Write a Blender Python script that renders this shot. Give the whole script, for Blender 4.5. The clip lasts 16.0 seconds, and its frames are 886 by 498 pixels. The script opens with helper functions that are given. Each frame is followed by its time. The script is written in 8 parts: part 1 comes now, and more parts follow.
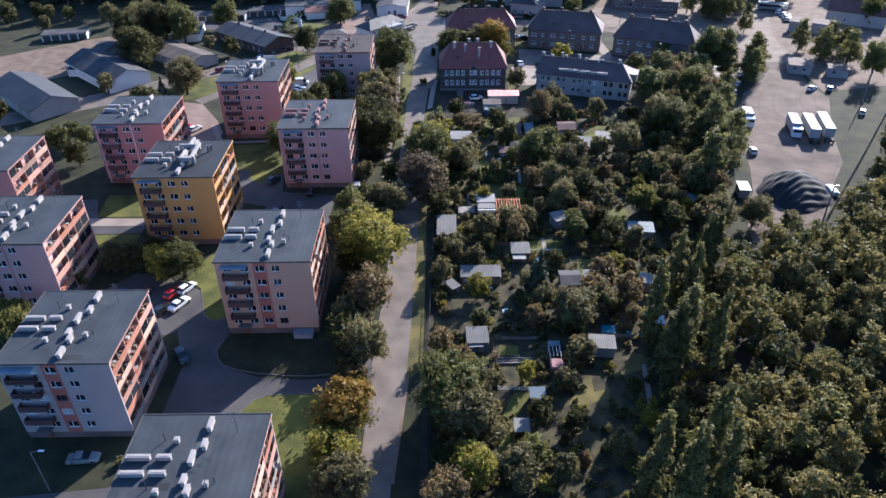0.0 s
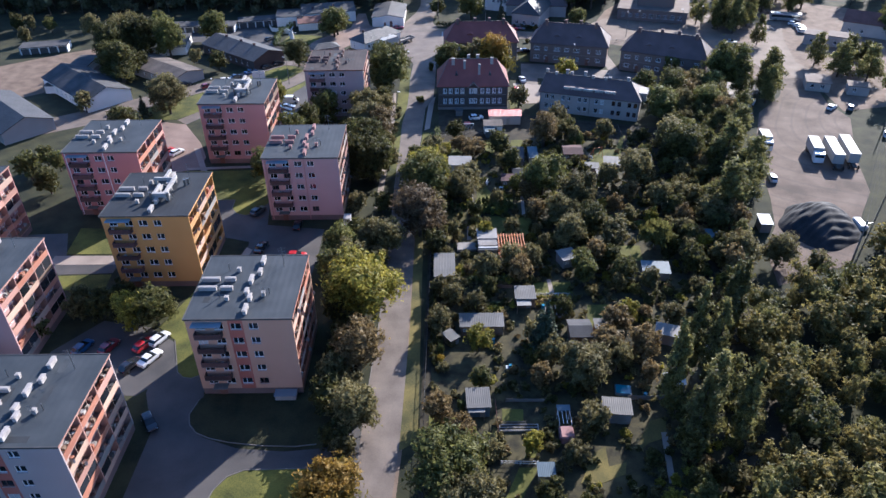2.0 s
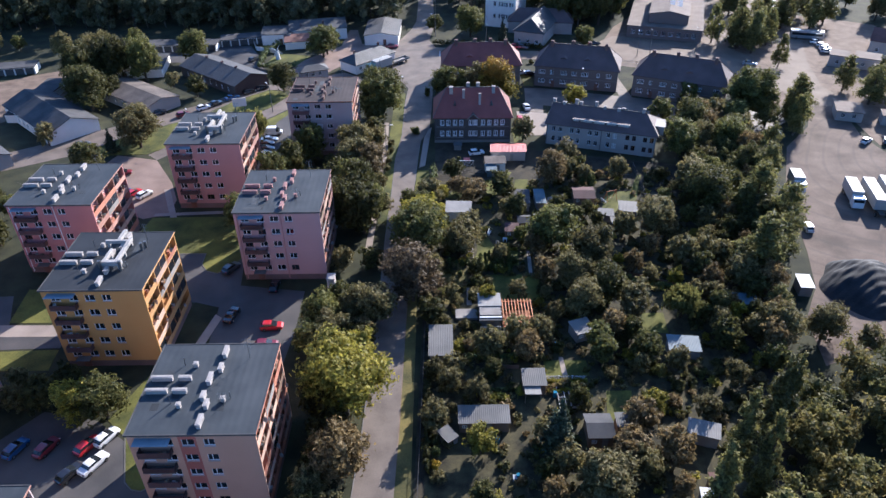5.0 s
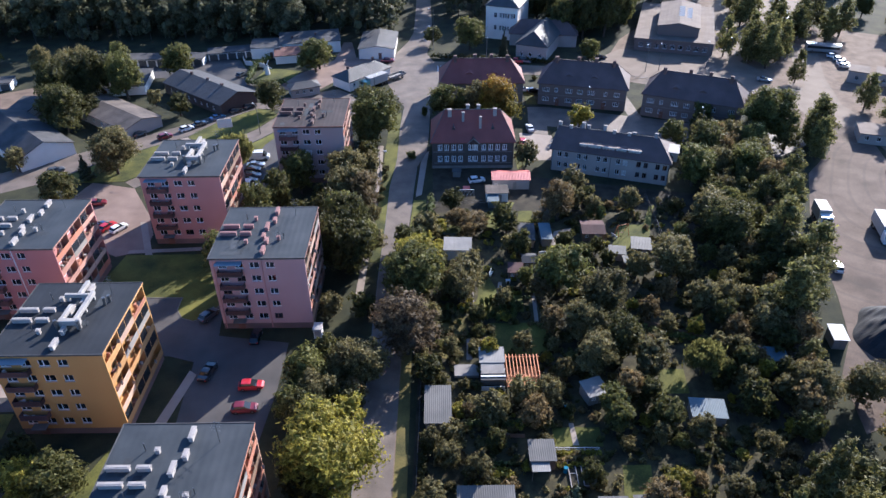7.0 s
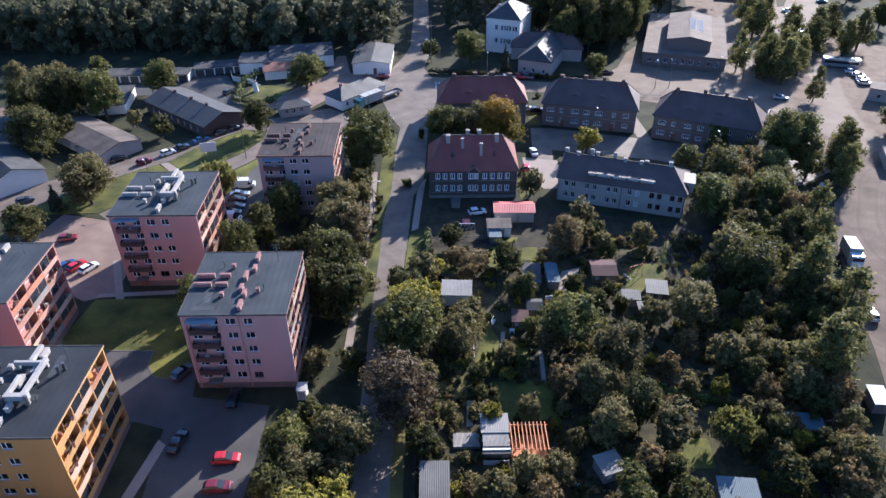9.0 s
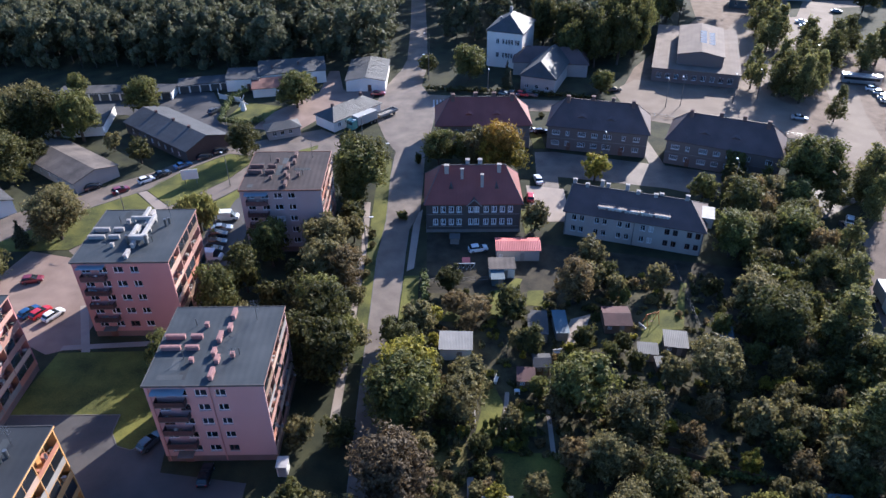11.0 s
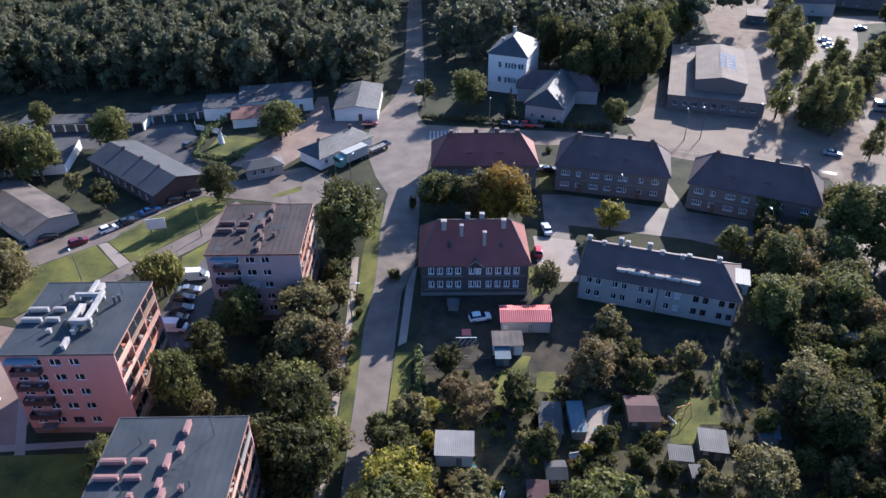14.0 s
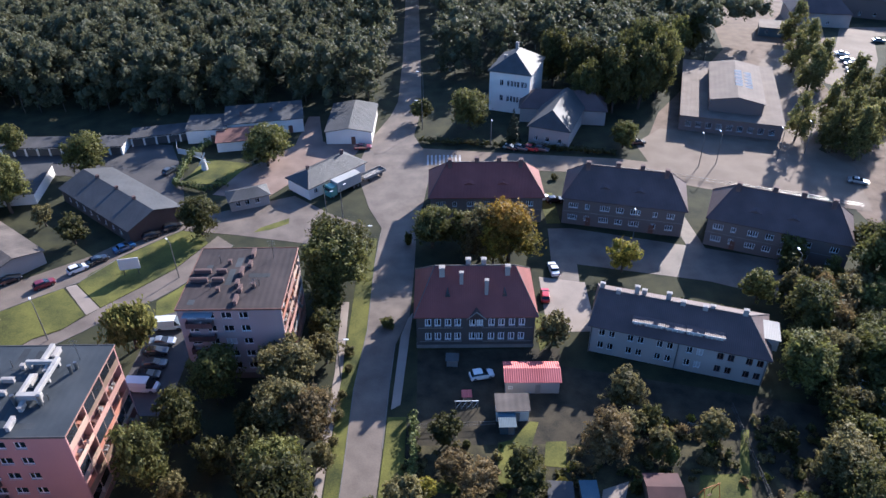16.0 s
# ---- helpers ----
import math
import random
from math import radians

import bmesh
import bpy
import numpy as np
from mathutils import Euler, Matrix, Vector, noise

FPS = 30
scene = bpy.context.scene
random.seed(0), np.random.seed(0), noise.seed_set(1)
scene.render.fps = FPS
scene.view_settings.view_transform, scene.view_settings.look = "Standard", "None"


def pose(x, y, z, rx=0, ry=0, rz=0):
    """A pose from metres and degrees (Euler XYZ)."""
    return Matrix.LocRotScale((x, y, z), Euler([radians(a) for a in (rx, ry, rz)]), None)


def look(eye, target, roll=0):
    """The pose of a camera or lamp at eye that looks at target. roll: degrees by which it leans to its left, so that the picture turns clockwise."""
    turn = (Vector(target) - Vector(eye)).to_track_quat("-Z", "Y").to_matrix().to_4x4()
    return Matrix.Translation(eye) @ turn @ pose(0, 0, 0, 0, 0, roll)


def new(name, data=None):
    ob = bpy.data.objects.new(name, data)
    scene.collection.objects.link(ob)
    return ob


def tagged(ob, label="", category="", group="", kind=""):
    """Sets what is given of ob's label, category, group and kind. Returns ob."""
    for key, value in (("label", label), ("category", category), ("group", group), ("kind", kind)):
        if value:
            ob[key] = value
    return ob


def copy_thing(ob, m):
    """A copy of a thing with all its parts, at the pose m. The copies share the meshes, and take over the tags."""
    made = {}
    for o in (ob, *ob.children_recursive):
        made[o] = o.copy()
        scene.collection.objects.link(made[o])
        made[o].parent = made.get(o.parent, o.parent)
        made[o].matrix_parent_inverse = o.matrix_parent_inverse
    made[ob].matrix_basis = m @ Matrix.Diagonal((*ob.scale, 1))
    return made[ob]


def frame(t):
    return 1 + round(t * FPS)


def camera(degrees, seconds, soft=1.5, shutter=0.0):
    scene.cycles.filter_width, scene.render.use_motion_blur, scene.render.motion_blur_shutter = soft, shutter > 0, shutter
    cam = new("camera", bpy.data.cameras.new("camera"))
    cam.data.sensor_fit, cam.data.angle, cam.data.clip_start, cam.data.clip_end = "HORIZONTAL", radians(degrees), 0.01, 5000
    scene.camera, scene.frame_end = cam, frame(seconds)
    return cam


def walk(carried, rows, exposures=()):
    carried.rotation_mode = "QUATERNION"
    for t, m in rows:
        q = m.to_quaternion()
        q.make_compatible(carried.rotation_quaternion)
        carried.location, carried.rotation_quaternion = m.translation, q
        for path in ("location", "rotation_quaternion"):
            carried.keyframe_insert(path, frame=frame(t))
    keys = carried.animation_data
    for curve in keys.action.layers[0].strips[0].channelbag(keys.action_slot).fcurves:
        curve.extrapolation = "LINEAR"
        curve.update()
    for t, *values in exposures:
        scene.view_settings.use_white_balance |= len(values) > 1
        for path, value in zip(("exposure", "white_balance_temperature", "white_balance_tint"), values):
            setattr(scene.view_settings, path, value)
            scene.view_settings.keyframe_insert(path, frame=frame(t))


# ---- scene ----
# A drone glides ahead at an even pace over five-storey blocks, allotments and a village edge.
cam = camera(63.95, 16.0, soft=1.5)


def eye_pose(t):
    k = (t - 8.0) / 16.0
    return pose(2.457 + 0.1901 * t, -0.42 + 7.2001 * t - 0.032 * (4 * k * k - 1), 81.85 + 0.0086 * t,
                55.543 - 0.18 * k, 0.441 - 0.25 * k, -0.53 - 0.498 * k)


walk(cam, [(t, eye_pose(t)) for t in range(0, 17)], [(0, 1.68, 4320, 12.2), (16, 1.68, 4320, 12.2)])

# ---- light ----
SUN_WAY = Vector((0.568, 0.823, 0)).normalized()
SUN_HEIGHT = radians(25)
world = bpy.data.worlds.new("world")
scene.world = world
world.use_nodes = True
wn = world.node_tree.nodes
sky = wn.new("ShaderNodeTexSky")
sky.sky_type, sky.sun_disc = "NISHITA", False
sky.sun_elevation, sky.sun_rotation = SUN_HEIGHT, math.atan2(SUN_WAY.x, SUN_WAY.y)
sky.air_density, sky.dust_density, sky.ozone_density = 1.0, 1.5, 1.5
wn["Background"].inputs["Strength"].default_value = 0.062
world.node_tree.links.new(sky.outputs["Color"], wn["Background"].inputs["Color"])
sun = new("sun", bpy.data.lights.new("sun", "SUN"))
sun.data.energy, sun.data.angle, sun.data.color = 5.0, radians(0.6), (1.0, 0.71, 0.42)
sun.matrix_world = look(SUN_WAY * 300 + Vector((0, 150, 300 * math.tan(SUN_HEIGHT))), (0, 150, 0))


# ---- materials ----
def surface(name, a, b, scale=1.0, rough=0.85, bump=0.15, fine=12.0, metal=0.0, vary=0.0, spec=0.3, place="Object"):
    """Two colours mixed by a coarse and a fine noise, with fine relief; vary shifts the value from object to object."""
    m = bpy.data.materials.new(name)
    m.use_nodes = True
    n, l = m.node_tree.nodes, m.node_tree.links
    p = n["Principled BSDF"]
    if place == "World":
        at = n.new("ShaderNodeNewGeometry").outputs["Position"]
    else:
        at = n.new("ShaderNodeTexCoord").outputs["Object"]
    coarse, grain = n.new("ShaderNodeTexNoise"), n.new("ShaderNodeTexNoise")
    coarse.inputs["Scale"].default_value, grain.inputs["Scale"].default_value = 0.25 * scale, fine * scale
    coarse.inputs["Detail"].default_value, grain.inputs["Detail"].default_value = 6, 4
    l.new(at, coarse.inputs["Vector"]), l.new(at, grain.inputs["Vector"])
    add = n.new("ShaderNodeMath")
    add.operation = "MULTIPLY_ADD"
    l.new(grain.outputs["Fac"], add.inputs[0])
    add.inputs[1].default_value = 0.45
    l.new(coarse.outputs["Fac"], add.inputs[2])
    ramp = n.new("ShaderNodeMapRange")
    ramp.inputs["From Min"].default_value, ramp.inputs["From Max"].default_value = 0.5, 0.95
    l.new(add.outputs[0], ramp.inputs["Value"])
    mix = n.new("ShaderNodeMix")
    mix.data_type = "RGBA"
    mix.inputs["A"].default_value, mix.inputs["B"].default_value = (*a, 1), (*b, 1)
    l.new(ramp.outputs["Result"], mix.inputs["Factor"])
    out = mix.outputs["Result"]
    if vary:
        info, hsv, span = n.new("ShaderNodeObjectInfo"), n.new("ShaderNodeHueSaturation"), n.new("ShaderNodeMapRange")
        span.inputs["To Min"].default_value, span.inputs["To Max"].default_value = 1 - vary, 1 + vary
        l.new(info.outputs["Random"], span.inputs["Value"])
        l.new(span.outputs["Result"], hsv.inputs["Value"])
        l.new(out, hsv.inputs["Color"])
        out = hsv.outputs["Color"]
    l.new(out, p.inputs["Base Color"])
    p.inputs["Roughness"].default_value, p.inputs["Metallic"].default_value = rough, metal
    p.inputs["Specular IOR Level"].default_value = spec
    if bump:
        bm_ = n.new("ShaderNodeBump")
        bm_.inputs["Strength"].default_value, bm_.inputs["Distance"].default_value = bump, 0.05
        l.new(grain.outputs["Fac"], bm_.inputs["Height"])
        l.new(bm_.outputs["Normal"], p.inputs["Normal"])
    return m


def leafage(name, a, b, tip=None, glow=0.45):
    """Leaves: colour from tree to tree and clump to clump, partly lit through; tip tints the upper crown."""
    m = bpy.data.materials.new(name)
    m.use_nodes = True
    n, l = m.node_tree.nodes, m.node_tree.links
    p, out = n["Principled BSDF"], n["Material Output"]
    info, geo = n.new("ShaderNodeObjectInfo"), n.new("ShaderNodeNewGeometry")
    co = n.new("ShaderNodeTexCoord")
    nz = n.new("ShaderNodeTexNoise")
    nz.inputs["Scale"].default_value, nz.inputs["Detail"].default_value = 0.9, 3
    l.new(co.outputs["Object"], nz.inputs["Vector"])
    s1 = n.new("ShaderNodeMath")
    s1.operation = "MULTIPLY_ADD"
    l.new(geo.outputs["Random Per Island"], s1.inputs[0])
    s1.inputs[1].default_value = 0.5
    l.new(nz.outputs["Fac"], s1.inputs[2])
    mr = n.new("ShaderNodeMapRange")
    mr.inputs["From Min"].default_value, mr.inputs["From Max"].default_value = 0.4, 1.0
    l.new(s1.outputs[0], mr.inputs["Value"])
    mix = n.new("ShaderNodeMix")
    mix.data_type = "RGBA"
    mix.inputs["A"].default_value, mix.inputs["B"].default_value = (*a, 1), (*b, 1)
    l.new(mr.outputs["Result"], mix.inputs["Factor"])
    col = mix.outputs["Result"]
    if tip:
        gen = n.new("ShaderNodeSeparateXYZ")
        l.new(co.outputs["Generated"], gen.inputs[0])
        tr_, m2, ad = n.new("ShaderNodeMapRange"), n.new("ShaderNodeMix"), n.new("ShaderNodeMath")
        ad.operation = "MULTIPLY_ADD"
        l.new(nz.outputs["Fac"], ad.inputs[0])
        ad.inputs[1].default_value = 0.9
        l.new(gen.outputs["Z"], ad.inputs[2])
        tr_.inputs["From Min"].default_value, tr_.inputs["From Max"].default_value = 0.85, 1.3
        l.new(ad.outputs[0], tr_.inputs["Value"])
        m2.data_type = "RGBA"
        m2.inputs["B"].default_value = (*tip, 1)
        l.new(col, m2.inputs["A"]), l.new(tr_.outputs["Result"], m2.inputs["Factor"])
        col = m2.outputs["Result"]
    hsv, span = n.new("ShaderNodeHueSaturation"), n.new("ShaderNodeMapRange")
    span.inputs["To Min"].default_value, span.inputs["To Max"].default_value = 0.75, 1.3
    l.new(info.outputs["Random"], span.inputs["Value"])
    fine, grain, both, relief = n.new("ShaderNodeTexNoise"), n.new("ShaderNodeMapRange"), n.new("ShaderNodeMath"), n.new("ShaderNodeBump")
    fine.inputs["Scale"].default_value, fine.inputs["Detail"].default_value = 5.0, 3
    l.new(co.outputs["Object"], fine.inputs["Vector"])
    grain.inputs["From Min"].default_value, grain.inputs["From Max"].default_value = 0.36, 0.64
    grain.inputs["To Min"].default_value, grain.inputs["To Max"].default_value = 0.55, 1.42
    l.new(fine.outputs["Fac"], grain.inputs["Value"])
    both.operation = "MULTIPLY"
    l.new(span.outputs["Result"], both.inputs[0]), l.new(grain.outputs["Result"], both.inputs[1])
    relief.inputs["Strength"].default_value, relief.inputs["Distance"].default_value = 0.8, 0.15
    l.new(fine.outputs["Fac"], relief.inputs["Height"]), l.new(relief.outputs["Normal"], p.inputs["Normal"])
    l.new(both.outputs[0], hsv.inputs["Value"]), l.new(col, hsv.inputs["Color"])
    l.new(hsv.outputs["Color"], p.inputs["Base Color"])
    p.inputs["Roughness"].default_value, p.inputs["Specular IOR Level"].default_value = 0.6, 0.22
    tr = n.new("ShaderNodeBsdfTranslucent")
    l.new(hsv.outputs["Color"], tr.inputs["Color"])
    ms = n.new("ShaderNodeMixShader")
    ms.inputs[0].default_value = glow
    l.new(p.outputs[0], ms.inputs[1]), l.new(tr.outputs[0], ms.inputs[2])
    l.new(ms.outputs[0], out.inputs["Surface"])
    return m


def brickwork(name, a, b, mortar, size=0.5):
    m = surface(name, a, b, 1.0, 0.9, 0.2)
    n, l = m.node_tree.nodes, m.node_tree.links
    p = n["Principled BSDF"]
    src = p.inputs["Base Color"].links[0].from_socket
    br = n.new("ShaderNodeTexBrick")
    br.inputs["Scale"].default_value = size
    br.inputs["Brick Width"].default_value, br.inputs["Row Height"].default_value = 0.26, 0.08
    br.inputs["Mortar Size"].default_value = 0.008
    br.inputs["Mortar"].default_value = (*mortar, 1)
    at = n.new("ShaderNodeTexCoord")
    l.new(at.outputs["Object"], br.inputs["Vector"])
    l.new(src, br.inputs["Color1"]), l.new(src, br.inputs["Color2"])
    l.new(br.outputs["Color"], p.inputs["Base Color"])
    return m


def ribbed(name, a, b, pitch, rough=0.5, metal=0.0, depth=0.6, axis=0, bump=0.4):
    """Sheet or boarding with ribs at a pitch in metres along one axis of the object."""
    m = surface(name, a, b, 1.0, rough, 0.0, metal=metal)
    n, l = m.node_tree.nodes, m.node_tree.links
    p = n["Principled BSDF"]
    at, sep, mul, sn, bp = (n.new("ShaderNodeTexCoord"), n.new("ShaderNodeSeparateXYZ"), n.new("ShaderNodeMath"),
                            n.new("ShaderNodeMath"), n.new("ShaderNodeBump"))
    l.new(at.outputs["Object"], sep.inputs[0])
    mul.operation, sn.operation = "MULTIPLY", "SINE"
    l.new(sep.outputs[axis], mul.inputs[0])
    mul.inputs[1].default_value = 2 * math.pi / pitch
    l.new(mul.outputs[0], sn.inputs[0])
    bp.inputs["Strength"].default_value, bp.inputs["Distance"].default_value = bump, 0.04
    l.new(sn.outputs[0], bp.inputs["Height"])
    l.new(bp.outputs["Normal"], p.inputs["Normal"])
    return m


def paint(name, c, rough=0.35, metal=0.0, coat=0.0):
    m = surface(name, tuple(0.9 * v for v in c), c, 2.0, rough, 0.0, metal=metal, spec=0.5)
    m.node_tree.nodes["Principled BSDF"].inputs["Coat Weight"].default_value = coat
    return m


M = {}
M["soil"] = surface("soil", (0.015, 0.014, 0.010), (0.060, 0.050, 0.030), 1.6, 0.95, 0.6, 4, place="World")
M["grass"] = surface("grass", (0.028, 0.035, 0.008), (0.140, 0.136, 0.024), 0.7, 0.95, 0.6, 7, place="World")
M["dry_grass"] = surface("dry_grass", (0.050, 0.050, 0.017), (0.180, 0.145, 0.040), 0.8, 0.95, 0.5, 8, place="World")
# also serves lawn_round, where its darkness carries shade in the colour
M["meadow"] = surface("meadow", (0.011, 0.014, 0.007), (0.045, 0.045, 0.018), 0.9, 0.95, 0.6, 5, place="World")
M["plots"] = surface("plots", (0.010, 0.010, 0.007), (0.080, 0.070, 0.030), 1.9, 0.95, 0.7, 3.2, place="World")
M["asphalt"] = surface("asphalt", (0.040, 0.038, 0.038), (0.080, 0.073, 0.068), 0.7, 0.7, 0.25, 15, spec=0.4, place="World")
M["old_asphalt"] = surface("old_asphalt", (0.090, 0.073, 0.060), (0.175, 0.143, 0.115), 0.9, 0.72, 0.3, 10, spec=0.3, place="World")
M["concrete"] = surface("concrete", (0.204, 0.170, 0.140), (0.297, 0.251, 0.208), 0.8, 0.8, 0.25, 12, spec=0.25, place="World")
M["gravel"] = surface("gravel", (0.110, 0.082, 0.060), (0.200, 0.152, 0.112), 1.2, 0.9, 0.5, 6, spec=0.15, place="World")
M["yard"] = surface("yard", (0.075, 0.057, 0.045), (0.180, 0.138, 0.106), 0.6, 0.88, 0.5, 9, spec=0.15, place="World")


def tyre_tracks(m):
    """Long curved dark streaks over a yard."""
    n, l = m.node_tree.nodes, m.node_tree.links
    p = n["Principled BSDF"]
    src = p.inputs["Base Color"].links[0].from_socket
    at, wave, span, mix = n.new("ShaderNodeNewGeometry"), n.new("ShaderNodeTexWave"), n.new("ShaderNodeMapRange"), n.new("ShaderNodeMix")
    wave.wave_type, wave.rings_direction = "RINGS", "Z"
    wave.inputs["Scale"].default_value, wave.inputs["Distortion"].default_value = 0.07, 22.0
    wave.inputs["Detail"].default_value, wave.inputs["Detail Scale"].default_value = 1.0, 0.25
    off = n.new("ShaderNodeVectorMath")
    off.inputs[1].default_value = (-121, -186, 0)
    l.new(at.outputs["Position"], off.inputs[0])
    l.new(off.outputs[0], wave.inputs["Vector"])
    span.inputs["From Min"].default_value, span.inputs["From Max"].default_value = 0.86, 0.99
    span.inputs["To Max"].default_value = 0.2
    l.new(wave.outputs["Fac"], span.inputs["Value"])
    mix.data_type = "RGBA"
    mix.inputs["B"].default_value = (0.045, 0.042, 0.042, 1)
    l.new(src, mix.inputs["A"]), l.new(span.outputs["Result"], mix.inputs["Factor"])
    l.new(mix.outputs["Result"], p.inputs["Base Color"])


tyre_tracks(M["yard"])
M["pink_paving"] = surface("pink_paving", (0.150, 0.108, 0.086), (0.240, 0.176, 0.140), 0.8, 0.88, 0.2, 14, place="World")
M["kerb"] = surface("kerb", (0.105, 0.098, 0.090), (0.165, 0.155, 0.142), 2, 0.85, 0.2)
M["marking"] = surface("marking", (0.24, 0.23, 0.22), (0.50, 0.48, 0.46), 3, 0.7, 0.1)
M["felt"] = ribbed("felt", (0.025, 0.030, 0.035), (0.050, 0.055, 0.060), 1.0, 0.62, 0, bump=0.12)
M["felt_patch"] = surface("felt_patch", (0.020, 0.023, 0.026), (0.052, 0.056, 0.060), 0.9, 0.7, 0.2, vary=0.35)
M["brown_felt"] = ribbed("brown_felt", (0.020, 0.015, 0.015), (0.052, 0.039, 0.036), 1.0, 0.78, 0, bump=0.2)
M["black_felt"] = ribbed("black_felt", (0.014, 0.016, 0.019), (0.028, 0.030, 0.034), 1.0, 0.66, 0, bump=0.12)
M["ridge"] = surface("ridge", (0.075, 0.065, 0.060), (0.15, 0.135, 0.125), 3, 0.85, 0.2)
M["hall_roof"] = ribbed("hall_roof", (0.120, 0.095, 0.075), (0.185, 0.148, 0.118), 1.2, 0.88, 0, bump=0.15)
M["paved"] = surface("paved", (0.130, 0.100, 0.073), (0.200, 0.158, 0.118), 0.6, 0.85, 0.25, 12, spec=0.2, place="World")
M["box_body"] = surface("box_body", (0.30, 0.29, 0.27), (0.40, 0.39, 0.36), 1.0, 0.6, 0.05)
M["duct"] = surface("duct", (0.25, 0.235, 0.22), (0.40, 0.38, 0.35), 1.5, 0.8, 0.2)
M["trim"] = surface("trim", (0.33, 0.31, 0.30), (0.45, 0.43, 0.41), 2, 0.5, 0.1, metal=0.3)
M["dark_trim"] = surface("dark_trim", (0.05, 0.05, 0.05), (0.09, 0.085, 0.08), 2, 0.6, 0.1)
M["white_frame"] = surface("white_frame", (0.62, 0.62, 0.62), (0.78, 0.78, 0.77), 2, 0.45, 0.05)
M["brown_frame"] = surface("brown_frame", (0.10, 0.05, 0.035), (0.16, 0.085, 0.06), 3, 0.5, 0.1)
M["pane"] = surface("pane", (0.012, 0.014, 0.018), (0.030, 0.034, 0.042), 1, 0.06, 0.0, spec=0.7, vary=0.5)
M["curtain"] = surface("curtain", (0.35, 0.34, 0.33), (0.55, 0.54, 0.52), 2, 0.4, 0.1)
M["white_render"] = surface("white_render", (0.60, 0.57, 0.52), (0.72, 0.69, 0.64), 0.8, 0.9, 0.15)
M["grey_render"] = surface("grey_render", (0.288, 0.264, 0.240), (0.368, 0.336, 0.304), 0.7, 0.9, 0.2)
M["peach"] = surface("peach", (0.43, 0.262, 0.172), (0.50, 0.312, 0.212), 0.5, 0.9, 0.12)
M["yellow"] = surface("yellow", (0.400, 0.222, 0.065), (0.465, 0.270, 0.085), 0.5, 0.9, 0.12)
M["pink"] = surface("pink", (0.395, 0.250, 0.232), (0.455, 0.295, 0.275), 0.5, 0.9, 0.12)
M["salmon"] = surface("salmon", (0.345, 0.185, 0.165), (0.41, 0.225, 0.20), 0.5, 0.9, 0.12)
M["red_render"] = surface("red_render", (0.360, 0.165, 0.155), (0.430, 0.210, 0.195), 0.5, 0.9, 0.12)
M["mauve"] = surface("mauve", (0.288, 0.234, 0.227), (0.346, 0.288, 0.277), 0.5, 0.9, 0.12)
M["pale"] = surface("pale", (0.338, 0.277, 0.256), (0.396, 0.331, 0.310), 0.5, 0.9, 0.12)
M["brick_red"] = surface("brick_red", (0.30, 0.10, 0.07), (0.38, 0.15, 0.11), 0.6, 0.9, 0.15)
M["loggia"] = surface("loggia", (0.26, 0.105, 0.065), (0.38, 0.18, 0.11), 0.8, 0.85, 0.15, vary=0.25)
M["loggia_light"] = surface("loggia_light", (0.36, 0.25, 0.18), (0.48, 0.35, 0.26), 0.8, 0.85, 0.15, vary=0.2)
M["loggia_yellow"] = surface("loggia_yellow", (0.34, 0.18, 0.06), (0.46, 0.28, 0.11), 0.8, 0.85, 0.15, vary=0.25)
M["loggia_pink"] = surface("loggia_pink", (0.27, 0.15, 0.115), (0.38, 0.225, 0.175), 0.8, 0.85, 0.15, vary=0.25)
M["plinth"] = surface("plinth", (0.12, 0.085, 0.075), (0.18, 0.13, 0.115), 0.9, 0.9, 0.3)
M["balcony"] = surface("balcony", (0.045, 0.028, 0.028), (0.105, 0.060, 0.055), 1.5, 0.7, 0.2, vary=0.4)
M["canopy"] = ribbed("canopy", (0.16, 0.19, 0.22), (0.24, 0.27, 0.30), 0.3, 0.4)
M["chimney_white"] = surface("chimney_white", (0.24, 0.22, 0.205), (0.42, 0.39, 0.36), 2, 0.85, 0.2)
M["chimney_pink"] = surface("chimney_pink", (0.22, 0.12, 0.11), (0.32, 0.19, 0.17), 2, 0.85, 0.2)
M["chimney_brown"] = surface("chimney_brown", (0.085, 0.056, 0.050), (0.160, 0.105, 0.092), 2, 0.85, 0.25)
M["metal"] = surface("metal", (0.150, 0.155, 0.160), (0.225, 0.230, 0.235), 3, 0.4, 0.05, metal=0.8)
M["red_tile"] = ribbed("red_tile", (0.15, 0.048, 0.038), (0.215, 0.075, 0.058), 0.3, 0.75)
M["dark_tile"] = ribbed("dark_tile", (0.072, 0.050, 0.046), (0.115, 0.08, 0.073), 0.3, 0.75)
M["slate"] = ribbed("slate", (0.040, 0.041, 0.043), (0.072, 0.071, 0.072), 0.3, 0.7)
for key in ("red_tile", "dark_tile", "slate"):
    tile = M[key].node_tree.nodes["Principled BSDF"]
    tile.inputs["Roughness"].default_value, tile.inputs["Specular IOR Level"].default_value = 0.62, 0.36
M["maroon_felt"] = surface("maroon_felt", (0.045, 0.022, 0.022), (0.085, 0.042, 0.040), 1.2, 0.8, 0.3)
M["brick_dark"] = brickwork("brick_dark", (0.052, 0.034, 0.030), (0.082, 0.052, 0.045), (0.080, 0.068, 0.060))
M["brick"] = brickwork("brick", (0.12, 0.062, 0.047), (0.17, 0.090, 0.070), (0.15, 0.12, 0.105))
M["stone"] = surface("stone", (0.16, 0.14, 0.12), (0.25, 0.22, 0.19), 2, 0.9, 0.35)
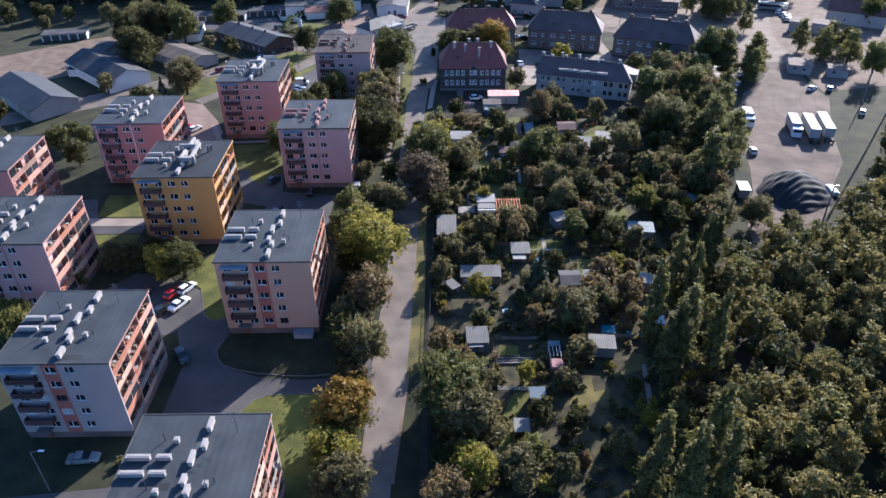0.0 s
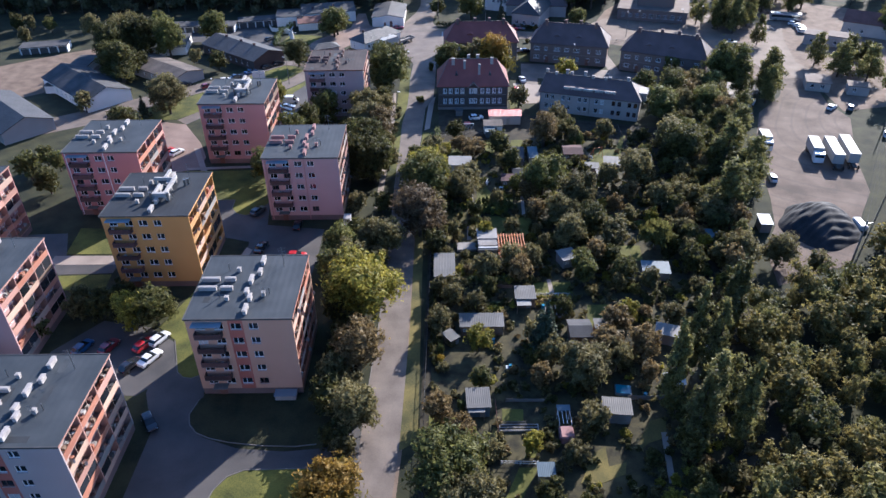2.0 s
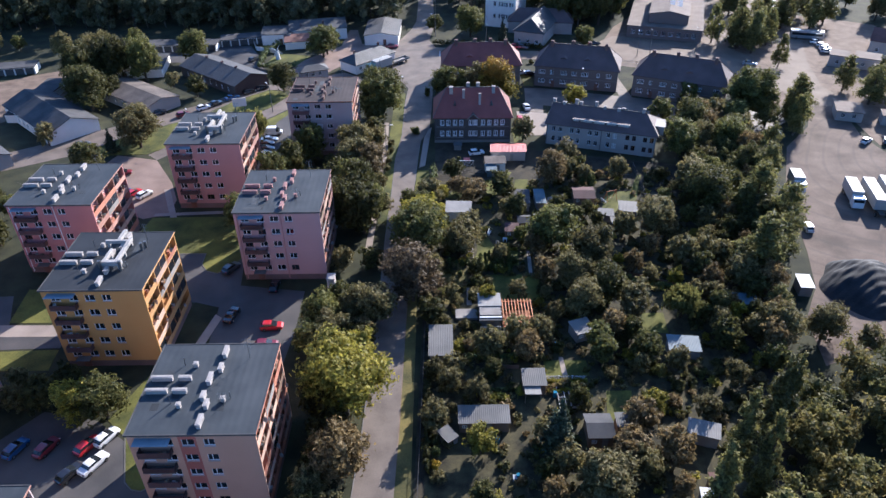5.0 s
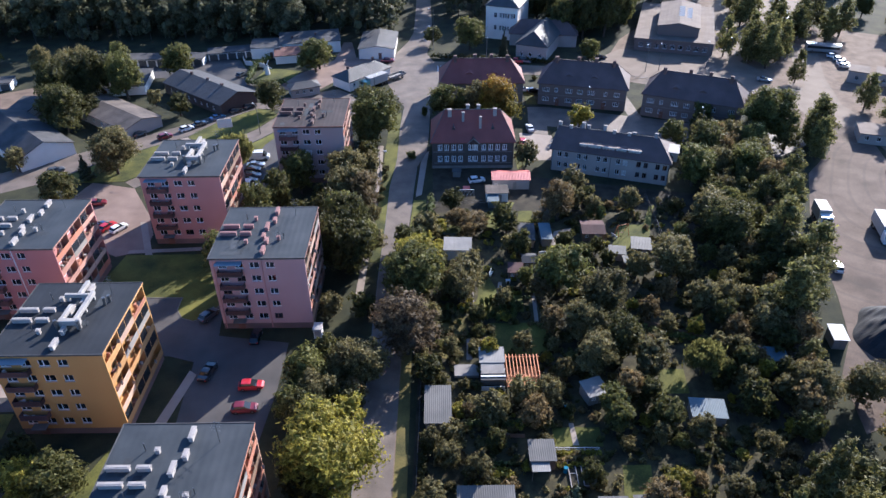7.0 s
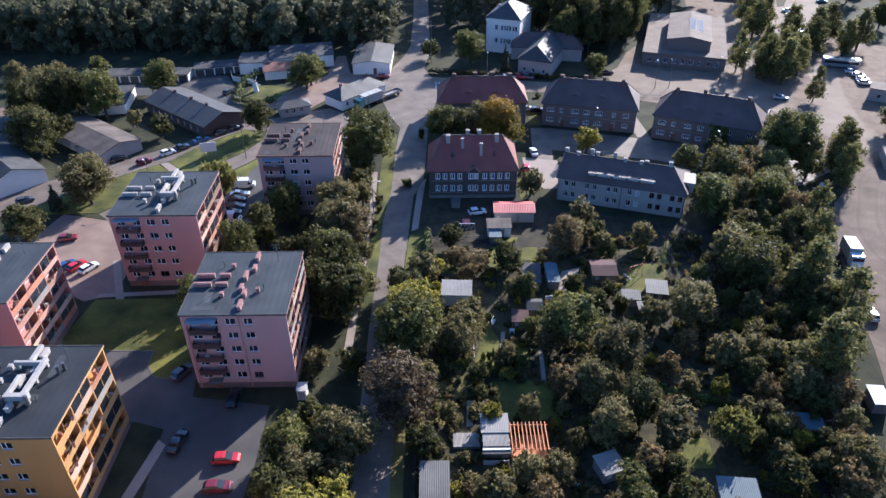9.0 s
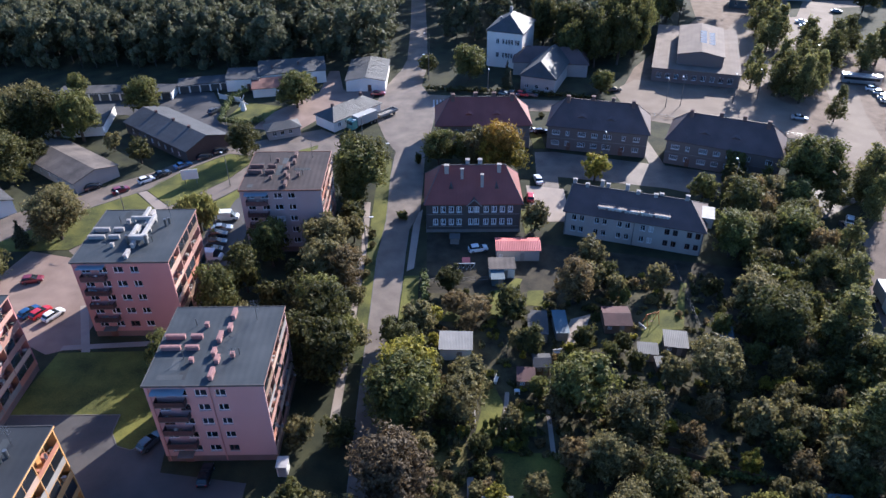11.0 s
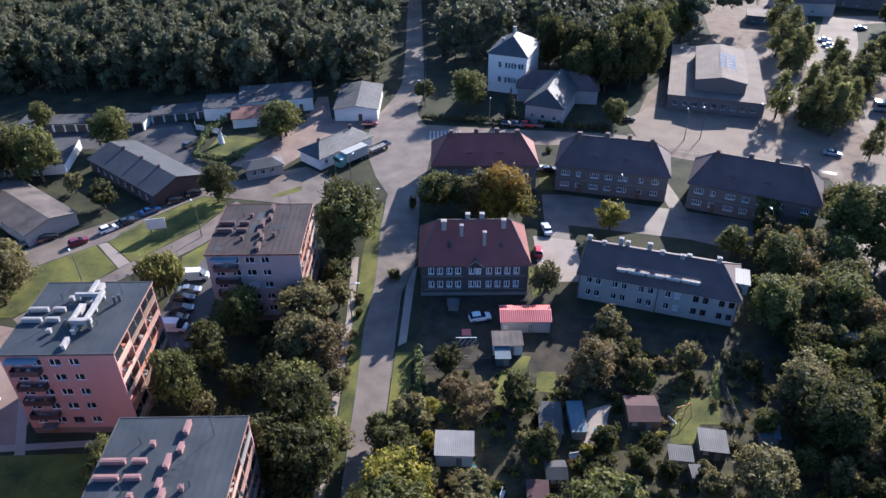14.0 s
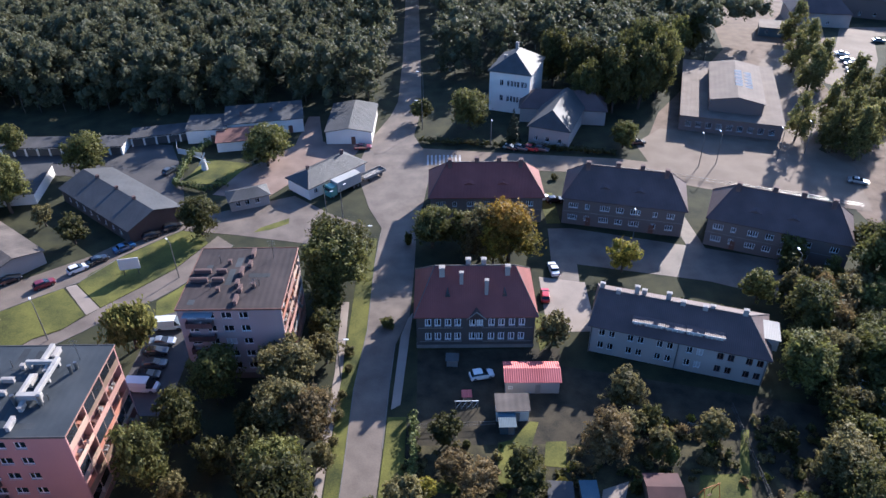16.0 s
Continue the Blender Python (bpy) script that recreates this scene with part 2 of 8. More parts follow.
M["red_sheet"] = ribbed("red_sheet", (0.40, 0.10, 0.09), (0.52, 0.16, 0.145), 0.35, 0.45, 0.1, bump=0.8)
M["grey_sheet"] = ribbed("grey_sheet", (0.060, 0.060, 0.060), (0.125, 0.120, 0.113), 0.3, 0.65, 0.05, bump=0.3)
M["pale_sheet"] = ribbed("pale_sheet", (0.140, 0.137, 0.130), (0.240, 0.230, 0.215), 0.25, 0.65, 0.05, bump=0.3)
M["dark_felt"] = surface("dark_felt", (0.036, 0.037, 0.040), (0.075, 0.073, 0.074), 1.2, 0.85, 0.3)
M["weathered"] = ribbed("weathered", (0.052, 0.045, 0.040), (0.150, 0.125, 0.105), 1.0, 0.85, 0, bump=0.25)
M["rusty"] = surface("rusty", (0.085, 0.042, 0.034), (0.16, 0.085, 0.068), 1.2, 0.8, 0.3)
M["blue_sheet"] = ribbed("blue_sheet", (0.060, 0.088, 0.108), (0.110, 0.145, 0.172), 0.25, 0.6, 0.05, bump=0.25)
M["boards"] = ribbed("boards", (0.13, 0.085, 0.055), (0.22, 0.155, 0.105), 0.18, 0.8, bump=0.6)
M["grey_boards"] = ribbed("grey_boards", (0.18, 0.165, 0.15), (0.28, 0.26, 0.235), 0.18, 0.85, bump=0.6)
M["orange_boards"] = ribbed("orange_boards", (0.40, 0.135, 0.035), (0.52, 0.20, 0.06), 0.14, 0.6)
M["film"] = surface("film", (0.468, 0.468, 0.451), (0.595, 0.595, 0.578), 2, 0.6, 0.2)
M["slag"] = surface("slag", (0.010, 0.011, 0.013), (0.034, 0.034, 0.036), 0.9, 0.8, 0.8, 5)
M["rubber"] = surface("rubber", (0.012, 0.012, 0.012), (0.025, 0.025, 0.025), 4, 0.8, 0.1)
M["glass"] = paint("glass", (0.015, 0.018, 0.022), 0.05)
M["lamp_lens"] = paint("lamp_lens", (0.5, 0.5, 0.48), 0.15)
M["tail_lens"] = paint("tail_lens", (0.25, 0.015, 0.012), 0.2)
M["bark"] = surface("bark", (0.045, 0.036, 0.028), (0.090, 0.074, 0.058), 3, 0.95, 0.5)
M["water"] = paint("water", (0.05, 0.17, 0.24), 0.08)
CAR = {"white": paint("car_white", (0.68, 0.68, 0.68), 0.3, 0, 0.6), "black": paint("car_black", (0.02, 0.02, 0.024), 0.25, 0.2, 0.8),
       "red": paint("car_red", (0.42, 0.02, 0.025), 0.3, 0.1, 0.7), "silver": paint("car_silver", (0.36, 0.38, 0.40), 0.3, 0.6, 0.6),
       "blue": paint("car_blue", (0.03, 0.08, 0.20), 0.3, 0.3, 0.7), "maroon": paint("car_maroon", (0.16, 0.02, 0.03), 0.3, 0.2, 0.7),
       "green": paint("car_green", (0.16, 0.30, 0.24), 0.4, 0, 0.4), "grey": paint("car_grey", (0.10, 0.11, 0.12), 0.3, 0.4, 0.7)}
LEAF = {"birch": leafage("leaf_birch", (0.051, 0.058, 0.022), (0.210, 0.195, 0.058), glow=0.5),
        "green": leafage("leaf_green", (0.040, 0.049, 0.015), (0.170, 0.164, 0.042)),
        "dark": leafage("leaf_dark", (0.028, 0.033, 0.011), (0.114, 0.108, 0.030)),
        "olive": leafage("leaf_olive", (0.056, 0.055, 0.022), (0.218, 0.186, 0.070)),
        "lime": leafage("leaf_lime", (0.090, 0.096, 0.018), (0.337, 0.293, 0.038), glow=0.5),
        "amber": leafage("leaf_amber", (0.065, 0.064, 0.012), (0.208, 0.177, 0.028), (0.269, 0.169, 0.024)),
        "brown": leafage("leaf_brown", (0.072, 0.058, 0.026), (0.235, 0.172, 0.070)),
        "rust": leafage("leaf_rust", (0.041, 0.032, 0.019), (0.129, 0.096, 0.052)),
        "willow": leafage("leaf_willow", (0.077, 0.083, 0.025), (0.254, 0.239, 0.065)),
        "poplar": leafage("leaf_poplar", (0.046, 0.050, 0.018), (0.204, 0.185, 0.054)),
        "spruce": leafage("leaf_spruce", (0.016, 0.024, 0.015), (0.067, 0.077, 0.037), glow=0.1),
        "thuja": leafage("leaf_thuja", (0.037, 0.053, 0.016), (0.146, 0.158, 0.042), glow=0.15),
        "gold": leafage("leaf_gold", (0.363, 0.257, 0.020), (0.544, 0.386, 0.035), glow=0.2),
        # paler and bluer than the nearer leaves: distance haze put into the colour
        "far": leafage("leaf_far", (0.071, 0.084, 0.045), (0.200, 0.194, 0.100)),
        "wood": leafage("leaf_wood", (0.049, 0.050, 0.018), (0.228, 0.189, 0.056))}


# ---- builders ----
def part(name, bm, material, parent=None, label="", at=None):
    """Links a bmesh as one mesh object, under a thing or a part where one is given."""
    me = bpy.data.meshes.new(name)
    bm.to_mesh(me)
    bm.free()
    for one in (material if isinstance(material, (list, tuple)) else [material]):
        me.materials.append(one)
    ob = new(name, me)
    if parent:
        ob.parent = parent
    if at is not None:
        ob.matrix_basis = at
    return tagged(ob, label) if label else ob


def share(name, src, parent, at):
    """Another object on the mesh of src, for alike pieces."""
    ob = new(name, src.data)
    ob.parent, ob.matrix_basis = parent, at
    return ob


def root(name, label, category, at, group="", kind=""):
    ob = new(name)
    ob.empty_display_size = 0.5
    ob.matrix_basis = at
    return tagged(ob, label, category, group, kind)


def add_box(bm, x0, y0, z0, x1, y1, z1, mi=0):
    v = [bm.verts.new(c) for c in ((x0, y0, z0), (x1, y0, z0), (x1, y1, z0), (x0, y1, z0),
                                   (x0, y0, z1), (x1, y0, z1), (x1, y1, z1), (x0, y1, z1))]
    for q in ((3, 2, 1, 0), (4, 5, 6, 7), (0, 1, 5, 4), (1, 2, 6, 5), (2, 3, 7, 6), (3, 0, 4, 7)):
        bm.faces.new([v[i] for i in q]).material_index = mi
    return bm


def box(*c):
    return add_box(bmesh.new(), *c)


def bevel(bm, w=0.03, seg=1):
    bmesh.ops.bevel(bm, geom=bm.edges[:], offset=w, segments=seg, affect="EDGES")
    return bm


def tube(bm, a, b, r, r2=None, n=6):
    """A round bar from a to b, which may taper."""
    a, b = Vector(a), Vector(b)
    q = (b - a).to_track_quat("Z", "Y").to_matrix()
    r2 = r if r2 is None else r2
    ring = [[bm.verts.new(c + q @ Vector((math.cos(i * 2 * math.pi / n) * k, math.sin(i * 2 * math.pi / n) * k, 0))) for i in range(n)]
            for c, k in ((a, r), (b, r2))]
    for i in range(n):
        bm.faces.new((ring[0][i], ring[0][(i + 1) % n], ring[1][(i + 1) % n], ring[1][i]))
    bm.faces.new(ring[0][::-1]), bm.faces.new(ring[1])
    return bm


def sheet(name, label, points, z0, z1, material, category="ground"):
    """A flat patch of the setting with a real edge, from its outline."""
    bm = bmesh.new()
    low, top = [bm.verts.new((x, y, z0)) for x, y in points], [bm.verts.new((x, y, z1)) for x, y in points]
    n = len(points)
    bm.faces.new(top), bm.faces.new(low[::-1])
    for i in range(n):
        bm.faces.new((low[i], low[(i + 1) % n], top[(i + 1) % n], top[i]))
    bmesh.ops.recalc_face_normals(bm, faces=bm.faces[:])
    return tagged(part(name, bm, material), label, category, kind="structure")


def facade(bm, W, z0, z1, holes, deep=0.18, mi=0):
    """A wall face in the plane y=0 that looks to -y, with openings (x0, z0, x1, z1) and their reveals."""
    xs = sorted({0.0, W, *[h[0] for h in holes], *[h[2] for h in holes]})
    zs = sorted({z0, z1, *[h[1] for h in holes], *[h[3] for h in holes]})
    for a, b in zip(xs, xs[1:]):
        for c, d in zip(zs, zs[1:]):
            if any(h[0] <= a + 1e-6 and b <= h[2] + 1e-6 and h[1] <= c + 1e-6 and d <= h[3] + 1e-6 for h in holes):
                continue
            bm.faces.new([bm.verts.new(p) for p in ((a, 0, c), (b, 0, c), (b, 0, d), (a, 0, d))]).material_index = mi
    for a, c, b, d in holes:
        for q in (((a, 0, c), (a, deep, c), (b, deep, c), (b, 0, c)), ((a, 0, d), (b, 0, d), (b, deep, d), (a, deep, d)),
                  ((a, 0, c), (a, 0, d), (a, deep, d), (a, deep, c)), ((b, 0, c), (b, deep, c), (b, deep, d), (b, 0, d))):
            bm.faces.new([bm.verts.new(p) for p in q]).material_index = mi
    return bm


def frame_mesh(w, h, bars=1, t=0.06, sill=0.05):
    """A window frame with its mullions as one welded piece, lower left at the origin."""
    bm = bmesh.new()
    lo = 1.35 * t if sill else t
    xs = [0, t]
    for i in range(bars):
        x = w * (i + (0.86 if bars == 1 else 1)) / (bars + 1)
        xs += [x - t * 0.6, x + t * 0.6]
    xs += [w - t, w]
    zs = [0, lo, h - t, h]
    v = {(i, k, j): bm.verts.new((xs[i], 0.07 * k, zs[j])) for i in range(len(xs)) for j in range(4) for k in (0, 1)}
    solid = lambda i, j: 0 <= i < len(xs) - 1 and 0 <= j < 3 and (j != 1 or i % 2 == 0)
    for i in range(len(xs) - 1):
        for j in range(3):
            if not solid(i, j):
                continue
            bm.faces.new((v[i, 0, j], v[i + 1, 0, j], v[i + 1, 0, j + 1], v[i, 0, j + 1]))
            bm.faces.new((v[i, 1, j], v[i, 1, j + 1], v[i + 1, 1, j + 1], v[i + 1, 1, j]))
            for (a, b), q in (((i - 1, j), ((i, j), (i, j + 1))), ((i + 1, j), ((i + 1, j + 1), (i + 1, j))), ((i, j - 1), ((i + 1, j), (i, j))), ((i, j + 1), ((i, j + 1), (i + 1, j + 1)))):
                if not solid(a, b):
                    (a0, b0), (a1, b1) = q
                    bm.faces.new((v[a0, 0, b0], v[a1, 0, b1], v[a1, 1, b1], v[a0, 1, b0]))
    return bm


WINDOW = {}


def window(parent, x, y, z, w, h, bars=1, frame_mat="white_frame", turn=0.0, pane_mat="pane", sill=0.05, t=0.06):
    """A window in an opening: frame, pane and sill. The meshes are shared between windows of one make."""
    key = (w, h, bars, frame_mat, pane_mat, sill, t)
    at = pose(x, y, z, 0, 0, turn) @ pose(0, 0.08, 0)
    if key not in WINDOW:
        fr = part("window", frame_mesh(w, h, bars, t, sill), M[frame_mat], parent, at=at)
        pn = part("pane", box(0.04, 0.075, 0.04, w - 0.04, 0.095, h - 0.04), M[pane_mat], fr)
        sl = part("window_sill", box(-0.05, -0.16, -0.05, w + 0.05, 0.0, -0.01), M["trim"], fr) if sill else None
        WINDOW[key] = (fr, pn, sl)
        return fr
    a, b, c = WINDOW[key]
    fr = share("window", a, parent, at)
    share("pane", b, fr, Matrix.Identity(4))
    if c:
        share("window_sill", c, fr, Matrix.Identity(4))
    return fr


# ---- trees ----
def shape(blobs, n, leaf, rng, droop=0.0, core=0.66, bunch=0.20):
    """Leaf clumps scattered over lumpy bodies, with a dim inner body that stops the light."""
    V, F = [], []
    ico = bmesh.new()
    bmesh.ops.create_icosphere(ico, subdivisions=1, radius=1)
    iv = np.array([v.co[:] for v in ico.verts])
    jf = [[v.index for v in f.verts] for f in ico.faces]
    ico.free()
    vol = np.array([b[3] * b[4] + b[4] * b[5] for b in blobs])
    for b, k in zip(blobs, (n * vol / vol.sum()).astype(int)):
        c, r = np.array(b[:3]), np.array(b[3:])
        m = max(5, min(22, k // 14))
        tw = rng.normal(size=(m, 3))
        tw /= np.linalg.norm(tw, axis=1)[:, None]
        tw[:, 2] = np.where(tw[:, 2] < -0.55, -tw[:, 2], tw[:, 2])
        reach = 0.72 + 0.46 * rng.random(m)
        pick = rng.integers(m, size=k)
        spread = rng.normal(size=(k, 3)) * bunch
        p = c + (tw[pick] * reach[pick][:, None] + spread) * r
        d = tw[pick] * 0.6 + spread * 1.6
        d /= np.linalg.norm(d, axis=1)[:, None] + 1e-9
        nrm = d + rng.normal(size=(k, 3)) * 0.55
        nrm /= np.linalg.norm(nrm, axis=1)[:, None]
        u = np.cross(nrm, rng.normal(size=(k, 3)))
        u /= np.linalg.norm(u, axis=1)[:, None] + 1e-9
        if droop:
            u = u * (1 - droop) + np.array((0, 0, -1.0)) * droop
            u /= np.linalg.norm(u, axis=1)[:, None] + 1e-9
        w = np.cross(nrm, u)
        s = leaf * (0.5 + rng.random(k))[:, None]
        a = 0.55 + 0.5 * rng.random(k)[:, None]
        base = len(V)
        leafs = np.stack([p - u * s + w * s * a * 0.7, p - u * s * 0.7 - w * s * a * 0.7, p + u * s * (1.1 + droop)], 1).reshape(-1, 3)
        V.extend(leafs.tolist())
        F.extend([[base + 3 * i, base + 3 * i + 1, base + 3 * i + 2] for i in range(k)])
        base = len(V)
        wob = 1 + 0.16 * np.sin(iv[:, 0] * 6 + b[1]) * np.sin(iv[:, 1] * 5 + b[0] * 2)
        V.extend((c + iv * r * core * wob[:, None]).tolist())
        F.extend([[base + i for i in f] for f in jf])
    return V, F


def crown_for(kind, seed, small=1):
    """Outline of a crown inside a unit: radius 1 across, from z 0 to 1; blobs are stretched to metres when placed."""
    rng = np.random.default_rng(seed)
    R, H = 4.0, 9.0
    blobs = []
    if kind == "poplar":
        R, H = 1.8, 17.0
        for i in range(15):
            z = 2.2 + i * 0.98
            k = R * (0.45 + 0.55 * math.sin(math.pi * min(1, (i + 2.5) / 15.5)))
            for _ in range(2):
                a = rng.random() * 6.28
                blobs.append((math.cos(a) * k * 0.5, math.sin(a) * k * 0.5, z + rng.normal() * 0.3, k * 0.6, k * 0.6, 1.35))
        return R, H, shape(blobs, 3000, 0.27, rng)
    if kind == "spruce":
        R, H = 2.2, 9.0
        for i in range(11):
            z = 1.0 + i * 0.74
            k = R * (1 - i / 11.5)
            for j in range(5 if i < 8 else 2):
                a = j * 1.257 + i * 0.6 + rng.random() * 0.3
                blobs.append((math.cos(a) * k * 0.55, math.sin(a) * k * 0.55, z, k * 0.45 + 0.12, k * 0.45 + 0.12, 0.5))
        return R, H, shape(blobs, 2600, 0.24, rng)
    if kind == "birch":
        R, H = 3.4, 14.0
        for i in range(22):
            t = (i + 0.5) / 22
            a, z = i * 2.4 + rng.random(), 2.0 + 11.0 * t
            k = R * (0.78 - 0.55 * abs(t - 0.38) ** 1.3) * (0.35 + 0.6 * rng.random()) * (1.0 if t < 0.7 else 0.6)
            s = R * (0.26 + 0.16 * rng.random()) * (1.15 - 0.5 * t)
            blobs.append((math.cos(a) * k, math.sin(a) * k, z, s, s, s * 1.25))
        return R, H, shape(blobs, 4200, 0.24, rng, droop=0.35, core=0.42, bunch=0.26)
    if kind == "young":
        R, H = 3.0, 8.0
        for i in range(13):
            t = (i + 0.5) / 13
            a, z = i * 2.4 + rng.random(), 1.6 + 5.2 * t * (0.75 + 0.4 * rng.random())
            k = R * 0.72 * math.sqrt(max(0.06, 1 - (0.9 * t) ** 2)) * rng.random() ** 0.4
            s = R * (0.20 + 0.20 * rng.random())
            blobs.append((math.cos(a) * k, math.sin(a) * k, z, s, s, s * (0.9 + 0.5 * rng.random())))
        blobs.append((0, 0, 3.2, R * 0.5, R * 0.5, 2.2))
        return R, H, shape(blobs, 1150, 0.25, rng, core=0.6, bunch=0.27)
    if kind == "willow":
        for i in range(9):
            a = i * 2.4
            k = 0.62 * R * (i / 9) ** 0.5
            blobs.append((math.cos(a) * k, math.sin(a) * k, 5.4 - 0.12 * k * k, 1.7, 1.7, 2.6))
        return R, H, shape(blobs, 4200, 0.36, rng, droop=0.75)
    thin = kind in ("brown", "rust")
    count = {"dark": 19, "green": 18}.get(kind, 17)
    for i in range(count):
        a = i * 2.4 + rng.random()
        t = (i + 0.5) / count
        z = 2.2 + 5.5 * t
        k = R * 0.64 * math.sqrt(max(0.05, 1 - ((z - 4.6) / 4.2) ** 2)) * (0.6 + 0.55 * rng.random())
        s = R * (0.24 + 0.24 * rng.random())
        blobs.append((math.cos(a) * k, math.sin(a) * k, z, s, s, s * 0.85))
    blobs.append((0, 0, 4.7, R * 0.66, R * 0.66, 3.0))
    if small == 2:
        return R, H, shape(blobs, 9000, 0.20, rng, core=0.62)
    if small == 0:
        return R, H, shape(blobs, 1800, 0.37, rng, core=0.5 if thin else 0.62)
    return R, H, shape(blobs, 4000 if thin else 5200, 0.25, rng, core=0.5 if thin else 0.62)


def trunk_mesh(kind, R, H, rng):
    bm = bmesh.new()
    if kind in ("poplar", "spruce", "birch"):
        tube(bm, (0, 0, -0.2), (0, 0, H * 0.9), 0.28, 0.05, 7)
        return bm
    tube(bm, (0, 0, -0.2), (0.1, 0.05, 2.6), 0.32, 0.22, 8)
    tube(bm, (0.1, 0.05, 2.5), (0, 0, 6.2), 0.22, 0.06, 7)
    for i in range(6):
        a = i * 1.05 + rng.random() * 0.5
        z = 2.2 + 0.4 * i
        tube(bm, (0.05, 0.03, z), (math.cos(a) * R * 0.6, math.sin(a) * R * 0.6, z + 1.8), 0.12, 0.04, 5)
    return bm


TREES = {}
WORDS = {"green": "broad green deciduous tree in full leaf", "dark": "tall dense dark green lime tree",
         "olive": "grey-green tree with loose uneven crown", "lime": "tree with bright yellow-green leaves",
         "amber": "maple turning orange and yellow at the top", "brown": "thin tree with browning autumn leaves",
         "rust": "dark purple-brown leaved tree by the street", "willow": "drooping pale green willow tree", "poplar": "slender columnar Lombardy poplar",
         "spruce": "dark conical spruce tree among shrubs", "wood": "young olive-green woodland tree", "birch": "tall airy birch with drooping twigs"}
COUNT = {}


def tree(kind, x, y, R, H, group=""):
    """A tree with trunk and crown, from a few grown forms of its kind, turned and stretched to its own size."""
    i = COUNT.get(kind, 0)
    COUNT[kind] = i + 1
    small = 1 if kind in ("poplar", "spruce", "willow", "birch") else (0 if R < 3.4 else (2 if R > 5.2 else 1))
    key = (kind, i % 4, small)
    r0, h0 = {"poplar": (1.8, 17.0), "spruce": (2.2, 9.0), "birch": (3.4, 14.0)}.get(kind, (4.0, 9.0))
    turn = (i * 137.5 + 40) % 360
    at = pose(x, y, 0, 0, 0, turn) @ Matrix.Diagonal((R / r0, R / r0, H / h0, 1))
    if key in TREES:
        return copy_thing_at(TREES[key], at, kind, group)
    r0, h0, (V, F) = crown_for("green" if kind == "wood" else kind, sum(map(ord, kind)) + 31 * key[1], small)
    ob = root(kind_name(kind), WORDS[kind], "tree", at, group)
    me = bpy.data.meshes.new("crown")
    me.from_pydata(V, [], F)
    me.materials.append(LEAF[kind])
    c = new("crown", me)
    c.parent = ob
    part("trunk", trunk_mesh(kind, r0, h0, np.random.default_rng(i)), M["bark"], ob)
    TREES[key] = ob
    return ob


def kind_name(kind):
    return {"willow": "willow_tree", "poplar": "poplar_tree", "spruce": "spruce_tree", "birch": "birch_tree", "amber": "maple_tree", "dark": "lime_tree"}.get(kind, "tree")


def copy_thing_at(ob, at, kind, group):
    made = copy_thing(ob, Matrix.Identity(4))
    made.matrix_basis = at
    if group:
        made["group"] = group
    return made


def bush(kind, x, y, r, h, name="shrub", label=""):
    """A low shrub: one leafy mesh, its stems hidden."""
    key = ("bush", kind, COUNT.get("bush", 0) % 3)
    COUNT["bush"] = COUNT.get("bush", 0) + 1
    at = pose(x, y, 0, 0, 0, COUNT["bush"] * 97 % 360) @ Matrix.Diagonal((r / 2.0, r / 2.0, h / 3.0, 1))
    if key not in TREES:
        rng = np.random.default_rng(700 + key[2] + sum(map(ord, kind)))
        blobs = [(math.cos(i * 2.4) * 1.1 * (i / 6) ** 0.5, math.sin(i * 2.4) * 1.1 * (i / 6) ** 0.5, 1.0 + 0.9 * rng.random(), 0.9, 0.9, 0.95) for i in range(6)]
        V, F = shape(blobs, 1100, 0.24, rng)
        me = bpy.data.meshes.new("shrub")
        me.from_pydata(V, [], F)
        me.materials.append(LEAF[kind])
        me.transform(Matrix.Translation((0, 0, -0.35)))
        TREES[key] = me
    ob = new(name, TREES[key])
    ob.matrix_basis = at
    return tagged(ob, label or {"gold": "clipped golden yellow garden conifer", "thuja": "small upright green conifer shrub", "brown": "browning leafy shrub among the plots", "lime": "yellow-green leafy shrub among the plots"}.get(kind, "green leafy shrub among the garden plots"), "shrub", "garden shrubs")


def hedge(name, label, pts, h, w, kind="thuja"):
    """A clipped hedge along a line: a leafy long body."""
    rng = np.random.default_rng(int(abs(pts[0][0] * 7 + pts[0][1])))
    blobs = []
    for (x0, y0), (x1, y1) in zip(pts, pts[1:]):
        n = max(1, int(math.hypot(x1 - x0, y1 - y0) / (w * 0.7)))
        for i in range(n + 1):
            k = i / n
            blobs.append((x0 + (x1 - x0) * k + rng.normal() * 0.1, y0 + (y1 - y0) * k + rng.normal() * 0.1, h * 0.5, w * 0.6, w * 0.6, h * 0.55))
    V, F = shape(blobs, 60 * len(blobs), 0.2, rng)
    me = bpy.data.meshes.new(name)
    me.from_pydata(V, [], F)
    me.materials.append(LEAF[kind])
    return tagged(new(name, me), label, "hedge")


# ---- ground, streets and lawns ----
bm = bmesh.new()
v = [bm.verts.new(c) for c in ((-2500, -600, 0), (2500, -600, 0), (2500, 4000, 0), (-2500, 4000, 0))]
bm.faces.new(v)
tagged(part("ground", bm, M["meadow"]), "rough grassy ground reaching to the horizon", "ground", kind="structure")

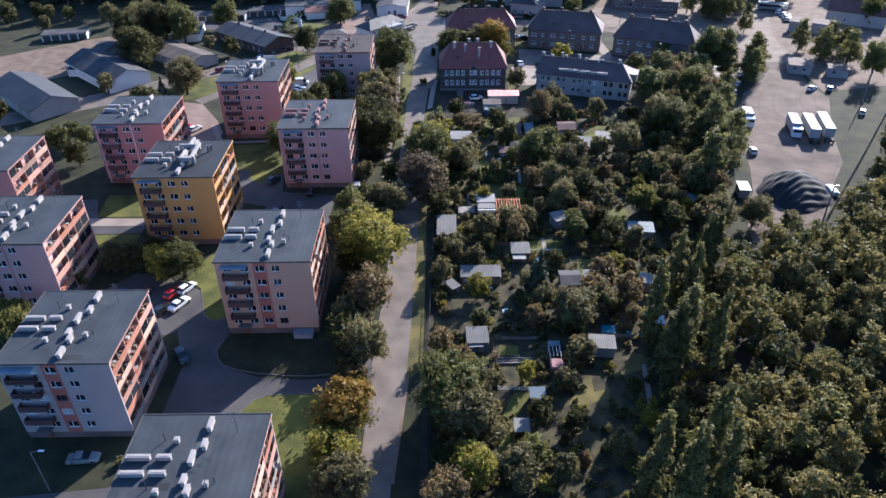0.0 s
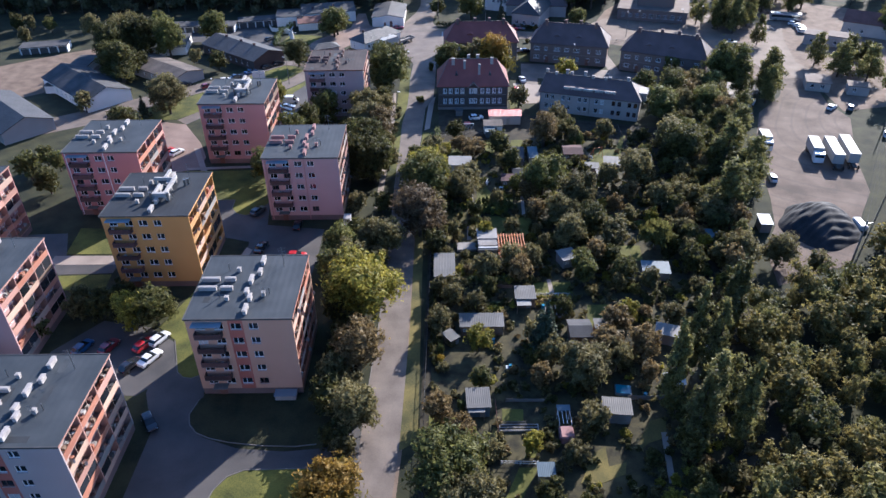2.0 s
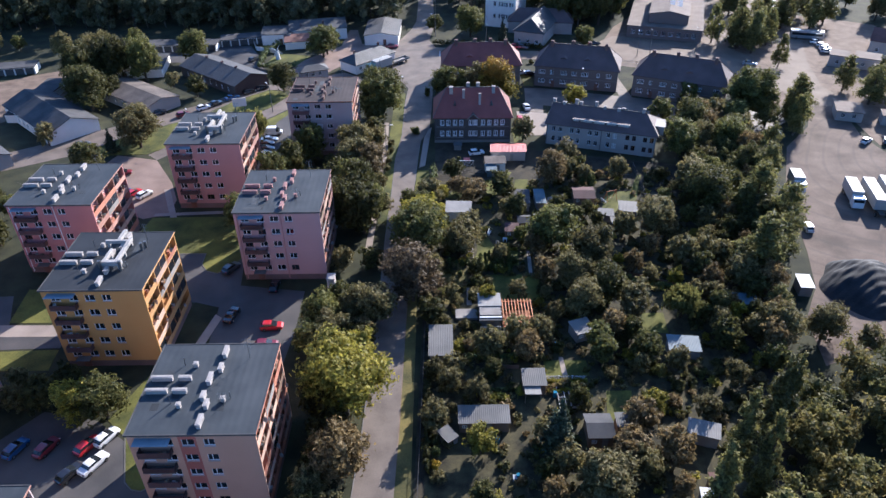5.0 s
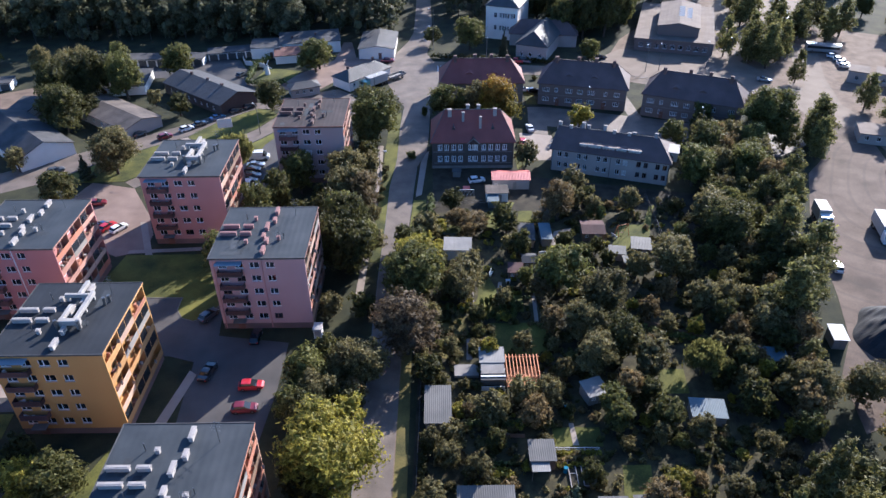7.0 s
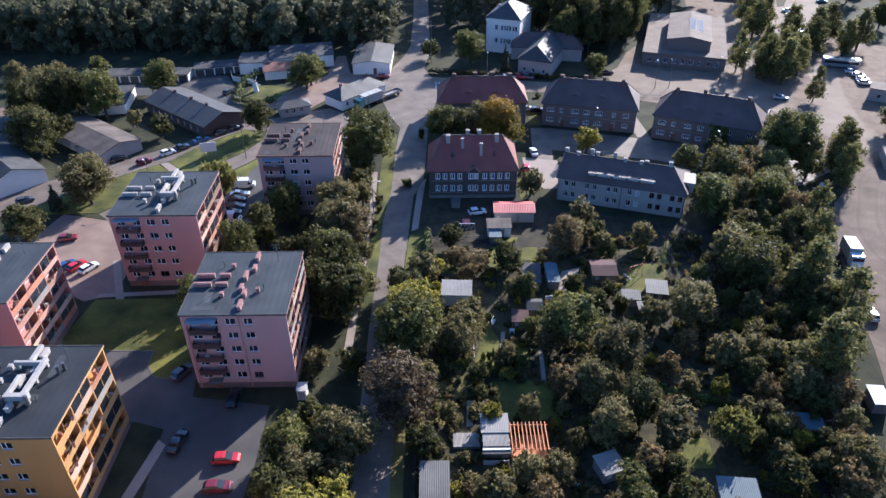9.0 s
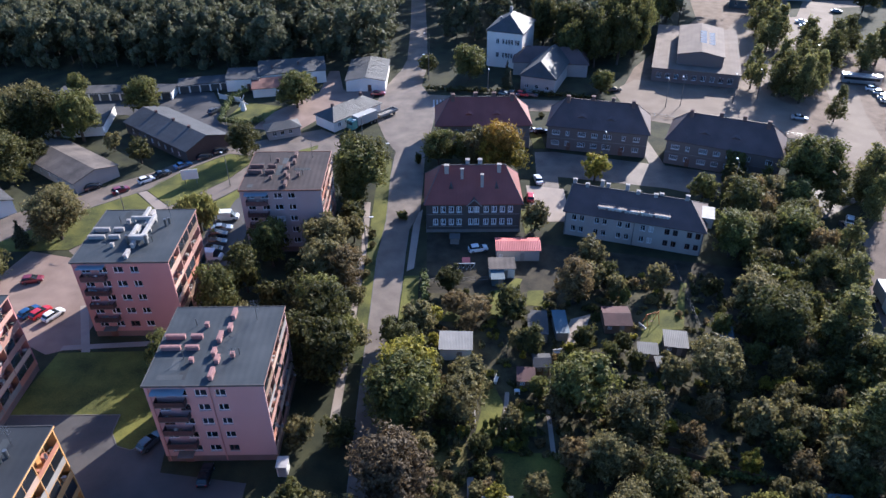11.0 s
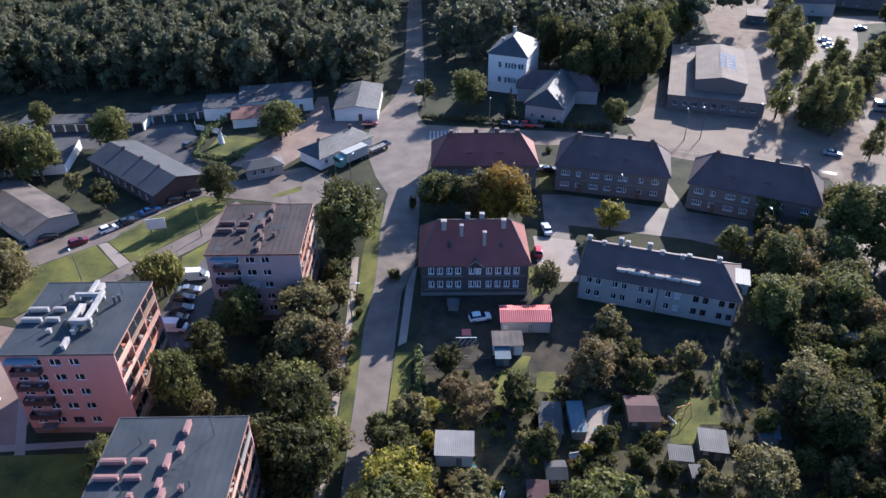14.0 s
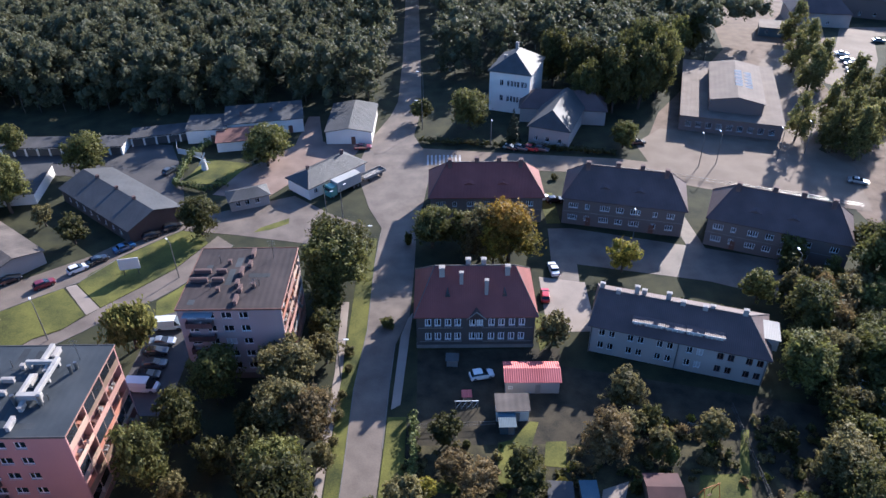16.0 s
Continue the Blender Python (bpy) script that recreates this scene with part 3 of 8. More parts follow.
sheet("ground_allotments", "dark garden soil of the allotments", [(-1.8, 40), (46, 40), (60, 118), (72, 160), (78, 190), (64, 190), (24, 200), (0.8, 188)], 0, 0.02, M["soil"])
sheet("road_main", "grey asphalt village street with worn patches", [(-10.4, -40), (-6.0, -40), (-5.2, 62), (-4.4, 75), (-4.0, 81), (-3.5, 93), (-3.4, 107), (-3.2, 125), (-3.2, 150), (-3.3, 172), (-2.8, 183), (-2.4, 195), (-1.9, 205),
      (0.4, 213), (0.9, 225), (1.2, 242), (2.5, 252), (4.0, 266), (1.8, 280), (-0.3, 287), (1.0, 300), (1.4, 310), (0.8, 343), (-1, 420), (-6.5, 420), (-5.2, 343), (-5.4, 310), (-7, 300),
      (-12, 284), (-14, 268), (-9.5, 250), (-6.3, 242), (-6.9, 229), (-6.9, 209), (-8.0, 195), (-8.1, 178), (-8.4, 162), (-8.4, 130), (-8.8, 107), (-9.6, 89)], 0, 0.05, M["old_asphalt"], "road")
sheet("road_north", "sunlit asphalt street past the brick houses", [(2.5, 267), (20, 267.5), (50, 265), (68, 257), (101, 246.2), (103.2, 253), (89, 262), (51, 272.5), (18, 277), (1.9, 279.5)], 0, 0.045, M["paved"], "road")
sheet("road_west", "asphalt street with parked cars beside lawns", [(-130, 176), (-90, 199.4), (-79, 211.6), (-69.3, 219.4), (-63.3, 223.9), (-57.9, 232.7), (-51.9, 238.9), (-48.6, 242.0), (-37, 240), (-20, 236), (-10.5, 238), (-10, 243), (-18, 248), (-27, 256), (-34, 253),
      (-43, 249), (-55, 243.5), (-64, 233), (-72, 227), (-92, 212), (-130, 186)], 0, 0.042, M["old_asphalt"], "road")
sheet("road_lower", "narrow asphalt lane beside the blocks", [(-68, 196), (-62, 204.5), (-56.9, 209.5), (-52.3, 214.6), (-46.8, 218.4), (-43.7, 222.0), (-40.6, 226.8), (-36.5, 236), (-40.5, 239.6), (-46.0, 227.8), (-51.1, 221.7), (-56.3, 215.9), (-60.8, 209.9), (-64.7, 207.6), (-68.2, 203.0), (-71.2, 199)], 0, 0.038, M["old_asphalt"], "road")
sheet("yard_red", "sunlit parking yard of reddish old asphalt", [(-79, 199), (-68, 196), (-60.5, 184), (-57, 176), (-57, 170), (-62, 168), (-76, 176), (-82, 187)], 0, 0.034, M["pink_paving"], "parking yard")
sheet("road_access", "grey asphalt access drive between the blocks", [(-9, 72), (-9, 92), (-11.6, 85.4), (-15.4, 82.7), (-20.5, 82.2), (-27.6, 82.9), (-33, 85), (-38.5, 88), (-40, 96), (-43.5, 106), (-48, 109), (-50, 104), (-44.5, 95), (-41, 88), (-41, 70), (-43, 62), (-62, 60), (-64, 50), (-30, 50), (-29.4, 73.6), (-29.0, 75.6), (-27.6, 77.8), (-25.5, 79.0), (-16.7, 79.2), (-12, 76.6)], 0, 0.036, M["asphalt"], "road")
sheet("parking_trees", "dark asphalt parking lot under trees", [(-49, 110), (-58, 112), (-64, 104), (-63, 95), (-46, 93.5), (-42, 98), (-44, 106)], 0, 0.026, M["asphalt"], "parking lot")
sheet("ground_yard", "bare dark soil behind the tenement", [(2, 186.5), (24, 188), (26, 203.8), (2, 203.8)], 0, 0.024, M["soil"])
sheet("road_court", "asphalt parking court between the blocks", [(-35.5, 111), (-24, 111), (-22.5, 130), (-22.5, 141.5), (-35, 143.5), (-36.4, 154), (-62, 154.6), (-62, 139.5), (-42, 138.5), (-37.5, 137), (-37, 130)], 0, 0.033, M["asphalt"], "parking court")
sheet("road_west_court", "asphalt drive past the red blocks", [(-100, 140), (-77, 141), (-73, 131), (-62, 130), (-62, 126.5), (-76, 126), (-84, 120), (-84, 96), (-90, 96), (-90, 135)], 0, 0.031, M["asphalt"], "road")
sheet("parking_grey_block", "asphalt parking strip beside the grey block", [(-45, 190), (-36.5, 190), (-36, 215), (-38, 226), (-42, 224), (-45, 214)], 0, 0.030, M["asphalt"], "parking")
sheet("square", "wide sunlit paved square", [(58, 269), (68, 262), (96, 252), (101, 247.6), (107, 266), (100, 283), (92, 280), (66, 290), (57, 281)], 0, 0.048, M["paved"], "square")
sheet("road_brick_court", "shaded lane in front of the brick houses", [(27, 216), (32, 216), (33, 228), (57, 222), (70, 216), (88, 208), (100, 216), (99, 221), (86, 224), (60, 233), (59, 250), (57, 262), (55, 262), (56.5, 234), (34, 241), (29, 241)], 0, 0.029, M["old_asphalt"], "road")
sheet("yard_station", "reddish paved yard", [(-46, 257), (-34, 254), (-29, 262), (-16, 273), (-13, 283), (-24, 284), (-27, 300), (-30, 300), (-31, 282), (-42, 268)], 0, 0.04, M["pink_paving"], "yard")
sheet("yard_garages", "asphalt yard in front of the garages", [(-110, 266), (-84, 267), (-70, 262), (-58, 254), (-54, 250), (-51, 252), (-56, 268), (-63, 283), (-72, 284), (-110, 276)], 0, 0.037, M["asphalt"], "yard")
sheet("yard_trucks", "dusty sunlit gravel yard with wheel tracks", [(66, 120), (82, 126.4), (87, 132.2), (94, 145.1), (100.7, 154.8), (105.6, 171.6), (115.5, 195.1), (114, 206), (117.5, 224.8), (108.8, 225.1), (102.6, 211.6), (92, 199.6), (84.5, 181.7), (80, 166.2), (77, 152.7), (73.5, 140.9), (68, 132)], 0, 0.035, M["yard"], "yard")
sheet("yard_west", "grey dirt yard between old garages", [(-160, 232), (-128, 256), (-117, 262), (-97, 250), (-96, 242), (-113, 228), (-119, 220), (-138, 206), (-160, 215)], 0, 0.03, M["gravel"], "yard")
sheet("car_park_far", "pale asphalt car park", [(124, 322), (128, 317), (138, 319), (151, 340), (162, 364), (178, 366), (178, 374), (155, 375), (143, 353), (134, 351)], 0, 0.03, M["paved"], "car park")
sheet("road_factory", "pale lane past the old factory", [(91, 277), (99, 276), (106, 286), (117, 302), (120, 324), (127, 350), (121, 352), (111, 338), (103, 306), (97, 294)], 0, 0.034, M["paved"], "road")
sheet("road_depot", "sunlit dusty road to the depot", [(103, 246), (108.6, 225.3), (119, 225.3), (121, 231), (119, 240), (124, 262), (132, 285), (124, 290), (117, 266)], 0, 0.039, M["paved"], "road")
sheet("ground_depot", "trampled dirt between the depot sheds", [(99, 225), (117, 224), (116, 200), (140, 205), (165, 235), (165, 300), (128, 320), (118, 300), (97, 262)], 0, 0.020, M["gravel"])
sheet("ground_factory", "dusty ground round the old factory", [(62, 286), (100, 273), (122, 300), (124, 322), (140, 352), (165, 420), (118, 420), (104, 352), (68, 300)], 0, 0.016, M["gravel"])
sheet("yard_far_east", "pale concrete yard of the depot", [(124.4, 246), (134, 240), (150, 240), (156, 262), (140, 278), (131, 281)], 0, 0.032, M["gravel"], "yard")
sheet("path_house", "concrete forecourt beside the tenement", [(24.5, 208), (33, 208), (33.5, 222), (25, 224)], 0, 0.03, M["concrete"], "yard")
sheet("pavement_east", "narrow concrete pavement along the street", [(-1.9, 190.5), (-0.5, 191.5), (0.6, 208.5), (1.0, 213.6), (0.2, 212.2), (-1.0, 207.5)], 0, 0.10, M["concrete"], "pavement")
sheet("pavement_west", "narrow concrete pavement under the trees", [(-12.4, 150), (-11, 150), (-10.2, 199), (-10.8, 217), (-12.2, 217), (-11.4, 199)], 0, 0.07, M["concrete"], "pavement")
sheet("footpath", "concrete footpath over the lawn", [(-65.2, 222.6), (-63.4, 223.3), (-56.2, 216.1), (-57.9, 214.2)], 0, 0.05, M["concrete"], "path")
sheet("footpath_cross", "pale concrete footpath between lawns", [(-76, 129.5), (-62.5, 129.4), (-62.5, 132.4), (-76, 132.6)], 0, 0.045, M["concrete"], "path")
sheet("footpath_court", "concrete footpath beside a shaded lawn", [(-40.4, 120), (-38.7, 120), (-36.2, 134), (-37.6, 135)], 0, 0.05, M["concrete"], "path")
sheet("footpath_salmon", "concrete footpath beside the salmon block", [(-56, 168), (-54.5, 168), (-60, 181), (-61.5, 181)], 0, 0.05, M["concrete"], "path")
sheet("footpath_rows", "concrete footpath across the shaded lawn", [(-60, 169), (-40, 170.2), (-40, 171.4), (-60, 170.2)], 0, 0.04, M["concrete"], "path")
for i, (name, lab, pts, key) in enumerate((
        ("lawn_verge_east", "grassy verge along the street", [(-3.9, 82), (-1.2, 84), (-1.3, 130), (-1.4, 150), (-2.9, 150), (-3.1, 125), (-3.2, 107)], "dry_grass"),
        ("lawn_verge_north", "lit grass verge beside the street", [(-3.0, 174), (0.4, 174), (0.5, 189), (-2.3, 189)], "grass"),
        ("lawn_verge_west", "grass verge beside the street", [(-10.4, 165), (-8.5, 165), (-8.2, 178), (-8.1, 195), (-7.0, 209), (-7.0, 238), (-10.0, 238), (-10.2, 199)], "grass"),
        ("lawn_block", "clipped lawn in front of the near block", [(-30, 60), (-14, 60), (-12, 76.5), (-16.7, 79.1), (-25.5, 78.9), (-27.6, 77.8), (-29.0, 75.6), (-29.4, 73.6)], "grass"),
        # meadow instead of grass: the block's shade is deepened by a darker colour
        ("lawn_round", "shaded lawn with a rounded edge, darkened in its colour", [(-35.5, 92.6), (-36.2, 89.5), (-35.6, 87.6), (-34.2, 86.0), (-32, 84.9), (-29, 84.1), (-24, 83.4), (-19, 83.2), (-16, 83.6), (-13.9, 85.2), (-13.5, 88), (-13.5, 93.2), (-35, 93.2)], "meadow"),
        ("lawn_parking", "sunlit lawn beside parked cars", [(-41.6, 101), (-40.8, 98.8), (-39.6, 97.6), (-38.2, 97.3), (-36.8, 98.2), (-36, 100.5), (-36, 121), (-44, 121), (-47.5, 110), (-43.6, 106.6)], "grass"),
        ("lawn_yellow_block", "lawn behind the yellow block", [(-61.5, 121), (-74, 121), (-74, 125.6), (-62, 126)], "grass"),
        ("lawn_west", "lit lawn at the footpath", [(-74, 133.2), (-60, 133), (-59, 142), (-75, 143)], "grass"),
        ("lawn_middle", "lawn crossed by long block shadows", [(-62, 154.6), (-44.5, 154.4), (-36, 153.9), (-35, 168.6), (-60, 168.4)], "grass"),
        ("lawn_island", "rounded lawn corner in the parking court", [(-44.4, 154.4), (-44.3, 150.8), (-42.8, 148.4), (-40.6, 147.6), (-38.6, 148.6), (-37.6, 151), (-36.2, 153.9)], "grass"),
        ("lawn_billboard", "sunlit lawn with a billboard", [(-63.2, 223.4), (-62.0, 227.0), (-57.9, 232.4), (-51.9, 238.6), (-48.6, 241.8), (-44.1, 240.8), (-41.9, 237.0), (-46.2, 227.9), (-51.3, 221.8), (-56.1, 216.3)], "grass"),
        ("lawn_street", "sunlit lawn between street and lane", [(-90, 199), (-79, 211.4), (-73.4, 215.9), (-69.3, 219.2), (-65.4, 222.2), (-58.2, 214.3), (-60.4, 210.6), (-64.7, 208.0), (-67.9, 203.3), (-71.5, 199.4), (-80, 199)], "grass"),
        ("lawn_mauve_block", "sunlit grass corner beside the grey block", [(-46.4, 217.8), (-43.4, 221.8), (-40.4, 226.2), (-38.2, 230.0), (-36.0, 229.0), (-38.2, 226.4), (-41.8, 218.4), (-42.2, 214.7), (-45.2, 213.4)], "grass"),
        ("lawn_station", "small lawn beside the kiosk", [(-33.2, 240.8), (-32.2, 242.6), (-26.6, 246.4), (-26.4, 244.2), (-30.0, 241.8)], "grass"),
        ("lawn_hedged", "hedged garden lawn", [(-55, 262), (-44, 262), (-40.5, 272), (-52, 275)], "grass"),
        ("lawn_tenement", "grassy strip beside the tenement", [(22.6, 203), (26, 207), (24.6, 213), (22.6, 213)], "grass"),
        ("lawn_garden_north", "sunlit garden lawn", [(13.4, 176.0), (15.6, 176.0), (18.6, 182.6), (20.4, 187.6), (19.1, 187.8), (16.0, 184.3), (14.0, 183.8)], "grass"),
        ("lawn_garden_north_2", "sunlit garden lawn", [(20.2, 179.6), (23.2, 179.2), (24.0, 183.9), (21.0, 183.9)], "grass"),
        ("lawn_brown_trees", "rough lawn under browning shrubs", [(4.4, 175.6), (8.3, 174.8), (11.4, 178.0), (7.4, 181.0)], "grass"),
        ("lawn_plot_15", "small patch of grass behind the sheds", [(31.5, 175.2), (33.1, 175.1), (34.0, 178.2), (32.6, 178.3)], "grass"),
        ("lawn_plot_16", "sunlit patch of grass under trees", [(57.2, 164.4), (60.8, 164.6), (61.2, 168.4), (57.6, 168.6)], "grass"),
        ("lawn_plot_17", "strip of grass beside the street hedge", [(2.0, 157.8), (3.8, 158.0), (3.8, 162), (2.0, 162)], "dry_grass"),
        ("lawn_garden_east", "sunlit garden lawn with a fence", [(38.4, 168.8), (42.0, 168.7), (43.9, 172.4), (47.0, 172.3), (50.0, 182.0), (51.4, 185.6), (50.2, 185.6), (47.1, 177.8), (41.6, 177.6)], "grass"),
        ("lawn_brick", "grass between the brick houses", [(29, 243), (32, 243), (32, 256), (29, 256)], "grass"),
        ("lawn_pergola", "shaded lawn behind the pergola", [(12, 137.5), (22, 138), (22, 146), (12, 146)], "grass"),
        ("lawn_pergola_west", "sunlit garden lawn", [(1.6, 138), (4.6, 137), (8.4, 142), (8, 148), (3, 147)], "dry_grass"),
        ("lawn_plot_1", "sunlit plot lawn", [(19.8, 118.4), (27, 118.4), (27, 122), (20, 122)], "grass"),
        ("lawn_plot_2", "sunlit lawn by brown trees", [(28, 108.8), (32, 109), (33, 115), (29, 115)], "grass"),
        ("lawn_plot_3", "small sunlit lawn", [(38.4, 128.6), (42.5, 128.6), (43, 134), (38.5, 134)], "grass"),
        ("lawn_plot_4", "narrow garden lawn below the white fence", [(10.7, 73.4), (13.0, 73.4), (15.9, 78.9), (13.2, 78.9)], "grass"),
        ("lawn_plot_11", "little lawn inside a wire fence", [(11.4, 87.4), (14.6, 87.3), (14.8, 89.8), (11.6, 89.9)], "grass"),
        ("lawn_plot_12", "sunlit bent strip of lawn", [(21.4, 76.2), (24.3, 76.1), (27.9, 77.6), (28.4, 79.6), (25.8, 78.9), (26.0, 82.4), (24.2, 81.4)], "dry_grass"),
        ("lawn_plot_13", "narrow strip of grass between beds", [(14.2, 80.6), (15.6, 80.6), (16.6, 83.2), (15.6, 83.4)], "grass"),
        ("lawn_plot_14", "grass beside garden beds", [(8.9, 81.0), (10.1, 81.0), (11.2, 85.6), (10.0, 86.4)], "dry_grass"),
        ("lawn_plot_5", "garden lawn at the path", [(30.3, 81.2), (32.4, 83.0), (35.2, 84.0), (36.2, 88.0), (33.6, 87.2), (31.8, 84.6)], "dry_grass"),
        ("lawn_plot_6", "garden lawn", [(9.8, 66), (12.5, 66), (13.5, 72), (10.5, 72.8)], "grass"),
        ("lawn_plot_7", "sunlit plot by the fence", [(0.2, 80), (4.6, 80), (5, 88), (0.4, 88.8)], "grass"),
        ("lawn_plot_8", "sunlit lawn strip", [(9.4, 149.4), (12.6, 149.4), (14.2, 155.4), (12.4, 161.5), (11, 161.5), (10.6, 154)], "grass"),
        ("lawn_plot_9", "sunlit lawn strip", [(28, 128), (31.5, 127), (32, 131.5), (30.5, 132)], "grass"),
        ("lawn_plot_10", "sunlit lawn strip", [(16.2, 149.2), (18.6, 149), (18.8, 154), (17.0, 156)], "grass"))):
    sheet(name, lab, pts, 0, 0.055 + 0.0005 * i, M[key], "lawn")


sheet("garden_ground", "patchy soil and grass of the allotment plots", [(0.4, 44), (38, 44), (42, 70), (55, 125), (58, 160), (50, 183.5), (1, 183.5)], 0, 0.03, M["plots"], "ground")


sheet("drive_apron", "grey asphalt apron between the lawns", [(-41, 86), (-38, 85.4), (-33, 83.0), (-33.4, 87), (-35.3, 94), (-35.4, 101), (-40, 101.5), (-44.4, 105), (-46, 104), (-44.4, 94)], 0, 0.031, M["asphalt"], "road")
sheet("road_shoulder", "dusty gravel shoulder of the street", [(-5.2, 62), (-4.4, 75), (-4.0, 81), (-3.5, 93), (-3.4, 107), (-3.2, 125), (-3.2, 150), (-3.3, 172), (-2.7, 172), (-2.5, 150), (-2.5, 125), (-2.7, 107), (-2.9, 93), (-3.5, 81), (-3.9, 75), (-4.8, 62)], 0, 0.054, M["gravel"], "road shoulder")


def kerb(label, pts, w=0.14, h=0.1):
    bm = bmesh.new()
    for (x0, y0), (x1, y1) in zip(pts, pts[1:]):
        d = Vector((x1 - x0, y1 - y0, 0)).normalized()
        s = Vector((-d.y, d.x, 0)) * w / 2
        q = [Vector((x0, y0, 0)) - s, Vector((x1, y1, 0)) - s, Vector((x1, y1, 0)) + s, Vector((x0, y0, 0)) + s]
        lo, hi = [bm.verts.new(p) for p in q], [bm.verts.new(p + Vector((0, 0, h))) for p in q]
        bm.faces.new(hi)
        for i in range(4):
            bm.faces.new((lo[i], lo[(i + 1) % 4], hi[(i + 1) % 4], hi[i]))
    tagged(part("kerb", bm, M["kerb"]), label, "kerb", kind="structure")


kerb("pale concrete kerb along the street", [(-2.8, 183), (-2.4, 195), (-1.9, 205)])
kerb("pale concrete kerb on the block side", [(-9.3, 95), (-8.8, 107), (-8.4, 130), (-8.4, 162), (-8.1, 178), (-8.0, 195), (-6.9, 209), (-6.9, 229), (-6.4, 240)])
kerb("worn concrete kerb round the shaded lawn", [(-35.6, 92.6), (-36.3, 89.5), (-35.7, 87.5), (-34.3, 85.9), (-32, 84.8), (-29, 84.0), (-24, 83.3), (-19, 83.1), (-16, 83.5)], h=0.1)
kerb("worn concrete kerb of the parking lawn", [(-43.7, 106.6), (-41.7, 101), (-40.9, 98.7), (-39.6, 97.5), (-38.2, 97.2), (-36.8, 98.1)], h=0.1)
kerb("concrete kerb of the access lawn", [(-12, 76.6), (-16.7, 79.2), (-25.5, 79.0), (-27.7, 77.9), (-29.1, 75.6), (-29.5, 73.6), (-30.1, 62)])
kerb("concrete kerb of the court", [(-62, 154.5), (-44.5, 154.3), (-44.4, 150.8), (-42.8, 148.3), (-40.6, 147.5), (-38.5, 148.5), (-37.5, 151)])
kerb("concrete kerb of the west street", [(-90, 199.4), (-79, 211.6), (-69.3, 219.4), (-63.3, 223.9), (-57.9, 232.7), (-51.9, 238.9), (-48.6, 242.0), (-44.1, 241.1)])
kerb("concrete kerb of the lane", [(-68, 196), (-62, 204.5), (-56.9, 209.5), (-52.3, 214.6), (-46.8, 218.4), (-43.7, 222.0), (-40.6, 226.8), (-36.5, 236)])

bm = bmesh.new()
for i in range(9):
    add_box(bm, 3.2 + i * 1.0, 270.3, 0.046, 3.65 + i * 1.0, 275.5, 0.052)
tagged(part("road_marking_crossing", bm, M["marking"]), "worn white zebra crossing", "road marking", kind="structure")


# ---- blocks of flats ----
CHIMNEY = {}


def chimney(parent, x, y, z, w, d, h, key, cap=0.06):
    """A masonry vent stack with an overhanging cap."""
    k = (w, d, h, key)
    if k not in CHIMNEY:
        bm = bevel(box(-w / 2, -d / 2, 0, w / 2, d / 2, h - 0.1), 0.02)
        add_box(bm, -w / 2 - cap, -d / 2 - cap, h - 0.1, w / 2 + cap, d / 2 + cap, h)
        add_box(bm, -w / 2 + 0.1, -d / 2 + 0.1, h, w / 2 - 0.1, d / 2 - 0.1, h + 0.05)
        CHIMNEY[k] = part("chimney", bm, M[key], parent, at=pose(x, y, z))
        return
    share("chimney", CHIMNEY[k], parent, pose(x, y, z))


def dish_mesh():
    bm = bmesh.new()
    rings = []
    for k in range(4):
        r, z = 0.13 * (k + 0.3), 0.05 * k * k * 0.35
        rings.append([bm.verts.new((math.cos(i * math.pi / 5) * r, -z, math.sin(i * math.pi / 5) * r)) for i in range(10)])
    for a, b in zip(rings, rings[1:]):
        for i in range(10):
            bm.faces.new((a[i], a[(i + 1) % 10], b[(i + 1) % 10], b[i]))
    bm.faces.new(rings[0])
    tube(bm, (0, 0, 0), (0, 0.3, -0.15), 0.025)
    tube(bm, (0, -0.05, -0.3), (0, -0.4, 0), 0.015)
    return bm


def antenna_mesh(h, arms):
    bm = bmesh.new()
    tube(bm, (0, 0, 0), (0, 0, h), 0.045, 0.03)
    for i in range(arms):
        z = h - 0.25 - 0.55 * i
        tube(bm, (-0.6, 0.2 * i, z), (0.6, -0.2 * i, z), 0.018)
        for j in range(4):
            tube(bm, (-0.5 + 0.33 * j, -0.3, z), (-0.5 + 0.33 * j, 0.3, z), 0.01, n=3)
    return bm


DISH = {}
W, D, STEP, LOG = 15.7, 15.9, 2.72, 1.35


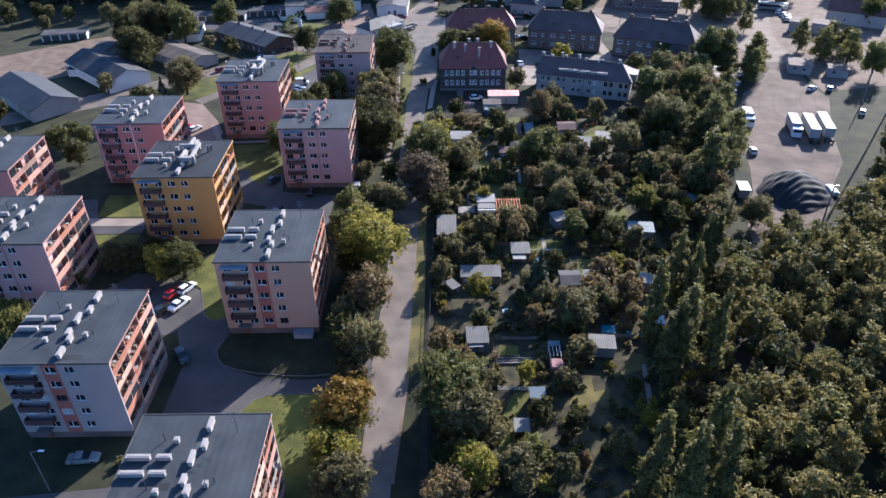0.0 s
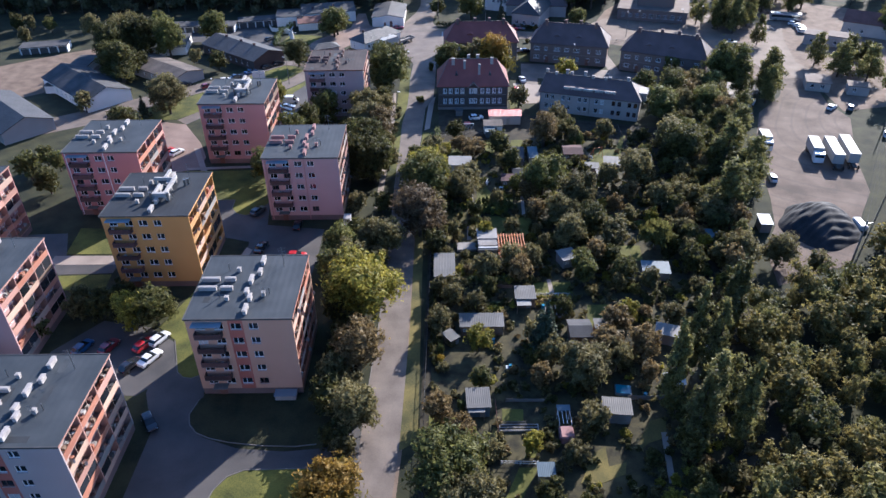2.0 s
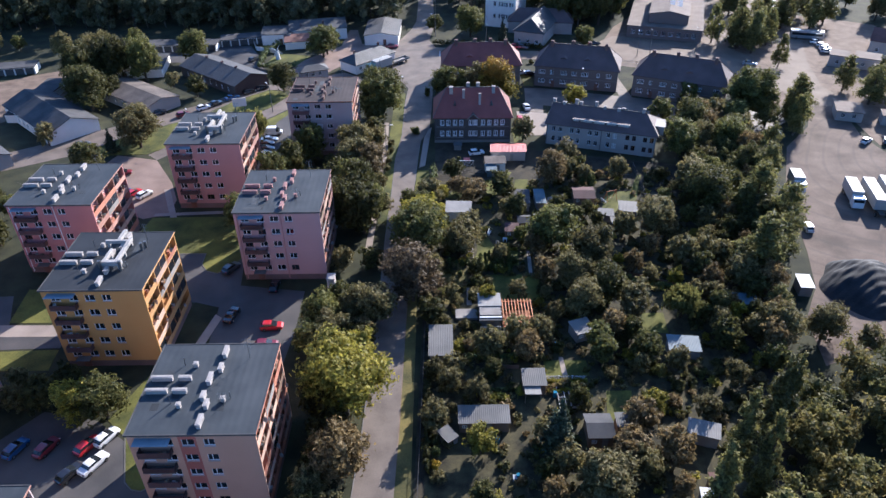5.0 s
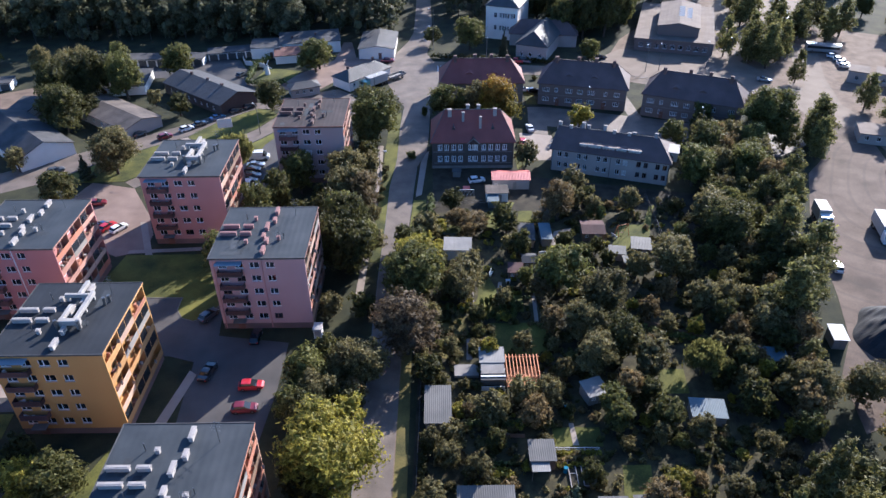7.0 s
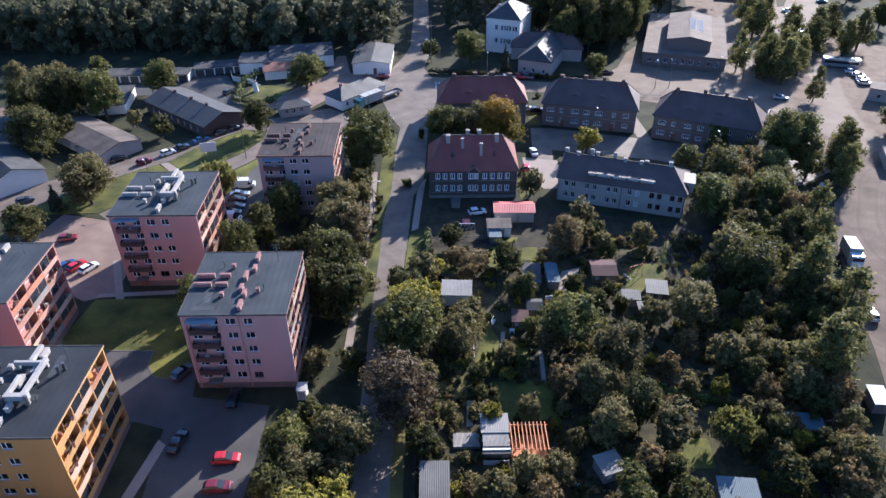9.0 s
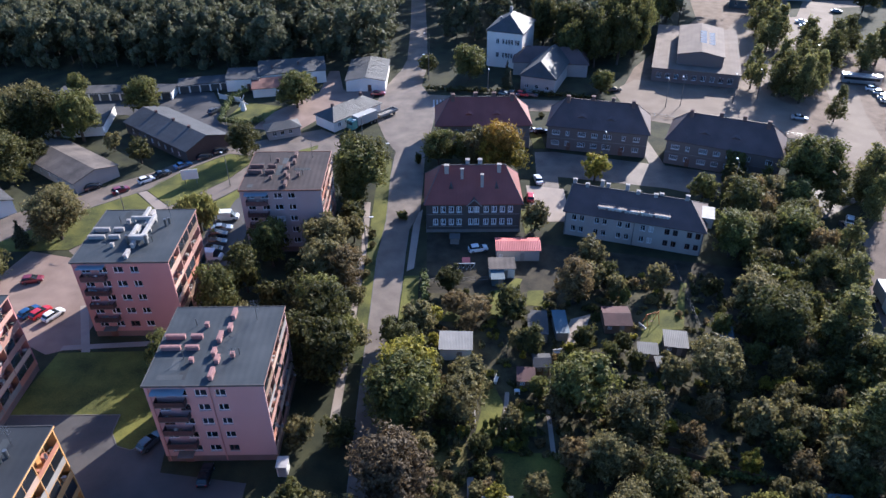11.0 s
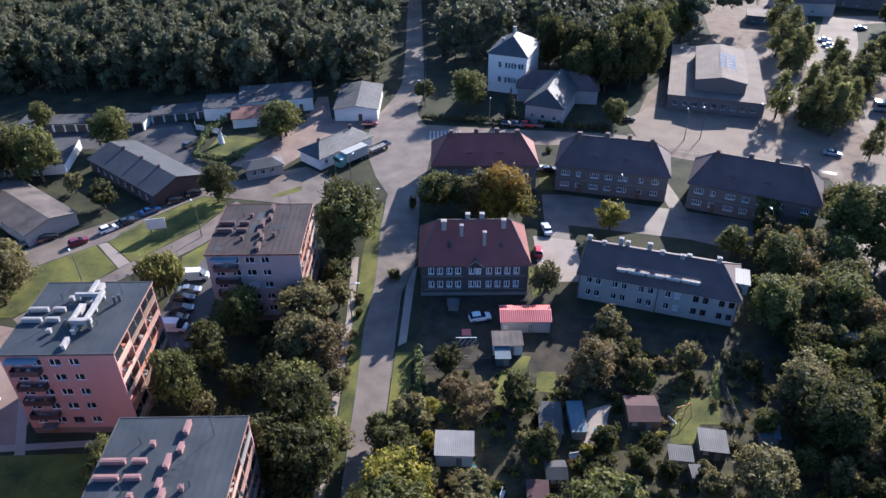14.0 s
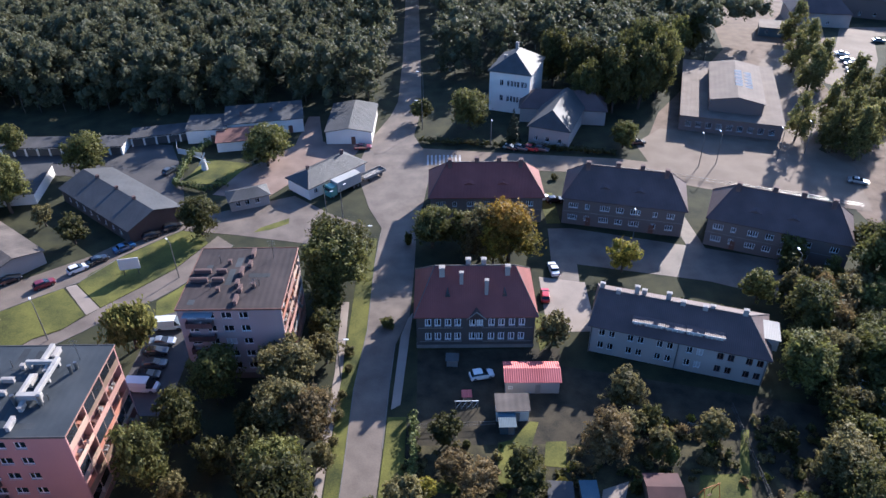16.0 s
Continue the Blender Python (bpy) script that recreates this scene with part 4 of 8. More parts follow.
def block(x, y, H, wall, words, stripe=None, chim="chimney_white", roof="felt", rail="loggia_pink", seed=0, frame_roof=False, line=None):
    """A five-storey block: front with four window columns and hung balconies, loggias on the sunny side, stacks on the flat roof."""
    rng = random.Random(seed)
    ob = root("apartment_block", words, "apartment building", pose(x, y, 0), "five-storey blocks")
    z0 = 1.25
    base = (H - 0.35 - z0) / 5
    cols = ((1.25, 1.45, 1), (4.05, 1.4, 1), (6.5, 1.6, 1), (9.2, 1.4, 1))
    holes = []
    for k in range(5):
        for cx, w, n in cols:
            z = z0 + k * base + 0.95
            holes.append((cx, z, cx + w, z + 1.22))
    wallm = M[wall]
    bm = bmesh.new()
    facade(bm, W - LOG, z0, H - 0.3, holes)
    add_box(bm, 0, 0.2, z0, W - LOG, D, H - 0.3)
    part("wall", bm, wallm, ob)
    part("end_wall", box(W - LOG, 0, z0, W, 0.22, H - 0.3), wallm, ob)
    part("end_wall", box(W - LOG, D - 0.22, z0, W, D, H - 0.3), wallm, ob)
    part("plinth", box(0.05, 0.06, -0.1, W - 0.06, D - 0.05, z0), M["plinth"], ob, "dark plinth")
    if stripe:
        bm = bmesh.new()
        st = [(h[0] - 6.2, h[1], h[2] - 6.2, h[3]) for h in holes if 6.4 < h[0] < 6.8]
        facade(bm, 2.2, z0, H - 0.3, st, 0.03)
        part("stripe", bm, M[stripe], ob, "painted stripe", at=pose(6.2, -0.025, 0))
    if line:
        part("downpipe", tube(bmesh.new(), (8.55, -0.07, 0.4), (8.55, -0.07, H - 0.3), 0.09), M[line], ob)
        part("downpipe", tube(bmesh.new(), (0.55, -0.07, 0.4), (0.55, -0.07, H - 0.3), 0.09), M[line], ob)
    for k in range(5):
        for j, (cx, w, n) in enumerate(cols):
            z = z0 + k * base + 0.95
            old = rng.random() < 0.05
            window(ob, cx, 0, z, w, 1.22, n, "brown_frame" if old else "white_frame", pane_mat="curtain" if rng.random() < 0.05 else "pane", t=0.068)
    # balconies hung on the front
    for k in range(1, 5):
        z = z0 + k * base
        b = part("balcony", box(1.2, -1.1, z - 0.12, 5.2, 0, z + 0.02), M["kerb"], ob)
        bm = bmesh.new()
        add_box(bm, 1.2, -1.1, z + 0.02, 5.2, -1.02, z + 0.9), add_box(bm, 1.2, -1.02, z + 0.02, 1.28, 0, z + 0.9)
        add_box(bm, 5.12, -1.02, z + 0.02, 5.2, 0, z + 0.9)
        part("balustrade", bm, M["balcony"], b, "dark balcony front")
        if rng.random() < 0.7:
            for i in range(rng.randint(2, 4)):
                px_ = 1.4 + rng.random() * 3.2
                hh = 0.4 + rng.random() * 0.7
                part("balcony_box", bevel(box(px_, -0.95, z + 0.02, px_ + 0.4, -0.5, z + hh), 0.03), M[rng.choice(("grey_boards", "chimney_white", "boards"))], b)
    bm = box(1.0, -1.3, H - 0.75, 5.4, 0, H - 0.68)
    part("canopy", bm, M["canopy"], ob, "sheet canopy", at=pose(0, 0, 0.02))
    part("door", box(2.6, -0.06, 0.02, 3.8, 0.06, 2.1), M["brown_frame"], ob)
    bm = box(2.1, -1.3, 2.2, 4.3, 0, 2.32)
    part("porch_roof", bm, M["kerb"], ob)
    # loggias
    bays = ((0.22, 5.2), (5.38, 10.5), (10.68, D - 0.22))
    for yy in (5.2, 10.5):
        part("fin", box(W - LOG, yy, z0, W, yy + 0.18, H - 0.3), M[rail], ob, "upright loggia divider")
    for a, b in bays:
        for q in (0.5,):
            part("loggia_post", box(W - 0.1, a + (b - a) * q - 0.03, z0, W - 0.03, a + (b - a) * q + 0.03, H - 0.3), M["loggia_light" if rail != "loggia_yellow" else rail], ob)
    for k in range(5):
        z = z0 + k * base
        part("loggia_slab", box(W - LOG, 0.22, z - 0.1, W - 0.02, D - 0.22, z + 0.06), M[rail], ob)
        for a, b in bays:
            kind = rng.choice((rail, rail, rail, "loggia", "loggia", "loggia_light", "loggia_light", "boards", "grey_boards"))
            top = z + 0.06 + rng.choice((0.75, 0.9, 1.0, 1.1))
            bal = part("balustrade", box(W - 0.1, a, z + 0.06, W - 0.02, b, top), M[kind], ob)
            bal["label"] = {"loggia": "red-brown loggia front", "loggia_light": "pale loggia front", "boards": "brown board loggia front", "grey_boards": "grey board loggia front"}.get(kind, "painted loggia front")
            for yy, w, zz, h in ((a + 0.5, 0.9, z + 0.1, 2.1), (a + 1.5, 1.5, z + 0.95, 1.25), (b - 1.4, 1.0, z + 0.95, 1.25)):
                window(ob, W - LOG + 0.14, yy, zz, w, h, 1, "white_frame" if rng.random() < 0.7 else "brown_frame", turn=90, sill=0)
            if rng.random() < 0.35:
                part("glazing", box(W - 0.09, a + 0.02, top, W - 0.06, a + (b - a) * rng.choice((0.5, 0.98)), z + base - 0.12), M["pane"], bal, "loggia glazing")
            if rng.random() < 0.9:
                for i in range(rng.randint(3, 6)):
                    yy = a + 0.3 + rng.random() * (b - a - 1.2)
                    part("loggia_box", box(W - 0.75, yy, z + 0.06, W - 0.25, yy + 0.3 + rng.random() * 0.5, z + 0.5 + rng.random() * 0.9), M[rng.choice(("loggia", "grey_boards", "chimney_white", "boards", "rusty", "dark_trim"))], bal)
            if rng.random() < 0.35:
                at = pose(W + 0.2, a + 0.4 + rng.random() * (b - a - 1), z + 1.3 + rng.random() * 0.6, 20, 0, 145 + rng.uniform(-12, 12)) @ Matrix.Scale(rng.uniform(0.75, 1.0), 4)
                if "d" not in DISH:
                    DISH["d"] = part("satellite_dish", dish_mesh(), M["chimney_white"], ob, at=at)
                else:
                    share("satellite_dish", DISH["d"], ob, at)
    # roof
    bm = box(-0.18, -0.18, H - 0.3, W + 0.12, D + 0.18, H)
    part("roof", bevel(bm, 0.04), M[roof], ob, "flat felt roof")
    bm = bmesh.new()
    for c in ((-0.22, -0.22, W + 0.16, -0.1), (-0.22, D + 0.1, W + 0.16, D + 0.22), (-0.22, -0.1, -0.1, D + 0.1), (W + 0.04, -0.1, W + 0.16, D + 0.1)):
        add_box(bm, c[0], c[1], H - 0.22, c[2], c[3], H + 0.07)
    part("roof_edging", bm, M["brown_frame" if roof == "brown_felt" else "dark_trim"], ob)
    part("eave_light_strip", box(W + 0.165, -0.15, H - 0.2, W + 0.185, D + 0.15, H + 0.05), M[rail], ob)
    for i in range(5):
        px_, py_ = rng.uniform(0.4, 11.0), rng.uniform(0.5, 13.0)
        pw, pd = rng.choice(((1.0, 2.6), (3.4, 1.0), (1.0, 1.2), (2.0, 1.0), (1.0, 4.2)))
        part("roof_patch", box(px_, py_, H - 0.01, px_ + pw, min(py_ + pd, D - 0.2), H + 0.006 + 0.002 * i), M["felt_patch"], ob, "newer felt patch")
    for i, (cx, cy) in enumerate(((8.9, 14.0), (9.0, 10.9), (8.05, 8.9), (8.0, 5.8), (8.75, 4.4), (8.7, 1.6))):
        chimney(ob, cx, cy, H, 0.5, 1.8 if i in (0, 2, 5) else 1.2, 0.8, chim)
    for cx, cy, w in ((1.75, 9.1, 2.7), (4.75, 9.1, 1.6), (1.75, 6.8, 2.7), (4.7, 6.8, 1.8)):
        chimney(ob, cx, cy, H, w, 0.45, 0.7, chim)
    for cx, cy in ((5.5, 11.6), (5.3, 4.3), (10.6, 5.3)):
        chimney(ob, cx, cy, H, 0.5, 0.5, 0.75, chim)
    for i, (cx, cy, h, n) in enumerate(((4.0, 5.0, 1.5, 0), (10.9, 4.6, 2.2, 2), (12.3, 13.1, 3.6, 3), (3.9, 11.9, 1.3, 0), (11.4, 5.8, 1.1, 0))):
        part("roof_antenna" if n else "vent_pipe", antenna_mesh(h, n) if n else tube(bmesh.new(), (0, 0, 0), (0, 0, h), 0.07), M["metal"], ob, at=pose(cx, cy, H))
    if frame_roof:
        duct = None
        for name, c in (("roof_duct", (7.8, 5.1, 0.7, 10.9, 5.9, 1.5)), ("duct_arm", (9.7, 5.9, 0.75, 10.3, 12.4, 1.4)), ("duct_arm", (7.8, 5.9, 0.75, 8.3, 9.2, 1.4)),
                        ("duct_arm", (6.1, 11.4, 0.75, 9.7, 11.9, 1.35)), ("duct_arm", (7.9, 11.9, 0.75, 8.5, 15.0, 1.35))):
            one = part(name, bevel(box(*c), 0.05), M["duct"], duct or ob, "whitewashed boxed roof duct", at=None if duct else pose(0, 0, H))
            duct = duct or one
        for cx, cy in ((8.1, 5.5), (10.5, 5.5), (10.0, 9.0), (10.0, 12.0), (8.1, 8.8), (6.5, 11.65), (8.2, 14.6)):
            part("duct_foot", box(cx - 0.18, cy - 0.18, 0, cx + 0.18, cy + 0.18, 0.75), M["duct"], duct)
        for cx, cy, h in ((7.7, 4.9, 1.9), (10.8, 5.0, 1.7), (12.2, 10.6, 1.4), (12.6, 11.4, 1.2)):
            part("vent_hood", tube(bmesh.new(), (cx, cy, 0), (cx, cy, h), 0.22, 0.26, 8), M["metal"], duct)
    return ob


block(-51.2 - 8.0, 70.9, 15.0, "pale", "pale grey five-storey block with brick-red stripe on a lawn", "brick_red", seed=1)
block(-35.1, 45.1, 15.2, "pale", "five-storey block with dark felt roof and white stacks", "brick_red", seed=2)
block(-35.1, 93.8, 15.4, "peach", "peach five-storey block with brick-red stripe beside the street", "brick_red", rail="loggia", seed=3)
porch = root("cellar_porch", "low cellar porch with pale sheet roof at the block", "porch", pose(-23.6, 92.2, 0))
part("wall", box(0, 0, 0, 3.2, 1.5, 1.0), M["grey_render"], porch)
part("porch_roof", box(-0.12, -0.12, 1.0, 3.32, 1.5, 1.08), M["canopy"], porch)
block(-58.3, 122.0, 15.9, "yellow", "ochre yellow five-storey block with white roof ducts", rail="loggia_yellow", roof="black_felt", seed=4, frame_roof=True)
block(-34.4, 145.4, 15.15, "pink", "rose pink five-storey block with pink chimneys", chim="chimney_pink", seed=5, line="salmon")
block(-55.0, 172.5, 15.85, "salmon", "salmon pink five-storey block with white roof ducts", rail="loggia_pink", seed=6, frame_roof=True)
block(-33.8, 197.8, 14.45, "mauve", "greyish five-storey block with weathered brown roof", chim="chimney_brown", roof="brown_felt", seed=7)
block(-77.0, 148.6, 15.35, "red_render", "red-pink five-storey block with white drainpipes", seed=8, line="white_frame")
block(-81.5, 100.0, 15.3, "pink", "pink five-storey block with loggias beside a drive", seed=9, line="salmon")
block(-100.9, 126.7, 15.3, "salmon", "salmon five-storey block behind garden trees", seed=10)


# ---- pitched houses ----
def hip(L, B, ze, zr, inset, over=0.45, other=None):
    """A hipped roof over a plan L by B: ridge along x, hips set in at both ends, by another length at the far one where given."""
    bm = bmesh.new()
    a = [(-over, -over, ze), (L + over, -over, ze), (L + over, B + over, ze), (-over, B + over, ze)]
    r = [(inset, B / 2, zr), (L - (inset if other is None else other), B / 2, zr)]
    t = 0.16
    hi = [bm.verts.new(p) for p in a]
    lo = [bm.verts.new((p[0], p[1], p[2] - t)) for p in a]
    k = [bm.verts.new(p) for p in r]
    bm.faces.new((hi[0], hi[1], k[1], k[0])), bm.faces.new((hi[1], hi[2], k[1])), bm.faces.new((hi[2], hi[3], k[0], k[1])), bm.faces.new((hi[3], hi[0], k[0]))
    for i in range(4):
        bm.faces.new((lo[i], lo[(i + 1) % 4], hi[(i + 1) % 4], hi[i]))
    bm.faces.new(lo[::-1])
    return bm


def ridge_tiles(L, B, ze, zr, inset, over=0.45, other=None):
    bm = bmesh.new()
    end = L - (inset if other is None else other)
    tube(bm, (inset, B / 2, zr + 0.02), (end, B / 2, zr + 0.02), 0.13)
    for x, y in ((-over, -over), (-over, B + over)):
        tube(bm, (x, y, ze + 0.02), (inset, B / 2, zr + 0.02), 0.1)
    for x, y in ((L + over, -over), (L + over, B + over)):
        tube(bm, (x, y, ze + 0.02), (end, B / 2, zr + 0.02), 0.1)
    return bm


def gable(L, B, ze, zr, over=0.35, t=0.15, side=0.0):
    """A plain saddle roof, ridge along x; side moves the ridge towards the back."""
    bm = bmesh.new()
    yr = B / 2 + side
    pts = ((-over, ze), (yr, zr), (B + over, ze))
    for (y0, z0), (y1, z1) in zip(pts, pts[1:]):
        q = [(-over, y0, z0), (L + over, y0, z0), (L + over, y1, z1), (-over, y1, z1)]
        hi, lo = [bm.verts.new(p) for p in q], [bm.verts.new((p[0], p[1], p[2] - t)) for p in q]
        bm.faces.new(hi), bm.faces.new(lo[::-1])
        for i in range(4):
            bm.faces.new((lo[i], lo[(i + 1) % 4], hi[(i + 1) % 4], hi[i]))
    return bm


def walls(L, B, z1, holes, peak=None, side=0.0):
    """Four walls with front openings; peak raises both gable ends to a ridge."""
    bm = bmesh.new()
    facade(bm, L, -0.1, z1, holes, 0.2)
    v = lambda *c: bm.verts.new(c)
    bm.faces.new((v(L, 0, -0.1), v(L, B, -0.1), v(L, B, z1), v(L, 0, z1)))
    bm.faces.new((v(L, B, -0.1), v(0, B, -0.1), v(0, B, z1), v(L, B, z1)))
    bm.faces.new((v(0, B, -0.1), v(0, 0, -0.1), v(0, 0, z1), v(0, B, z1)))
    bm.faces.new((v(0.02, 0.22, z1 - 0.01), v(L - 0.02, 0.22, z1 - 0.01), v(L - 0.02, B - 0.02, z1 - 0.01), v(0.02, B - 0.02, z1 - 0.01)))
    bm.faces.new((v(0.02, 0.22, -0.1), v(L - 0.02, 0.22, -0.1), v(L - 0.02, 0.22, z1), v(0.02, 0.22, z1)))
    if peak:
        for x in (0, L):
            bm.faces.new((v(x, 0, z1), v(x, B, z1), v(x, B / 2 + side, peak)))
    return bm


def tenement():
    ob = root("tenement_house", "two-storey dark brick tenement with red hipped roof and white windows", "house", pose(1.9, 204.4, 0, 0, 0, -0.4))
    L, B, ze, zr = 19.6, 12.6, 7.0, 12.6
    xs = [1.4, 3.0, 4.7, 6.3, 8.75, 9.95, 11.9, 13.55, 15.25, 16.9]
    holes = [(x, z, x + 1.05, z + 1.55) for z in (1.75, 4.75) for x in xs]
    part("wall", walls(L, B, ze - 0.15, holes), M["brick_dark"], ob)
    part("foundation", box(-0.08, -0.08, -0.1, L + 0.08, B + 0.08, 0.7), M["stone"], ob)
    for x, z, _, _ in holes:
        window(ob, x, 0, z, 1.05, 1.55, 1, pane_mat="curtain" if (x, z) == (9.95, 4.75) else "pane", t=0.16)
    bm = bmesh.new()
    for c in ((0.3, 4.35, 7.7), (10.9, 4.35, 19.2), (0.5, 1.4, 7.5), (11, 1.4, 19.2)):
        add_box(bm, c[0], -0.1, c[1], c[2], 0, c[1] + 0.12)
    part("cornice", bm, M["stone"], ob)
    roof = part("roof", hip(L, B, ze, zr, 3.1), M["red_tile"], ob, "dark red tiled hipped roof")
    part("ridge_tiles", ridge_tiles(L, B, ze, zr, 3.1), M["ridge"], roof, "pale mortared ridge")
    bm = bmesh.new()
    a, b, c = (8.3, -0.55, 6.6), (11.5, -0.55, 6.6), (9.9, -0.55, 8.1)
    v = [bm.verts.new(p) for p in (a, b, c, (8.3, 1.2, 7.2), (11.5, 1.2, 7.2), (9.9, 1.9, 8.1))]
    bm.faces.new((v[0], v[1], v[2])), bm.faces.new((v[0], v[2], v[5], v[3])), bm.faces.new((v[1], v[4], v[5], v[2]))
    part("pediment", bm, M["brick_dark"], ob)
    bm = bmesh.new()
    tube(bm, a, c, 0.1), tube(bm, b, c, 0.1)
    part("bargeboard", bm, M["stone"], ob)
    for x, y, w, h in ((4.3, 5.2, 0.9, 2.0), (7.5, 4.1, 0.6, 2.6), (8.7, 6.9, 0.8, 2.0), (11.3, 6.9, 0.8, 2.0), (11.6, 2.7, 0.6, 3.2), (15.2, 5.3, 0.8, 2.0)):
        z = ze + (zr - ze) * (min(y, B - y) + 0.45) / (B / 2 + 0.45)
        chimney(ob, x, y, z - 0.5, w, w, h, "grey_render")
    for x in (5.2, 14.6):
        bm = bmesh.new()
        v = [bm.verts.new(p) for p in ((x - 0.5, 2.2, 9.1), (x + 0.5, 2.2, 9.1), (x, 2.2, 10.0), (x, 4.0, 10.4))]
        bm.faces.new((v[0], v[1], v[2])), bm.faces.new((v[0], v[2], v[3])), bm.faces.new((v[1], v[3], v[2]))
        part("dormer", bm, M["dark_trim"], ob)


def long_house():
    ang = -18.7
    ob = root("long_house", "long two-storey rendered house with dark hipped roof and dormers", "house", pose(30.6, 203.2, 0, 0, 0, ang))
    L, B, ze, zr = 27.3, 11.0, 5.75, 9.2
    xs = [1.4, 3.0, 6.0, 7.6, 10.6, 12.2, 15.2, 16.8, 19.9, 21.5, 24.2, 25.8]
    holes = [(x, z, x + 0.95, z + 1.35) for z in (1.1, 3.75) for x in xs]
    bm = walls(L, B, ze - 0.15, holes)
    bm.faces.new([bm.verts.new(p) for p in ((0, 0, ze - 0.15), (0, B / 2, zr - 0.2), (0, B, ze - 0.15))])
    part("wall", bm, M["grey_render"], ob)
    for x, z, _, _ in holes:
        window(ob, x, 0, z, 0.95, 1.35, 1, "brown_frame" if x > 19 else "white_frame", pane_mat="curtain" if x in (16.8,) else "pane")
    roof = part("roof", hip(L, B, ze, zr, 0.3, other=3.4), M["dark_tile"], ob, "dark tiled hipped roof")
    part("ridge_tiles", ridge_tiles(L, B, ze, zr, 0.3, other=3.4), M["ridge"], roof, "pale mortared ridge")
    # dormers in one long row under a single pale sheet roof, stepped in three lengths
    for x0, x1, dz in ((6.4, 7.9, 0.0), (8.2, 11.2, 0.05), (11.6, 14.4, 0.0), (14.8, 17.2, 0.05), (17.6, 20.4, 0.0)):
        d = part("dormer", box(x0, 1.1, 6.0, x1, 3.6, 7.3 + dz), M["grey_render"], ob, "rendered roof dormer")
        part("dormer_roof", box(x0 - 0.15, 0.85, 7.3 + dz, x1 + 0.15, 3.4, 7.4 + dz), M["dark_tile"], d, "tiled dormer roof")
        part("dormer_edge", box(x0 - 0.17, 0.8, 7.2 + dz, x1 + 0.17, 0.85, 7.43 + dz), M["film"], d, "white dormer edge")
        window(ob, x0 + 0.3, 1.0, 6.45, x1 - x0 - 0.6, 0.62, max(1, int((x1 - x0) / 1.2)), sill=0)
    for x, y, h in ((0.6, 5.9, 1.7), (3.3, 5.4, 1.3), (6.2, 6.4, 1.9), (7.4, 6.6, 1.3), (11.3, 6.2, 1.9), (13.6, 5.4, 1.3), (17.1, 5.3, 1.2), (18.2, 5.8, 1.2), (23.2, 5.6, 1.7)):
        chimney(ob, x, y, zr - 0.7, 0.75, 0.6, h, "chimney_white")
    part("side_dormer", box(L - 1.2, 3.6, 4.6, L + 1.4, 8.0, 6.8), M["grey_render"], ob)
    part("side_dormer_roof", box(L - 1.4, 3.4, 6.8, L + 1.6, 8.2, 6.95), M["pale_sheet"], ob)
    part("downpipe", tube(bmesh.new(), (13.9, -0.1, 0), (13.9, -0.1, ze - 0.2), 0.07), M["dark_trim"], ob)
    part("downpipe", tube(bmesh.new(), (0.15, -0.1, 0), (0.15, -0.1, ze - 0.2), 0.07), M["dark_trim"], ob)
    part("downpipe", tube(bmesh.new(), (L - 0.15, -0.1, 0), (L - 0.15, -0.1, ze - 0.2), 0.07), M["dark_trim"], ob)


def brick_house(x, y, ang, L, roof_key, words):
    ob = root("brick_house", words, "house", pose(x, y, 0, 0, 0, ang), "brick workers' houses")
    B, ze, zr = 11.5, 6.4, 11.6
    holes, k = [], 0
    for xx, w in ((1.2, 1.9), (4.6, 0.9), (7.7, 1.9), (11.0, 1.5), (13.9, 2.0), (18.4, 0.9), (L - 3.4, 1.5)):
        for z in (1.2, 4.0):
            if xx + w < L - 0.8:
                holes.append((xx, z, xx + w, z + 1.25))
    part("wall", walls(L, B, ze - 0.15, holes), M["brick"], ob)
    for a, c, b, d in holes:
        window(ob, a, 0, c, b - a, d - c, 3 if b - a > 1.8 else (2 if b - a > 1.2 else 1), t=0.1)
    part("string_course", box(-0.06, -0.06, 3.1, L + 0.06, 0.0, 3.25), M["stone"], ob)
    roof = part("roof", hip(L, B, ze, zr, 3.6, 0.5), M[roof_key], ob, "tiled hipped roof")
    part("ridge_tiles", ridge_tiles(L, B, ze, zr, 3.6, 0.5), M["dark_tile"], roof)
    for xx in (8.2, 15.2):
        bm = bmesh.new()
        n = 8
        prev = None
        for i in range(n + 1):
            q = i / n * 2 - 1
            z = 8.35 + 0.45 * math.cos(q * math.pi / 2) ** 2
            cur = (bm.verts.new((xx + q * 1.3, 1.75, z)), bm.verts.new((xx + q * 1.1, 3.6, 9.4)))
            low = bm.verts.new((xx + q * 1.3, 1.75, 8.3))
            if prev:
                bm.faces.new((prev[0], cur[0], cur[1], prev[1]))
                bm.faces.new((prev[2], low, cur[0], prev[0]))
            prev = (*cur, low)
        part("eyebrow_dormer", bm, M[roof_key], roof)
    for xx, yy in ((4.2, B / 2 - 0.6), (L - 4.4, B / 2 - 0.6), (L * 0.42, B / 2 + 0.3), (L * 0.62, B / 2 + 0.3)):
        chimney(ob, xx, yy, zr - 1.0, 0.9, 0.9, 2.0, "chimney_brown")
    for xx in (5.0, 18.0):
        part("door", box(xx, -0.05, 0, xx + 1.0, 0.05, 1.0 + 1.05), M["brown_frame"], ob)


